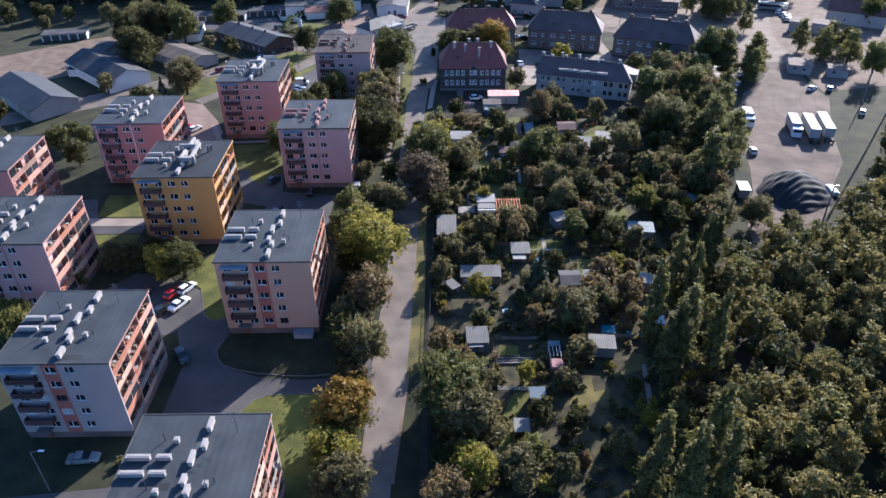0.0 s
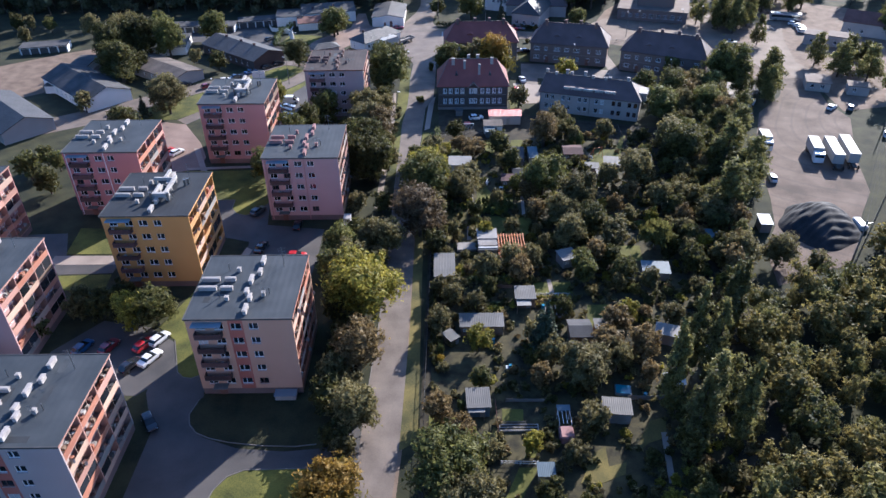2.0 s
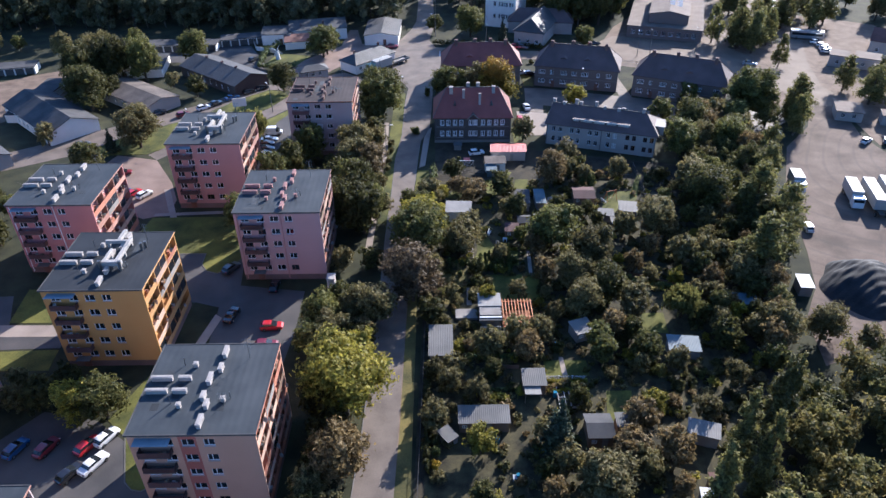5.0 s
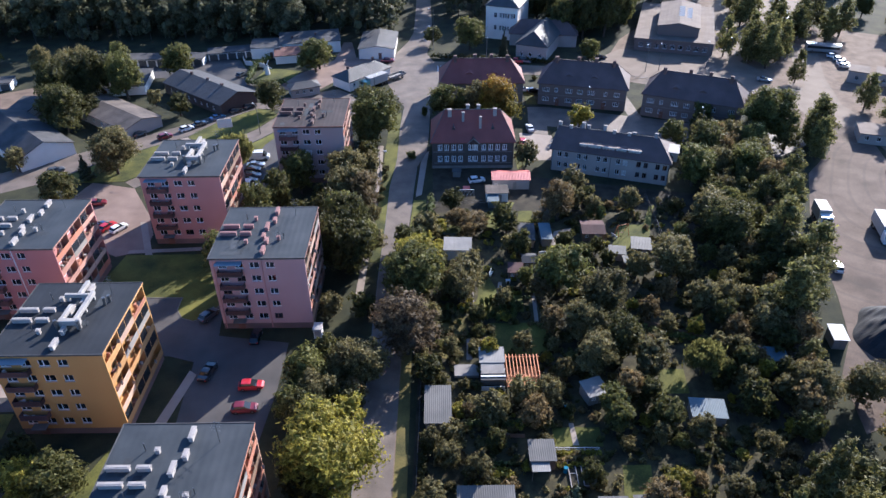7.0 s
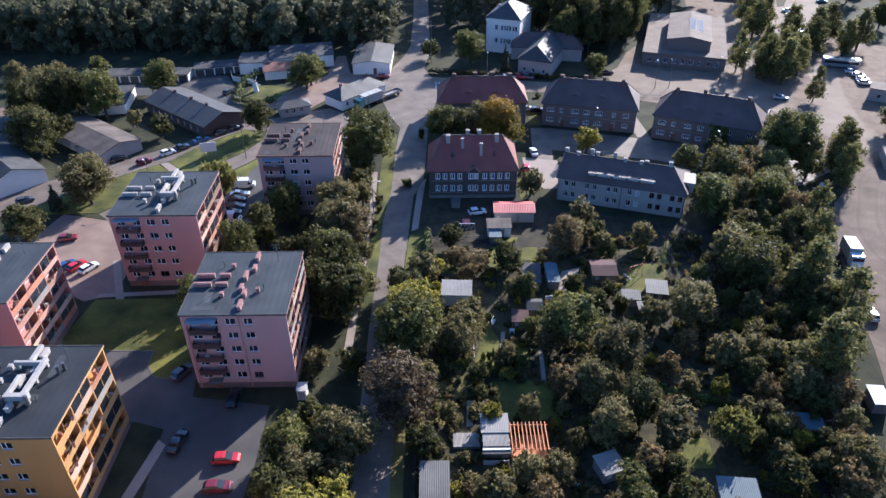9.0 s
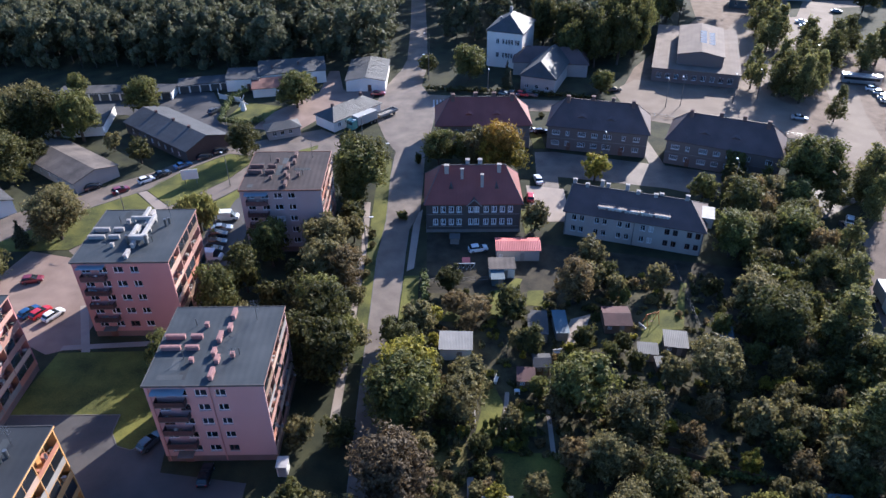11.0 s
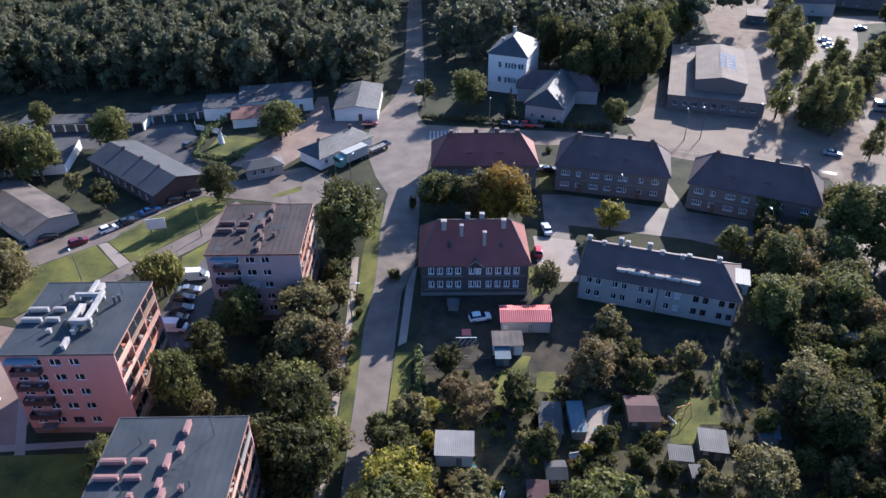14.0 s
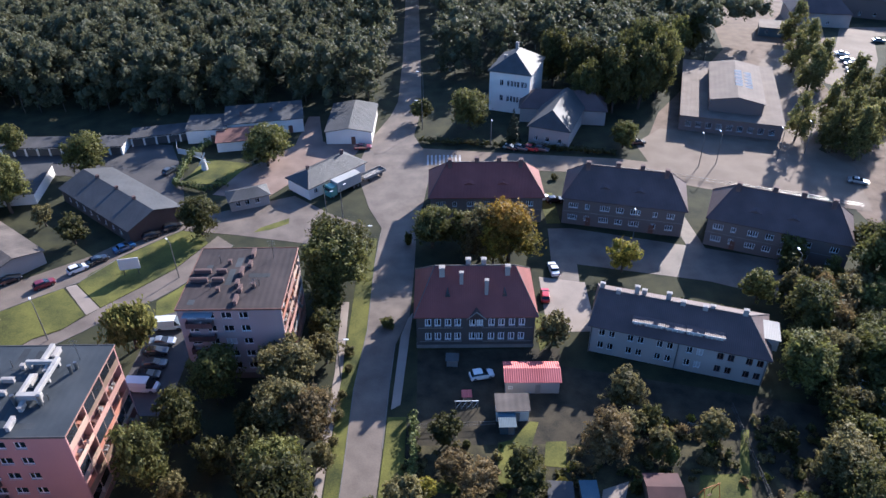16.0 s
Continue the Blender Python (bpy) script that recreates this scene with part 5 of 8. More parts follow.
tenement()
long_house()
brick_house(4.2, 243.8, -0.4, 23.6, "red_tile", "brick house with dark red hipped roof behind an autumn tree")
brick_house(32.2, 243.3, -14.5, 24.6, "dark_tile", "brick house with dark hipped roof on a shaded lane")
brick_house(59.9, 234.6, -24.2, 26.0, "dark_tile", "long brick house with dark hipped roof")


def white_house():
    ob = root("white_house", "tall white rendered house with sunlit hipped roof by the wood", "house", pose(20.6, 303.6, 0, 0, 0, -21))
    L, B, ze, zr = 11.5, 15.0, 11.6, 15.6
    holes = [(x, z, x + 0.75, z + 1.7) for z in (3.2, 7.6) for x in (5.0, 6.0, 6.9, 7.8, 9.0, 9.9)] + [(3.0, 7.6, 4.0, 9.3), (3.0, 3.2, 4.0, 4.9)]
    part("wall", walls(L, B, ze - 0.15, holes), M["white_render"], ob)
    for a, c, b, d in holes:
        window(ob, a, 0, c, b - a, d - c, 1, t=0.06)
    part("roof", hip_deep(L, B, ze, zr), M["slate"], ob, "slate hipped roof")
    chimney(ob, 5.0, 9.5, 14.6, 0.8, 0.8, 2.4, "chimney_white")
    chimney(ob, 3.2, 4.2, 13.4, 0.7, 0.7, 1.6, "chimney_white")


def hip_deep(L, B, ze, zr, over=0.5, inset=None):
    """A hipped roof whose ridge runs along y."""
    bm = hip(B, L, ze, zr, L / 2 - 0.4 if inset is None else inset, over)
    bmesh.ops.transform(bm, matrix=pose(L, 0, 0, 0, 0, 90), verts=bm.verts[:])
    return bm


white_house()


def wing_house(x, y, ang, L, B, ze, zr, wall, roof_key, words, xs=(), name="house", category="house", roof_kind="gable", chimneys=(), door=None, inset=None):
    ob = root(name, words, category, pose(x, y, 0, 0, 0, ang))
    holes = [(a, 1.0, a + 1.0, 2.2) for a in xs]
    if roof_kind == "gable":
        part("wall", walls(L, B, ze - 0.12, holes, zr - 0.14), M[wall], ob)
        part("roof", gable(L, B, ze, zr), M[roof_key], ob)
    elif roof_kind == "gabledeep":
        part("wall", walls(L, B, ze - 0.12, holes), M[wall], ob)
        bm = gable(B, L, ze, zr)
        bmesh.ops.transform(bm, matrix=pose(L, 0, 0, 0, 0, 90), verts=bm.verts[:])
        part("roof", bm, M[roof_key], ob)
        for yy in (0.0, B - 0.25):
            bm = bmesh.new()
            near, far = [[bm.verts.new(p) for p in ((0, y2, ze - 0.12), (L, y2, ze - 0.12), (L / 2, y2, zr - 0.14))] for y2 in (yy, yy + 0.25)]
            bm.faces.new(near), bm.faces.new(far[::-1])
            for i in range(3):
                bm.faces.new((near[i], far[i], far[(i + 1) % 3], near[(i + 1) % 3]))
            bmesh.ops.recalc_face_normals(bm, faces=bm.faces[:])
            part("gable_wall", bm, M[wall], ob)
    elif roof_kind == "deep":
        part("wall", walls(L, B, ze - 0.12, holes), M[wall], ob)
        part("roof", hip_deep(L, B, ze, zr, inset=inset), M[roof_key], ob)
    elif roof_kind == "hip":
        part("wall", walls(L, B, ze - 0.12, holes), M[wall], ob)
        part("roof", hip(L, B, ze, zr, min(L, B) * 0.42), M[roof_key], ob)
    else:
        part("wall", walls(L, B, ze - 0.12, holes), M[wall], ob)
        bm = bmesh.new()
        q = [(-0.3, -0.3, ze), (L + 0.3, -0.3, ze), (L + 0.3, B + 0.3, zr), (-0.3, B + 0.3, zr)]
        hi, lo = [bm.verts.new(p) for p in q], [bm.verts.new((p[0], p[1], p[2] - 0.18)) for p in q]
        bm.faces.new(hi), bm.faces.new(lo[::-1])
        for i in range(4):
            bm.faces.new((lo[i], lo[(i + 1) % 4], hi[(i + 1) % 4], hi[i]))
        part("roof", bm, M[roof_key], ob)
        if zr > ze:
            part("rear_wall", box(0.02, B - 0.2, ze - 0.1, L - 0.02, B - 0.02, zr - 0.2), M[wall], ob)
    for a, c, b, d in holes:
        window(ob, a, 0, c, b - a, d - c, 1)
    for cx, cy, cz, h in chimneys:
        chimney(ob, cx, cy, cz, 0.6, 0.6, h, "chimney_brown")
    if door:
        part("door", box(door, -0.06, 0.0, door + 1.1, 0.05, 2.1), M["brown_frame"], ob)
    return ob


wing_house(29.5, 282.3, -22.5, 10.4, 20.6, 4.8, 8.9, "grey_render", "slate", "low house with steep half-sunlit roof beside the white house", (1.4, 4.4, 7.6), roof_kind="deep", inset=2.2)
wing_house(28.5, 295.2, -8, 23.0, 9.0, 4.2, 8.0, "grey_render", "dark_tile", "brown roofed wing behind the low house", roof_kind="hip")
wing_house(-22.9, 282.6, -1, 11.8, 18.0, 3.5, 4.6, "white_render", "slate", "white single-storey hall with grey roof by the junction", (), "hall", "building", "gabledeep", door=6.5)
wing_house(-23.2, 254.0, 47, 17.0, 7.6, 3.1, 5.3, "white_render", "slate", "small station building with hipped slate roof and skylights", (1.5, 4, 7, 9.5, 12), "station_building", "building", "hip", ((3.4, 4.2, 4.8, 1.2), (13.5, 4.0, 4.8, 1.5)), 5.6)
wing_house(-39.8, 249.2, 22, 8.5, 4.6, 2.7, 3.9, "grey_render", "slate", "small kiosk with slate roof beside the street", (1.2, 3.2, 5.4), "kiosk", "building", "hip")
wing_house(-59.0, 283.6, 6, 10.0, 9.0, 3.8, 4.0, "white_render", "slate", "white workshop with low grey roof", (), "workshop", "building", "shed", door=6)
wing_house(-49.5, 286.6, 11, 20.0, 9.5, 4.0, 5.0, "white_render", "slate", "long low workshop before the wood", (3, 6), "workshop", "building", "shed", ((4, 4, 4.4, 0.9), (12, 5, 4.6, 0.9)), 16)
wing_house(-50.0, 278.4, 11, 10.0, 6.8, 2.8, 3.4, "white_render", "rusty", "workshop porch with pinkish roof", (), "workshop_porch", "building", "shed")
wing_house(-79.0, 255.0, -40, 28.0, 12.4, 3.3, 5.5, "brick_dark", "slate", "long low brick hall with grey roof", (3, 6, 9, 12, 15, 18, 21, 24), "hall", "building", "gable", ((6, 6.2, 5.0, 1.1), (14, 6.2, 5.0, 1.1), (21, 6.2, 5.0, 1.1)))
wing_house(-99.5, 238.0, -38, 26.0, 11.0, 3.0, 4.4, "grey_render", "weathered", "old low shed with patched roof by the street", (2, 6, 10, 14, 18), "shed_hall", "building", "gable")
wing_house(-119.9, 224.7, -43, 29.5, 13.4, 3.3, 6.0, "white_render", "dark_felt", "grey roofed hall with white gable", (3, 6, 9, 12, 15, 18, 21), "hall", "building", "gable")
wing_house(-133.5, 204.1, -43, 29.5, 13.4, 3.3, 6.0, "grey_render", "slate", "dark roofed hall behind the red block", (3, 8, 13, 18, 23), "hall", "building", "gable")
wing_house(-100.5, 251.5, 8, 16.0, 14.0, 2.9, 3.1, "white_render", "dark_felt", "low garage hall with flat roof", (), "garage_hall", "building", "shed", door=4)


def garages(x, y, ang, n, words):
    """A row of lock-ups: one body with piers, its gates and flat roof."""
    ob = root("garage_row", words, "garages", pose(x, y, 0, 0, 0, ang))
    w = 3.0
    bm = bmesh.new()
    for i in range(n + 1):
        add_box(bm, i * w - 0.2, -0.1, 0, i * w + 0.2, 6, 2.3)
    add_box(bm, 0.2, 5.8, 0, n * w - 0.2, 6, 2.3), add_box(bm, 0.2, 0, 2.05, n * w - 0.2, 0.2, 2.3)
    part("wall", bm, M["white_render"], ob)
    gate = None
    # gates in a dark colour that stands in for the shade on them
    for i in range(n):
        at = pose(i * w + 0.2, 0.12, 0.03)
        gate = part("garage_gate", box(0, 0, 0, w - 0.4, 0.08, 2.02), M["dark_trim"], ob, at=at) if gate is None else (share("garage_gate", gate, ob, at) and gate)
    part("roof", box(-0.4, -0.35, 2.3, n * w + 0.4, 6.2, 2.5), M["dark_felt"], ob)


garages(-107.0, 277.3, 1, 11, "row of low garages with white piers before the wood")
garages(-73.0, 282.4, 13, 5, "short row of garages with flat roof")
garages(-117.4, 247, -90, 9, "row of garages with reddish gates")
garages(-142, 255, 12, 5, "old open garages at the wood")


def factory():
    ob = root("factory_hall", "old brick factory with pale sunlit flat roof and skylights", "factory", pose(70.6, 289.2, 0, 0, 0, -17.5))
    holes = [(1.5 + 2.6 * i, 1.2, 2.9 + 2.6 * i, 2.8) for i in range(9)]
    part("wall", walls(25.6, 44, 4.0, holes), M["brick"], ob)
    for a, c, b, d in holes:
        window(ob, a, 0, c, b - a, d - c, 2)
    part("roof", box(-0.3, -0.3, 4.0, 25.9, 44.2, 4.25), M["hall_roof"], ob, "weathered brown-grey flat roof")
    bm = walls(13.5, 29, 3.2, [])
    up = part("upper_hall", bm, M["brick"], ob, at=pose(6.9, 4.8, 4.25))
    bm = gable(29, 13.5, 3.3, 4.6, 0.3)
    bmesh.ops.transform(bm, matrix=pose(13.5, 0, 0, 0, 0, 90), verts=bm.verts[:])
    part("upper_roof", bm, M["hall_roof"], up, "weathered brown-grey saddle roof")
    bm = bmesh.new()
    v = lambda *c: bm.verts.new(c)
    bm.faces.new((v(0, 0, 3.2), v(13.5, 0, 3.2), v(6.75, 0, 4.45)))
    part("upper_gable", bm, M["brick"], up)
    sk = None
    for i in range(5):
        for x in (6.3, 8.9):
            at = pose(x, 8.5 + i * 2.6, 4.55 - abs(x + 0.7 - 6.75) * 0.19)
            if sk is None:
                sk = part("skylight", tent(1.9, 1.9, 0.36), M["film"], up, "glazed ridge skylight", at=at)
            else:
                share("skylight", sk, up, at)


def tent(w, d, h):
    bm = bmesh.new()
    v = [bm.verts.new(p) for p in ((0, 0, 0), (w, 0, 0), (w, d, 0), (0, d, 0), (0, d / 2, h), (w, d / 2, h))]
    for q in ((0, 1, 5, 4), (2, 3, 4, 5), (1, 2, 5), (3, 0, 4), (3, 2, 1, 0)):
        bm.faces.new([v[i] for i in q])
    return bm


factory()
wing_house(111.6, 215.6, -19, 6.6, 7.0, 2.9, 3.0, "grey_render", "hall_roof", "low depot shed with pale sunlit roof", (1.2, 4), "depot_shed", "shed", "shed")
wing_house(122.4, 212.0, -19, 5.6, 4.0, 2.9, 3.0, "grey_render", "hall_roof", "small depot shed with pale roof", (1.2,), "depot_shed", "shed", "shed")
wing_house(128.6, 257.6, -30, 5.2, 5.2, 3.8, 4.0, "grey_render", "hall_roof", "small depot building with pale flat roof", (2,), "depot_building", "building", "shed")
wing_house(135.6, 255.0, -30, 7.0, 5.6, 3.8, 4.0, "grey_render", "hall_roof", "depot building with pale flat roof", (2,), "depot_building", "building", "shed")
wing_house(136.4, 244.6, -27, 6.0, 3.6, 3.8, 4.0, "grey_render", "hall_roof", "low depot store with pale roof", (2,), "depot_building", "building", "shed")
wing_house(147, 268.6, -32, 20, 11, 4.5, 7.5, "grey_render", "rusty", "depot hall with low saddle roof", (2, 6), "hall", "building", "gable")
wing_house(137, 378, -12, 21, 15, 5, 11, "grey_render", "dark_tile", "far large house at the town edge", (3, 8, 13), "house", "house", "hip")
wing_house(160, 390, -24, 40, 14, 7, 11, "brick", "dark_tile", "far long brick building", (3, 8, 13, 18, 23), "house", "house", "hip")
wing_house(121.5, 366.5, -20, 12, 9, 3.2, 3.4, "blue_sheet", "hall_roof", "low bluish store behind the factory", (2, 6), "store", "building", "shed")


# ---- sheds and garden things ----
def shed(x0, y0, w, d, h, roof_key="grey_sheet", wall="boards", turn=0.0, fall=0.25, words="small garden shed", porch=0.0, pitched=False):
    """A small hut: board walls, door, window and a sloping sheet roof, lower left corner at x0, y0."""
    ob = root("garden_shed", words, "shed", pose(x0, y0, 0, 0, 0, turn), "garden sheds")
    if pitched:
        part("wall", walls(w, d, h - 0.2, [], h + fall * 1.5), M[wall], ob)
        part("roof", gable(w, d, h - 0.15, h + fall * 1.8, 0.25, 0.08), M[roof_key], ob)
    else:
        bm = bmesh.new()
        v = [bm.verts.new(c) for c in ((0, 0, 0), (w, 0, 0), (w, d, 0), (0, d, 0), (0, 0, h - fall), (w, 0, h - fall), (w, d, h), (0, d, h))]
        for q in ((4, 5, 6, 7), (0, 1, 5, 4), (1, 2, 6, 5), (2, 3, 7, 6), (3, 0, 4, 7)):
            bm.faces.new([v[i] for i in q])
        part("wall", bm, M[wall], ob)
        bm = bmesh.new()
        q = [(-0.2, -0.25, h - fall + 0.01), (w + 0.2, -0.25, h - fall + 0.01), (w + 0.2, d + 0.2, h + 0.03), (-0.2, d + 0.2, h + 0.03)]
        lo, hi = [bm.verts.new(p) for p in q], [bm.verts.new((p[0], p[1], p[2] + 0.07)) for p in q]
        bm.faces.new(hi), bm.faces.new(lo[::-1])
        for i in range(4):
            bm.faces.new((lo[i], lo[(i + 1) % 4], hi[(i + 1) % 4], hi[i]))
        part("roof", bm, M[roof_key], ob)
    part("door", box(w * 0.55, -0.06, 0.02, w * 0.55 + 0.8, 0.02, min(1.9, h - fall - 0.1)), M["grey_boards"], ob)
    if w > 2.4:
        part("window", frame_mesh(0.7, 0.6, 1, 0.07), M["white_frame"], ob, at=pose(0.4, -0.05, 1.0))
    if porch:
        pr = part("porch_roof", box(0, -porch, h - fall - 0.25, w * 0.75, 0, h - fall - 0.18), M["pale_sheet"], ob)
        bm = bmesh.new()
        for xx in (0.1, w * 0.75 - 0.1):
            tube(bm, (xx, -porch + 0.1, 0), (xx, -porch + 0.1, h - fall - 0.25), 0.05)
        part("post", bm, M["boards"], pr)
    return ob


shed(1.2, 121.4, 3.7, 7.0, 2.4, "grey_sheet", "grey_boards", words="long grey sheet-roofed shed by the fence")
shed(5.7, 106.9, 7.3, 3.0, 2.4, "grey_sheet", "boards", words="long low shed with patched grey roof")
shed(15.9, 114.3, 3.4, 3.2, 2.5, "grey_sheet", "boards", words="shed with grey roof and pinkish porch", porch=1.8)
shed(24.2, 103.8, 3.5, 4.2, 2.5, "dark_felt", "boards", words="dark felt-roofed garden shed", pitched=True)
shed(28.8, 106.0, 2.4, 2.2, 2.3, "grey_sheet", "boards", words="small shed with weathered grey roof")
shed(38.6, 104.6, 4.2, 2.4, 2.5, "pale_sheet", "grey_boards", turn=-18, words="shed with bright weathered sheet roof")
shed(37.2, 93.2, 3.0, 1.9, 2.1, "film", "grey_boards", turn=-7, fall=0.05, words="low shed with white flat roof")
shed(39.2, 95.2, 2.0, 2.0, 2.4, "rusty", "boards", words="small brown board shed")
shed(6.3, 88.3, 3.3, 3.5, 2.5, "grey_sheet", "blue_sheet", turn=2, words="shed with streaked grey roof and blue front", porch=0.9)
shed(26.5, 87.0, 4.0, 2.9, 2.3, "grey_sheet", "grey_boards", turn=-6, fall=0.1, words="shed with wide pale grey roof beside a pool")
shed(26.2, 126.2, 3.2, 3.0, 2.3, "pale_sheet", "grey_boards", turn=20, words="small shed with pale roof")
shed(40.8, 122.3, 4.9, 3.2, 2.2, "blue_sheet", "grey_boards", turn=-6, words="low shed with blue-grey sheet roof under a willow")
shed(4.4, 165.5, 5.2, 3.9, 2.8, "pale_sheet", "white_render", turn=-3, words="shed with pale grey roof and bluish wall")
shed(14.1, 187.9, 4.8, 3.0, 2.6, "weathered", "white_render", words="small outbuilding with mossy roof and white wall")
shed(14.4, 185.4, 2.2, 2.2, 2.0, "blue_sheet", "blue_sheet", words="blue sheet lean-to shed")
shed(15.9, 193.6, 8.4, 4.2, 2.8, "red_sheet", "grey_render", turn=-1, fall=0.35, words="long shed with ribbed red sheet roof", pitched=True)
shed(19.6, 169.6, 3.1, 5.6, 2.3, "dark_felt", "grey_boards", turn=-4, words="dark felt-roofed garden shed")
shed(24.3, 169.8, 2.0, 5.4, 2.2, "blue_sheet", "grey_boards", words="narrow shed with bluish roof")
shed(33.0, 171.6, 4.4, 4.8, 2.2, "maroon_felt", "boards", turn=-2, words="red-brown roofed garden house", pitched=True)
shed(41.8, 166.2, 3.6, 3.6, 2.2, "grey_sheet", "dark_trim", turn=-10, words="shed with bright flat sheet roof")
shed(37.1, 164.8, 3.0, 2.2, 2.0, "grey_sheet", "grey_boards", turn=-8, words="low shed with pale roof")
shed(19.6, 161.6, 2.5, 2.8, 2.2, "dark_felt", "boards", words="little dark pitched shed", pitched=True)
shed(39.4, 161.6, 1.9, 1.9, 1.9, "grey_sheet", "boards", words="tiny pale-roofed hut among trees")
shed(9.2, 192.4, 1.2, 0.9, 1.0, "red_sheet", "grey_boards", words="low lean-to with faded red roof")
shed(16.6, 158.6, 2.6, 2.6, 2.2, "maroon_felt", "boards", turn=-4, words="brown roofed garden shed")
shed(69.0, 188.8, 5.4, 4.4, 2.6, "film", "grey_boards", turn=-20, words="shed with white sunlit roof")
shed(52.5, 134.4, 7.0, 2.6, 2.2, "blue_sheet", "grey_boards", turn=-6, words="long blue-roofed lean-to among trees")
shed(12.6, 69.6, 1.9, 2.0, 2.1, "pale_sheet", "boards", words="tiny pale-roofed garden hut")
shed(15.6, 76.2, 2.1, 1.8, 2.0, "blue_sheet", "grey_boards", words="garden hut with bluish roof")
shed(6.8, 199.8, 1.8, 1.2, 1.7, "grey_sheet", "grey_boards", turn=-4, words="small shed in the shaded yard")
shed(69.2, 138.4, 2.2, 3.4, 2.4, "film", "grey_boards", turn=-6, words="white container hut at the yard")
shed(4.0, 104.0, 1.7, 2.2, 1.7, "grey_sheet", "boards", turn=40, words="little tilted board hut")


def tiny_house():
    ob = root("garden_cabin", "two-tier garden cabin with pale roof and dark glazed front", "cabin", pose(9.9, 130.0, 0))
    part("wall", box(0, 0.9, 0, 3.7, 6.6, 2.6), M["grey_boards"], ob)
    part("roof", box(-0.2, 3.2, 2.6, 3.9, 6.9, 2.75), M["pale_sheet"], ob, "pale bluish sheet roof")
    part("terrace_roof", box(-0.15, -0.3, 2.25, 3.85, 3.1, 2.35), M["dark_felt"], ob)
    for y in (0.3, 1.8):
        part("roof_beam", box(-0.1, y, 2.36, 3.8, y + 0.35, 2.5), M["film"], ob)
    part("balustrade", box(0, -0.3, 0, 3.7, -0.2, 0.9), M["film"], ob)


def pergola():
    ob = root("pergola", "orange wooden pergola with open rafters", "pergola", pose(14.0, 130.4, 0))
    part("deck", box(0, 0, 0, 5.2, 4.6, 0.12), M["orange_boards"], ob)
    for x in (0.1, 2.6, 5.1):
        for y in (0.1, 4.5):
            part("post", box(x - 0.06, y - 0.06, 0.12, x + 0.06, y + 0.06, 2.3), M["orange_boards"], ob)
    for y in (0.1, 4.5):
        part("beam", box(-0.2, y - 0.06, 2.3, 5.4, y + 0.06, 2.42), M["orange_boards"], ob)
    r = None
    for i in range(10):
        at = pose(-0.05 + i * 0.56, -0.35, 2.42)
        r = part("rafter", box(0, 0, 0, 0.14, 5.3, 0.14), M["orange_boards"], ob, at=at) if r is None else (share("rafter", r, ob, at) and r)


tiny_house()
pergola()
tagged(part("garden_deck", box(5.7, 132.6, 0.0, 9.6, 135.2, 0.5), M["grey_boards"]), "low grey board deck beside the cabin", "deck")


def greenhouse(x, y):
    ob = root("greenhouse", "white framed greenhouse with film cover and blue end", "greenhouse", pose(x, y, 0))
    part("cover", bevel(box(0, 0, 0, 2.1, 2.4, 1.5), 0.2, 3), M["chimney_pink"], ob, "cloudy pinkish film cover")
    bm = bmesh.new()
    for i in range(4):
        tube(bm, (0.15 + 0.6 * i, 2.5, 1.7), (0.15 + 0.6 * i, 4.8, 1.9), 0.04)
    for x0 in (0.15, 1.95):
        tube(bm, (x0, 2.5, 0), (x0, 2.5, 1.7), 0.05), tube(bm, (x0, 4.8, 0), (x0, 4.8, 1.9), 0.05)
    part("frame", bm, M["white_frame"], ob)
    part("end_panel", box(0.1, 4.8, 1.75, 2.1, 6.0, 1.95), M["blue_sheet"], ob, "blue sheet roof")
    for x0 in (0.15, 1.95):
        part("post", box(x0 - 0.05, 5.85, 0, x0 + 0.05, 5.95, 1.75), M["boards"], ob)


greenhouse(19.5, 82.9)


def fence(pts, h, label, key="grey_boards", step=2.2, rails=2, slats=False):
    """A fence along a line: each post and each panel between them."""
    ob = root("garden_fence", label, "fence", Matrix.Identity(4))
    post = None
    for (x0, y0), (x1, y1) in zip(pts, pts[1:]):
        d = math.hypot(x1 - x0, y1 - y0)
        n = max(1, int(d / step))
        turn = math.degrees(math.atan2(y1 - y0, x1 - x0))
        s = d / n
        panel = None
        for i in range(n):
            at = pose(x0 + (x1 - x0) * i / n, y0 + (y1 - y0) * i / n, 0, 0, 0, turn)
            post = part("post", box(-0.05, -0.05, 0, 0.05, 0.05, h + 0.08), M[key], ob, at=at) if post is None else (share("post", post, ob, at) and post)
            if panel is None:
                bm = bmesh.new()
                if slats:
                    add_box(bm, 0.06, -0.02, 0.1, s - 0.06, 0.02, h)
                else:
                    for k in range(rails):
                        z = h * (k + 0.9) / rails
                        add_box(bm, 0.06, -0.02, z - 0.06, s - 0.06, 0.02, z)
                    for k in range(int(s / 0.3)):
                        add_box(bm, 0.15 + k * 0.3, -0.012, 0.1, 0.18 + k * 0.3, 0.012, h)
                panel = part("panel", bm, M[key], ob, at=at)
            else:
                share("panel", panel, ob, at)
    return ob


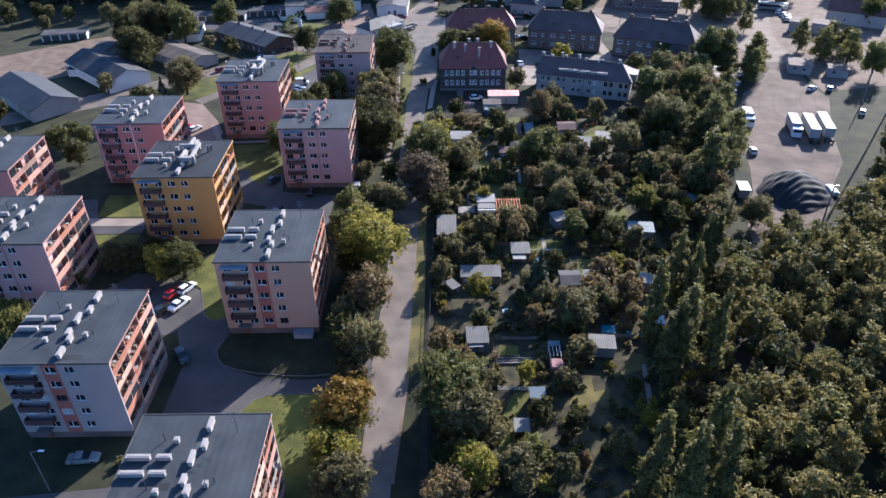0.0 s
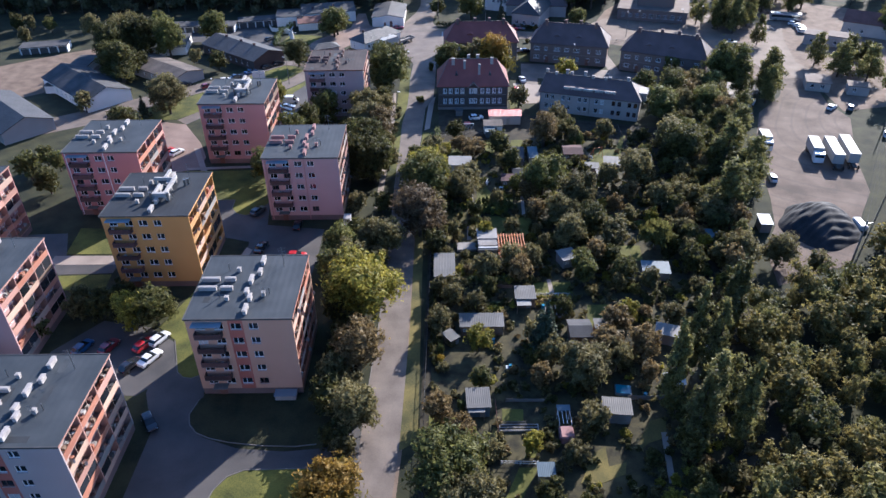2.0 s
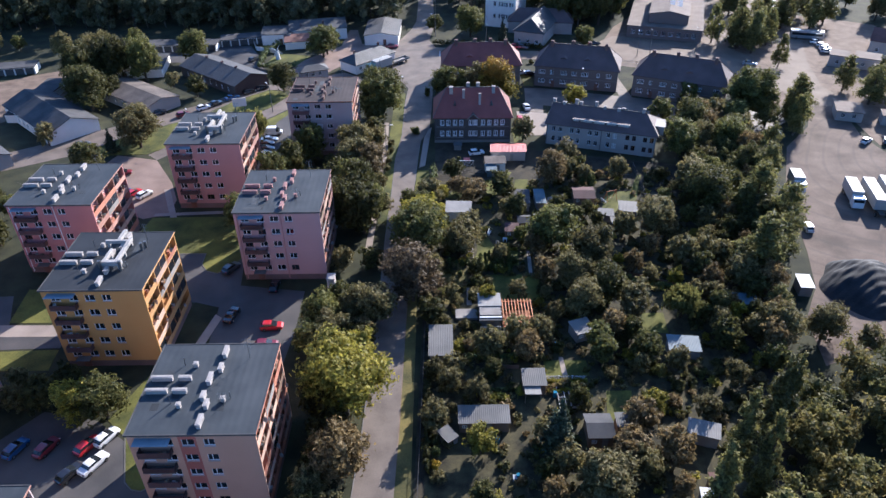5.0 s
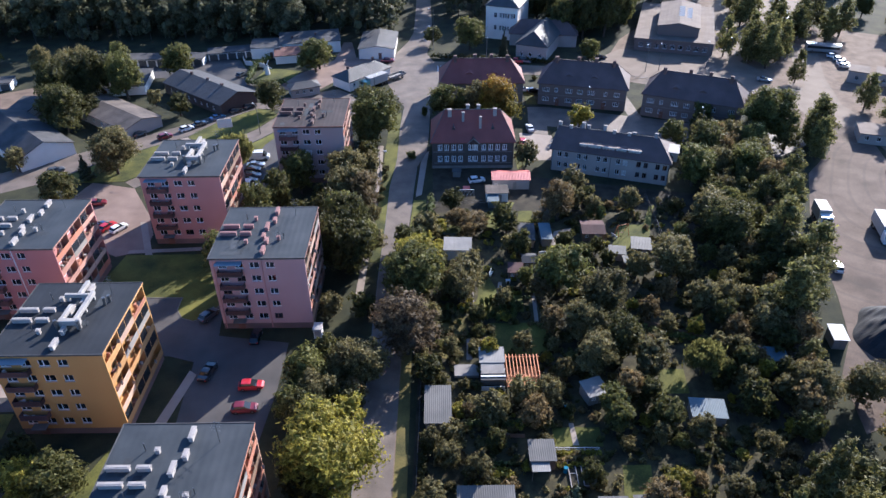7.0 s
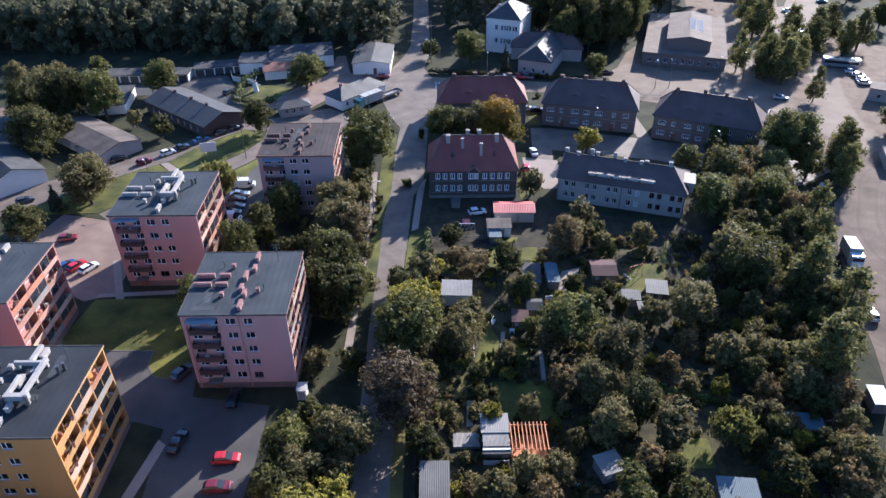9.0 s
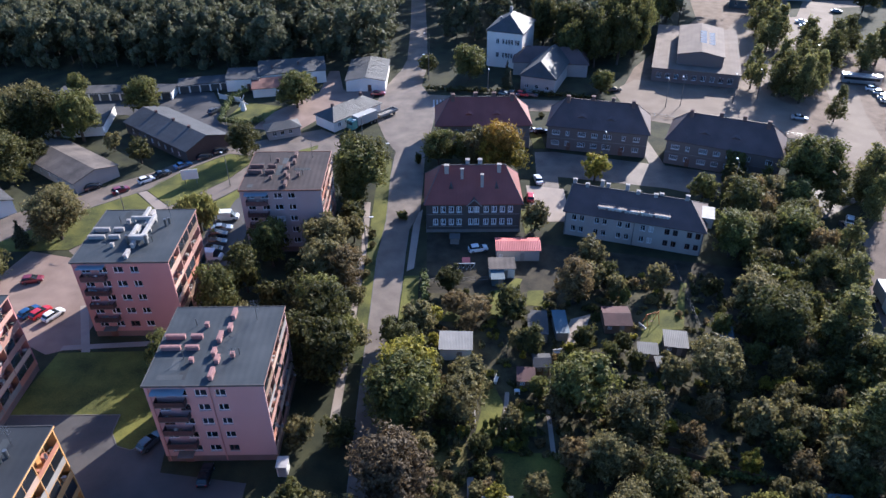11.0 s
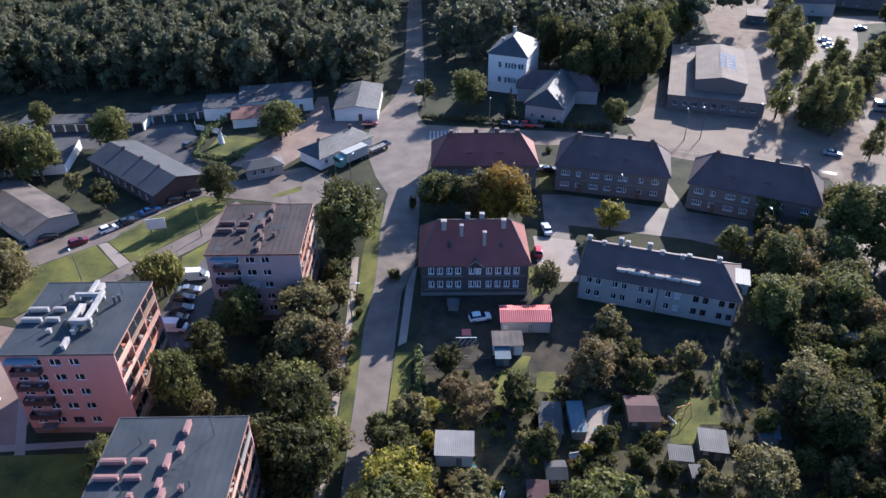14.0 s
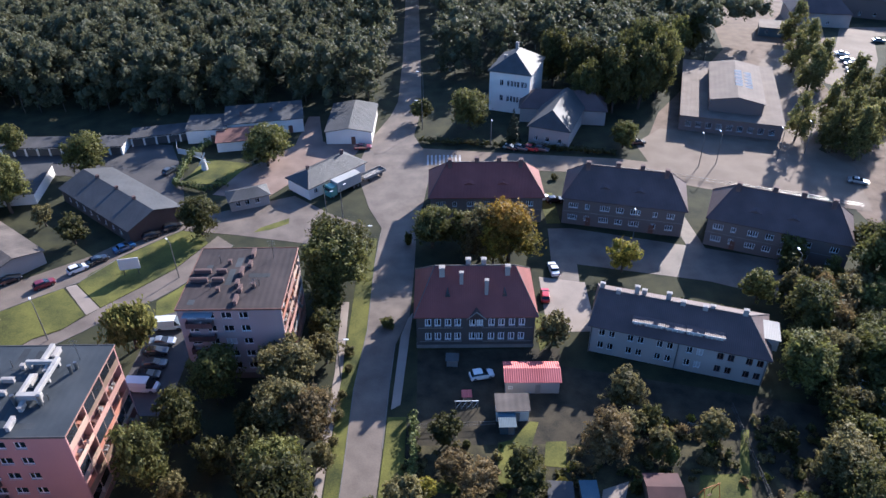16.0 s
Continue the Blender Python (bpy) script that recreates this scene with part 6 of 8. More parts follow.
fence([(-0.4, 60), (-0.4, 89), (0.2, 122), (0.3, 131)], 1.4, "grey wire and post fence along the street", "dark_trim", 2.6)
fence([(12.3, 91.4), (18.5, 91.3)], 0.7, "pale board fence between plots", "grey_boards", 2.2, slats=True)
fence([(10.6, 84.5), (10.6, 91.5)], 1.1, "thin wire garden fence", "rusty")
fence([(10.6, 86.9), (15.0, 86.8)], 0.7, "thin wire garden fence", "kerb")
fence([(10.7, 79.5), (16.0, 79.3)], 0.9, "white garden fence before the hut", "white_frame")
fence([(31.2, 91.5), (42, 91.3)], 1.0, "weathered grey board fence", "grey_boards", slats=True)
fence([(49.6, 172), (50.2, 190)], 1.3, "wire fence beside the lawn", "dark_trim")
fence([(19.6, 117.7), (26.3, 117.6)], 0.8, "low white garden fence", "white_frame")
hedge("hedge", "dark clipped hedge between plots", [(7.6, 122.3), (13, 122.3), (18.4, 122.2)], 1.3, 0.9, "thuja")
fence([(10.4, 120.4), (15.8, 120.1)], 0.9, "low board fence before the hedge", "boards", slats=True)
hedge("hedge", "uneven hedge along the street fence", [(0.9, 100), (0.8, 112), (1.0, 120.6)], 1.5, 1.0, "dark")
hedge("hedge", "uneven hedge along the street fence", [(0.9, 131.5), (0.9, 146), (1.3, 160)], 1.4, 0.9, "olive")
fence([(37, 146), (52, 139), (58, 137.5)], 1.2, "board fence among garden trees", "boards", slats=True)
fence([(42.5, 186.6), (48.4, 185.4)], 0.7, "thin rail fence on the shaded lawn", "metal")
fence([(0.9, 186.5), (14, 187)], 1.2, "garden fence of the tenement yard", "grey_boards")
fence([(-53, 275), (-60, 278), (-62, 283.6)], 1.6, "white wall beside the yard", "white_render", 2.4, slats=True)
fence([(-68, 284.5), (-61, 285.6)], 2.0, "white wall before the wood", "white_render", 2.4, slats=True)
fence([(82.6, 125.6), (106.6, 157.3), (128, 186), (140, 204)], 2.0, "wire fence of the truck yard", "stone", 3.0)
fence([(56, 265.4), (100, 248)], 1.0, "low railing along the street", "metal", 3.0)

hedge("hedge", "clipped green hedge at the street fence", [(1.6, 174), (1.7, 188)], 2.0, 1.3, "thuja")
hedge("hedge", "tall clipped hedge round the garden", [(-55.5, 261), (-56, 275), (-53, 282)], 2.2, 1.6, "thuja")
hedge("hedge", "clipped green hedge along the yard", [(-55, 261), (-48, 258), (-44, 261)], 1.8, 1.5, "thuja")
hedge("hedge", "dark clipped hedge round the white house", [(1.5, 283), (14, 281), (32, 278.5), (50, 274.5)], 1.5, 1.6, "dark")
hedge("hedge", "long clipped garden hedge", [(36, 144.4), (45, 141.4), (56, 138.6)], 1.2, 0.9, "thuja")
hedge("hedge", "low dark hedge in the allotments", [(9.8, 122.6), (20, 122.2)], 1.1, 0.9, "dark")
hedge("hedge", "dark hedge behind the long house", [(36, 219), (48, 215), (58, 212)], 1.3, 1.4, "dark")
hedge("hedge", "shrubby hedge before the pond", [(60, 207), (70, 203.5)], 2.2, 2.2, "green")
hedge("hedge", "round clipped hedge bushes", [(8, 95), (10.4, 95)], 1.5, 1.6, "lime")

for i in range(12):
    bush("thuja", 11.0 + (i % 6) * 0.9, 146.4 + (i // 6) * 4.0 + (i % 3) * 0.4, 0.5, 2.6, "conifer_shrub")
for i in range(5):
    bush("thuja", 16.6, 147 + i * 1.6, 0.55, 3.0, "conifer_shrub")
bush("gold", 2.2, 100.6, 0.85, 1.9, "conifer_shrub")
bush("thuja", 2.2, 102.7, 0.8, 2.2, "conifer_shrub")
bush("olive", 2.5, 98.4, 1.3, 1.7)
bush("thuja", 36.2, 180.3, 0.9, 4.2, "conifer_shrub")
bush("thuja", 38.0, 179.6, 1.2, 4.4, "conifer_shrub")
bush("thuja", 5.2, 89.8, 0.8, 2.6, "conifer_shrub")
for x, y in ((68.5, 216.5), (70, 216), (71.5, 215.4), (73, 214.8), (74.4, 214.2)):
    bush("thuja", x, y, 0.7, 2.6, "conifer_shrub")
for x, y in ((33.5, 262.5), (37, 261.6)):
    bush("dark", x, y, 1.1, 1.4)
bush("green", -3.4, 210, 1.5, 2.2, label="rounded shrub in the street island")
bush("green", -0.4, 236, 0.9, 3.4, label="slim green shrub by the kerb")
for x, y, r in ((-9.4, 203, 1.1), (-9.2, 199, 0.8), (-9.6, 193, 0.9), (-9.8, 189, 1.2), (-10, 184, 1.0)):
    bush("olive", x, y, r, 1.7)
bush("dark", -46, 76, 1.2, 1.4, label="round shrub beside the block")
bush("olive", -43.6, 66, 1.0, 1.3, label="round shrub on the block lawn")
tree("spruce", 19.6, 103.5, 2.6, 10.5)
tree("spruce", 25.4, 282, 1.9, 9.5)
tree("spruce", -80.5, 200, 1.8, 7.0)


# ---- vehicles ----
def loft(sections):
    """A body lofted through rings of equal length along x, closed at both ends."""
    bm = bmesh.new()
    rings = [[bm.verts.new(p) for p in s] for s in sections]
    n = len(rings[0])
    for a, b in zip(rings, rings[1:]):
        for i in range(n):
            bm.faces.new((a[i], a[(i + 1) % n], b[(i + 1) % n], b[i]))
    bm.faces.new(rings[0][::-1]), bm.faces.new(rings[-1])
    bmesh.ops.recalc_face_normals(bm, faces=bm.faces[:])
    return bm


def ring(x, w, z0, z1, tuck=0.12):
    return [(x, -w + tuck * 0.4, z0), (x, w - tuck * 0.4, z0), (x, w, z0 + (z1 - z0) * 0.45), (x, w - tuck, z1), (x, -w + tuck, z1), (x, -w, z0 + (z1 - z0) * 0.45)]


MESH = {}


def wheel_pair(ob, xs, half, r):
    for x in xs:
        for s in (-1, 1):
            at = pose(x, s * half, r)
            if ("tyre", r) not in MESH:
                w = part("wheel", tube(bmesh.new(), (0, -0.1, 0), (0, 0.1, 0), r, n=14), M["rubber"], ob, at=at)
                c = part("rim", tube(bmesh.new(), (0, -0.105, 0), (0, 0.105, 0), r * 0.6, n=10), M["metal"], w)
                MESH["tyre", r] = (w, c)
            else:
                a, b = MESH["tyre", r]
                share("rim", b, share("wheel", a, ob, at), Matrix.Identity(4))


def car(x, y, turn, colour, form="hatch", words=""):
    ob = root("car" if form != "van" else "van", words or f"parked {colour} {'van' if form == 'van' else 'car'} on the asphalt", "van" if form == "van" else "car", pose(x, y, 0.045, 0, 0, turn), "parked cars")
    L, h, w = {"hatch": (4.0, 1.45, 0.85), "saloon": (4.5, 1.42, 0.88), "van": (5.2, 2.1, 0.98)}[form]
    nose = 0.82 if form != "van" else 1.05
    key = ("car", form, colour)
    if key not in MESH:
        body = loft([ring(-L / 2, w * 0.86, 0.35, 0.78), ring(-L / 2 + 0.15, w * 0.97, 0.24, 0.92), ring(-L / 4, w, 0.22, 0.96), ring(L * 0.2, w, 0.22, 0.95),
                     ring(L / 2 - 0.35, w * 0.96, 0.24, nose), ring(L / 2 - 0.05, w * 0.84, 0.32, nose - 0.14), ring(L / 2, w * 0.74, 0.38, nose - 0.26)])
        back = {"hatch": -L / 2 + 0.2, "saloon": -L / 2 + 0.85, "van": -L / 2 + 0.06}[form]
        front = {"hatch": L * 0.24, "saloon": L * 0.22, "van": L * 0.36}[form]
        glass = loft([ring(back, w * 0.88, 0.9, 0.95, 0.05), ring(back + 0.4, w * 0.86, 0.9, h - 0.08, 0.16), ring(front - 0.95, w * 0.86, 0.9, h - 0.06, 0.16), ring(front, w * 0.86, 0.9, 0.94, 0.05)])
        roof = loft([ring(back + 0.36, w * 0.74, h - 0.1, h - 0.03, 0.1), ring(back + 0.6, w * 0.76, h - 0.1, h, 0.1), ring(front - 1.2, w * 0.76, h - 0.1, h, 0.1), ring(front - 0.9, w * 0.72, h - 0.12, h - 0.06, 0.1)])
        if form == "van":
            glass = loft([ring(front - 1.3, w * 0.9, 0.95, h - 0.15, 0.12), ring(front - 0.7, w * 0.9, 0.95, h - 0.12, 0.14), ring(front + 0.1, w * 0.88, 0.95, 1.02, 0.05)])
            roof = loft([ring(back, w * 0.96, 0.8, h - 0.08, 0.1), ring(back + 0.2, w * 0.98, 0.8, h, 0.12), ring(front - 0.95, w * 0.98, 0.8, h, 0.12), ring(front - 0.75, w * 0.9, 1.6, h - 0.05, 0.12)])
        MESH[key] = [part("body", body, CAR[colour], ob), part("glazing", glass, M["glass"], ob), part("roof_panel", roof, CAR[colour], ob)]
        lamp = []
        for s in (-1, 1):
            lamp.append(part("headlight", box(L / 2 - 0.2, s * w * 0.62 - 0.15, 0.52, L / 2 - 0.03, s * w * 0.62 + 0.15, 0.66), M["lamp_lens"], ob))
            lamp.append(part("tail_light", box(-L / 2 - 0.01, s * w * 0.7 - 0.1, 0.6, -L / 2 + 0.1, s * w * 0.7 + 0.1, 0.82), M["tail_lens"], ob))
        MESH[key] += lamp
    else:
        for o in MESH[key]:
            share(o.name.split(".")[0], o, ob, Matrix.Identity(4))
    wheel_pair(ob, (-L * 0.31, L * 0.31), w - 0.08, 0.31)


car(-48.4, 104.9, 62, "red"), car(-46.2, 106.4, 62, "white"), car(-46.2, 101.6, 62, "white", "saloon"), car(-48.9, 100.0, 62, "black")
car(-58.6, 104.5, 70, "blue"), car(-54.2, 104.6, 70, "maroon"), car(-41.6, 87.6, -55, "black"), car(-49.3, 66.6, 5, "silver", "saloon", "silver estate car in front of the pale block")
car(-34.4, 134.2, 80, "black", "saloon"), car(-26.6, 131.0, 4, "red", "hatch", "red hatchback parked in the court"), car(-26.6, 126.2, 4, "maroon", "hatch")
car(-28.3, 142.6, 90, "black"), car(-44.6, 135.5, 60, "silver"), car(-38.0, 148.6, 60, "grey")
car(-73.6, 188.6, 14, "maroon"), car(-69.6, 178.8, 60, "blue"), car(-67.5, 178.6, 60, "red"), car(-64.9, 177.9, 60, "white")
car(-41.6, 210.5, 4, "white", "van"), car(-41.6, 206.2, 4, "silver", "saloon"), car(-41.8, 203.8, 4, "black"), car(-41.2, 200.8, 4, "grey"), car(-41.4, 198.2, 2, "black"), car(-41.4, 195.6, -4, "white", "van")
car(-76.3, 224.6, 38, "black"), car(-69.2, 223.0, 40, "maroon"), car(-64.8, 227.8, 42, "white"), car(-62.1, 230.6, 42, "black", "saloon"), car(-58.3, 235.0, 40, "blue", "saloon"), car(-54.2, 239.4, 38, "black"), car(-50.9, 242.6, 34, "black")
car(-81.5, 221.5, 38, "grey", "saloon"), car(-90, 204.5, 35, "grey")
car(12.4, 197.3, 12, "white", "hatch", "white hatchback in the shaded yard")
car(28.0, 225.8, 95, "white", "saloon"), car(25.3, 217.6, 85, "red"), car(-13.2, 279.6, 4, "maroon", "saloon")
for i, c in enumerate(("black", "grey", "red", "grey")):
    car(24.5 + i * 2.6, 278.4 - i * 0.3, -25, c)
car(57.4, 280.6, 5, "black", "saloon"), car(29, 253, 10, "white"), car(32, 252, 10, "black"), car(81, 222, -22, "white"), car(78, 214.6, -24, "white", "van")
for x, y, c in ((141.6, 345.4, "white"), (140.6, 339.8, "silver"), (139.6, 335.2, "grey"), (138.3, 331.0, "white"), (137.0, 327.4, "silver"), (135.2, 322.0, "white"), (134.2, 318.6, "silver"), (160.6, 358.0, "grey")):
    car(x, y, -12, c, "saloon")
for x, y, c in ((134.4, 279.0, "white"), (135.0, 275.8, "silver"), (134.6, 272.4, "white"), (133.8, 269.4, "silver")):
    car(x, y, -20, c)
car(104.0, 259.0, -20, "silver", "saloon"), car(88.8, 199.4, 80, "silver"), car(90.2, 204.0, 80, "grey"), car(92.4, 206.4, 60, "white")
car(113.2, 201.6, 40, "white"), car(118.4, 201.4, 60, "silver"), car(119.6, 184.0, 60, "white"), car(80.6, 161.0, 80, "white"), car(-59, 268, 60, "grey")


def truck(x, y, turn, cab, words, box_len=6.0, trailer=0.0, cab_only=True):
    ob = root("truck", words, "truck", pose(x, y, 0.045, 0, 0, turn), "parked trucks")
    part("cargo_box", bevel(box(-box_len, -1.25, 1.0, 0, 1.25, 3.5), 0.05), M["box_body"], ob, "white box body")
    part("chassis", box(-box_len, -0.5, 0.6, 2.0, 0.5, 1.0), M["dark_trim"], ob)
    if cab_only:
        c = part("cab", loft([[(0.15, -1.2, 0.6), (0.15, 1.2, 0.6), (0.15, 1.2, 2.8), (0.15, -1.2, 2.8)], [(1.6, -1.2, 0.6), (1.6, 1.2, 0.6), (1.6, 1.2, 2.75), (1.6, -1.2, 2.75)],
                              [(2.1, -1.15, 0.5), (2.1, 1.15, 0.5), (2.0, 1.15, 1.6), (2.0, -1.15, 1.6)]]), CAR[cab], ob)
        part("windscreen", box(1.75, -1.05, 1.7, 1.95, 1.05, 2.4), M["glass"], c)
    wheel_pair(ob, (-box_len + 1.0, -box_len + 2.2, 1.2), 1.05, 0.48)
    if trailer:
        t = part("trailer", box(-box_len - 1.2 - trailer, -1.2, 0.9, -box_len - 1.2, 1.2, 1.05), M["grey_boards"], ob)
        bm = bmesh.new()
        e, s = -box_len - 1.2, -box_len - 1.2 - trailer
        for c in ((s, -1.2, e, -1.1), (s, 1.1, e, 1.2), (s, -1.1, s + 0.1, 1.1), (e - 0.1, -1.1, e, 1.1)):
            add_box(bm, c[0], c[1], 1.05, c[2], c[3], 1.5)
        part("trailer_side", bm, M["pale_sheet"], t)
        wheel_pair(ob, (s + 1.5, e - 1.5), 1.0, 0.42)


truck(95.0, 170.3, -102, "white", "white box truck parked in the gravel yard", 7.0)
truck(98.4, 166.6, -101, "white", "white trailer parked in the gravel yard", 10.5, cab_only=False)
truck(102.3, 167.0, -102, "white", "white trailer with bright roof in the gravel yard", 11.0, cab_only=False)
truck(85.0, 177.0, -98, "white", "white box truck at the trees", 4.6)
truck(-17.8, 256.3, 225, "green", "green cab truck with white box and trailer beside the station", 7.0, 6.5)


def bus(x, y, turn):
    ob = root("bus", "pale bus parked among trees", "bus", pose(x, y, 0.04, 0, 0, turn))
    part("body", bevel(box(-5.5, -1.25, 0.4, 5.5, 1.25, 3.0), 0.12), CAR["silver"], ob)
    for s in (-1.27, 1.24):
        part("window_band", box(-5.0, s, 1.5, 5.0, s + 0.03, 2.4), M["glass"], ob)
    wheel_pair(ob, (-3.4, 3.6), 1.15, 0.48)


bus(133.2, 284.4, -17)


# ---- street things ----
def lamp(x, y, turn, h=8.0):
    key = ("lamp", h)
    if key in MESH:
        m = copy_thing(MESH[key], pose(x, y, 0, 0, 0, turn))
        return
    ob = root("street_lamp", "slim grey street lamp with flat head", "street lamp", pose(x, y, 0, 0, 0, turn), "street lamps")
    bm = tube(bmesh.new(), (0, 0, -0.05), (0, 0, h), 0.12, 0.07, 8)
    tube(bm, (0, 0, h - 0.05), (1.3, 0, h + 0.25), 0.05, 0.04)
    part("pole", bm, M["kerb"], ob)
    part("lamp_head", bevel(box(1.1, -0.16, h + 0.2, 1.9, 0.16, h + 0.34), 0.05), M["white_frame"], ob)
    MESH[key] = ob


for x, y, a in ((-61.8, 207.6, 130), (-44.4, 225.2, 130), (-14.8, 245.2, 60), (-17.8, 243.0, 20), (-10.3, 197.5, 0), (-8.9, 230, 0), (19.5, 279.5, -90), (74, 269, 90),
                (69.5, 268, 90), (-52, 61.5, 0), (45, 233.5, 90), (71.5, 219, 90), (89.6, 270.5, 90), (1.9, 291, 180), (1.9, 312, 180), (98, 274, 90)):
    lamp(x, y, a)


def billboard():
    ob = root("billboard", "blank white billboard on two legs on the lawn", "billboard", pose(-53.8, 226.3, 0, 0, 0, 12))
    part("panel", box(-1.9, -0.06, 1.4, 1.9, 0.06, 3.9), M["white_render"], ob)
    for x in (-1.3, 1.3):
        part("leg", box(x - 0.08, 0.08, 0, x + 0.08, 0.22, 3.4), M["metal"], ob)


billboard()


def cabinet(x, y):
    ob = root("utility_cabinet", "white utility cabinet at the block corner", "cabinet", pose(x, y, 0))
    part("body", bevel(box(-0.7, -0.9, 0, 0.7, 0.9, 2.0), 0.04), M["white_render"], ob)
    part("lid", box(-0.8, -1.0, 2.0, 0.8, 1.0, 2.12), M["trim"], ob)
    part("door", box(-0.5, -0.93, 0.1, 0.5, -0.9, 1.8), M["trim"], ob)


cabinet(-17.6, 143.4)


def pylon(x, y, words):
    ob = root("dead_tree", words, "tree", pose(x, y, 0))
    bm = tube(bmesh.new(), (0, 0, -0.1), (0.2, 0, 10), 0.2, 0.05, 7)
    rng = random.Random(4)
    for i in range(12):
        z, a = 3 + i * 0.55, rng.random() * 6.28
        tube(bm, (0.1, 0, z), (math.cos(a) * 2.2, math.sin(a) * 2.2, z + 1.8), 0.06, 0.02, 5)
    part("trunk", bm, M["kerb"], ob)


pylon(-83.0, 167.0, "bare pale birch beside the red block")


def power_line():
    """Lattice mast and cables over the yard fence."""
    ob = root("power_mast", "slim concrete power mast beside the yard fence", "power mast", pose(82.9, 126.9, 0))
    part("mast", tube(bmesh.new(), (0, 0, -0.1), (0, 0, 10), 0.2, 0.12, 8), M["kerb"], ob)
    part("cross_arm", box(-1.0, -0.06, 9.4, 1.0, 0.06, 9.55), M["metal"], ob)
    bm = bmesh.new()
    for s in (-0.9, 0, 0.9):
        last = None
        for i in range(13):
            k = i / 12
            p = (s + 40 * k, 64 * k, 9.6 - 1.6 * 4 * k * (1 - k))
            if last:
                tube(bm, last, p, 0.025, n=4)
            last = p
    part("cable", bm, M["rubber"], ob)
    part("mast", tube(bmesh.new(), (40, 64, -0.1), (40, 64, 10), 0.2, 0.12, 8), M["kerb"], ob)


power_line()


def slag_heap():
    """A black heap with furrowed flanks."""
    bm = bmesh.new()
    n, k = 110, 44
    rows = []
    for j in range(k + 1):
        t = j / k
        r = []
        for i in range(n):
            a = 2 * math.pi * i / n
            lob = 1 + 0.10 * math.sin(2 * a + 0.6) + 0.05 * math.sin(5 * a)
            x, y = math.cos(a) * 8.3 * lob * (1 - t), math.sin(a) * 9.0 * lob * (1 - t)
            z = 4.6 * (1 - (1 - t) ** 1.5) + 0.12 * math.sin(y * 4.2 + 1.4 * math.sin(x * 0.45)) * min(1, 5 * t) * (1 - t * 0.6) + 0.45 * noise.noise((x * 0.35, y * 0.6, 1)) * min(1, 4 * t)
            r.append(bm.verts.new((x + t * 1.0, y + t * 1.0, max(z, -0.02))))
        rows.append(r)
    for a, b in zip(rows, rows[1:]):
        for i in range(n):
            bm.faces.new((a[i], a[(i + 1) % n], b[(i + 1) % n], b[i]))
    ob = part("slag_mound", bm, M["slag"], at=pose(82.8, 140.6, 0, 0, 0, 20))
    tagged(ob, "black furrowed heap of slag in the gravel yard", "heap")


slag_heap()
tagged(part("white_tarpaulin", bevel(box(90.2, 138.4, 0, 92.0, 142.4, 1.2), 0.2, 2), M["film"]), "white tarpaulin over goods at the heap", "tarpaulin")
pool = root("garden_pool", "small framed pale blue garden pool behind a shed", "pool", pose(29.4, 92.4, 0, 0, 0, -8))
part("wall", bevel(box(0, 0, 0, 2.6, 2.2, 0.55), 0.12, 2), M["blue_sheet"], pool)
part("water", box(0.2, 0.2, 0.5, 2.4, 2.0, 0.565), M["water"], pool)
tagged(part("swimming_pool", box(70.5, 207.6, 0, 77, 211, 0.5), M["water"]), "shallow blue pool beside the brick house", "pool")
tagged(part("trampoline", tube(bmesh.new(), (37.2, 186.2, 0.0), (37.2, 186.2, 0.62), 1.6, n=24), M["rubber"]), "round dark trampoline on the shaded lawn", "trampoline")


def windmill():
    ob = root("garden_windmill", "small white ornamental windmill on a lawn", "windmill", pose(-51.0, 269.5, 0))
    part("tower", tube(bmesh.new(), (0, 0, 0), (0, 0, 3.0), 0.9, 0.5, 8), M["white_render"], ob)
    part("cap", tube(bmesh.new(), (0, 0, 3.0), (0, 0, 3.7), 0.6, 0.05, 8), M["dark_felt"], ob)
    for i in range(4):
        part("sail", box(-0.12, -0.75, 0.2, 0.12, -0.7, 2.0), M["white_frame"], ob, at=pose(0, 0, 3.1, 0, 90 * i + 30, 0))


windmill()
for x, y, w in ((17.2, 159.8, 1.2), (16.0, 157.4, 0.9), (22.0, 171.4, 1.2), (18.2, 176.4, 1.0), (39.6, 166, 0.9)):
    tb = root("garden_table", "white plastic garden table on grass", "table", pose(x, y, 0.03))
    part("tabletop", bevel(box(0, 0, 0.62, w, 0.7, 0.7), 0.03), M["film"], tb)
    for i in (0.1, w - 0.1):
        part("leg", box(i - 0.05, 0.05, 0, i + 0.05, 0.65, 0.62), M["film"], tb)
for pts in ([(13.2, 148), (13.9, 148), (15.3, 158), (14.6, 158)], [(20.2, 146), (20.9, 146), (21.4, 158), (20.7, 158)], [(22.6, 118.6), (23.5, 118.6), (23.3, 122.8), (22.6, 122.8)],
            [(33.5, 76), (34.4, 76), (35.6, 85), (34.7, 85)], [(7.8, 136.8), (8.8, 136.8), (8.9, 142), (8.0, 142)]):
    sheet("garden_path", "narrow concrete slab garden path", pts, 0, 0.075, M["concrete"], "path")



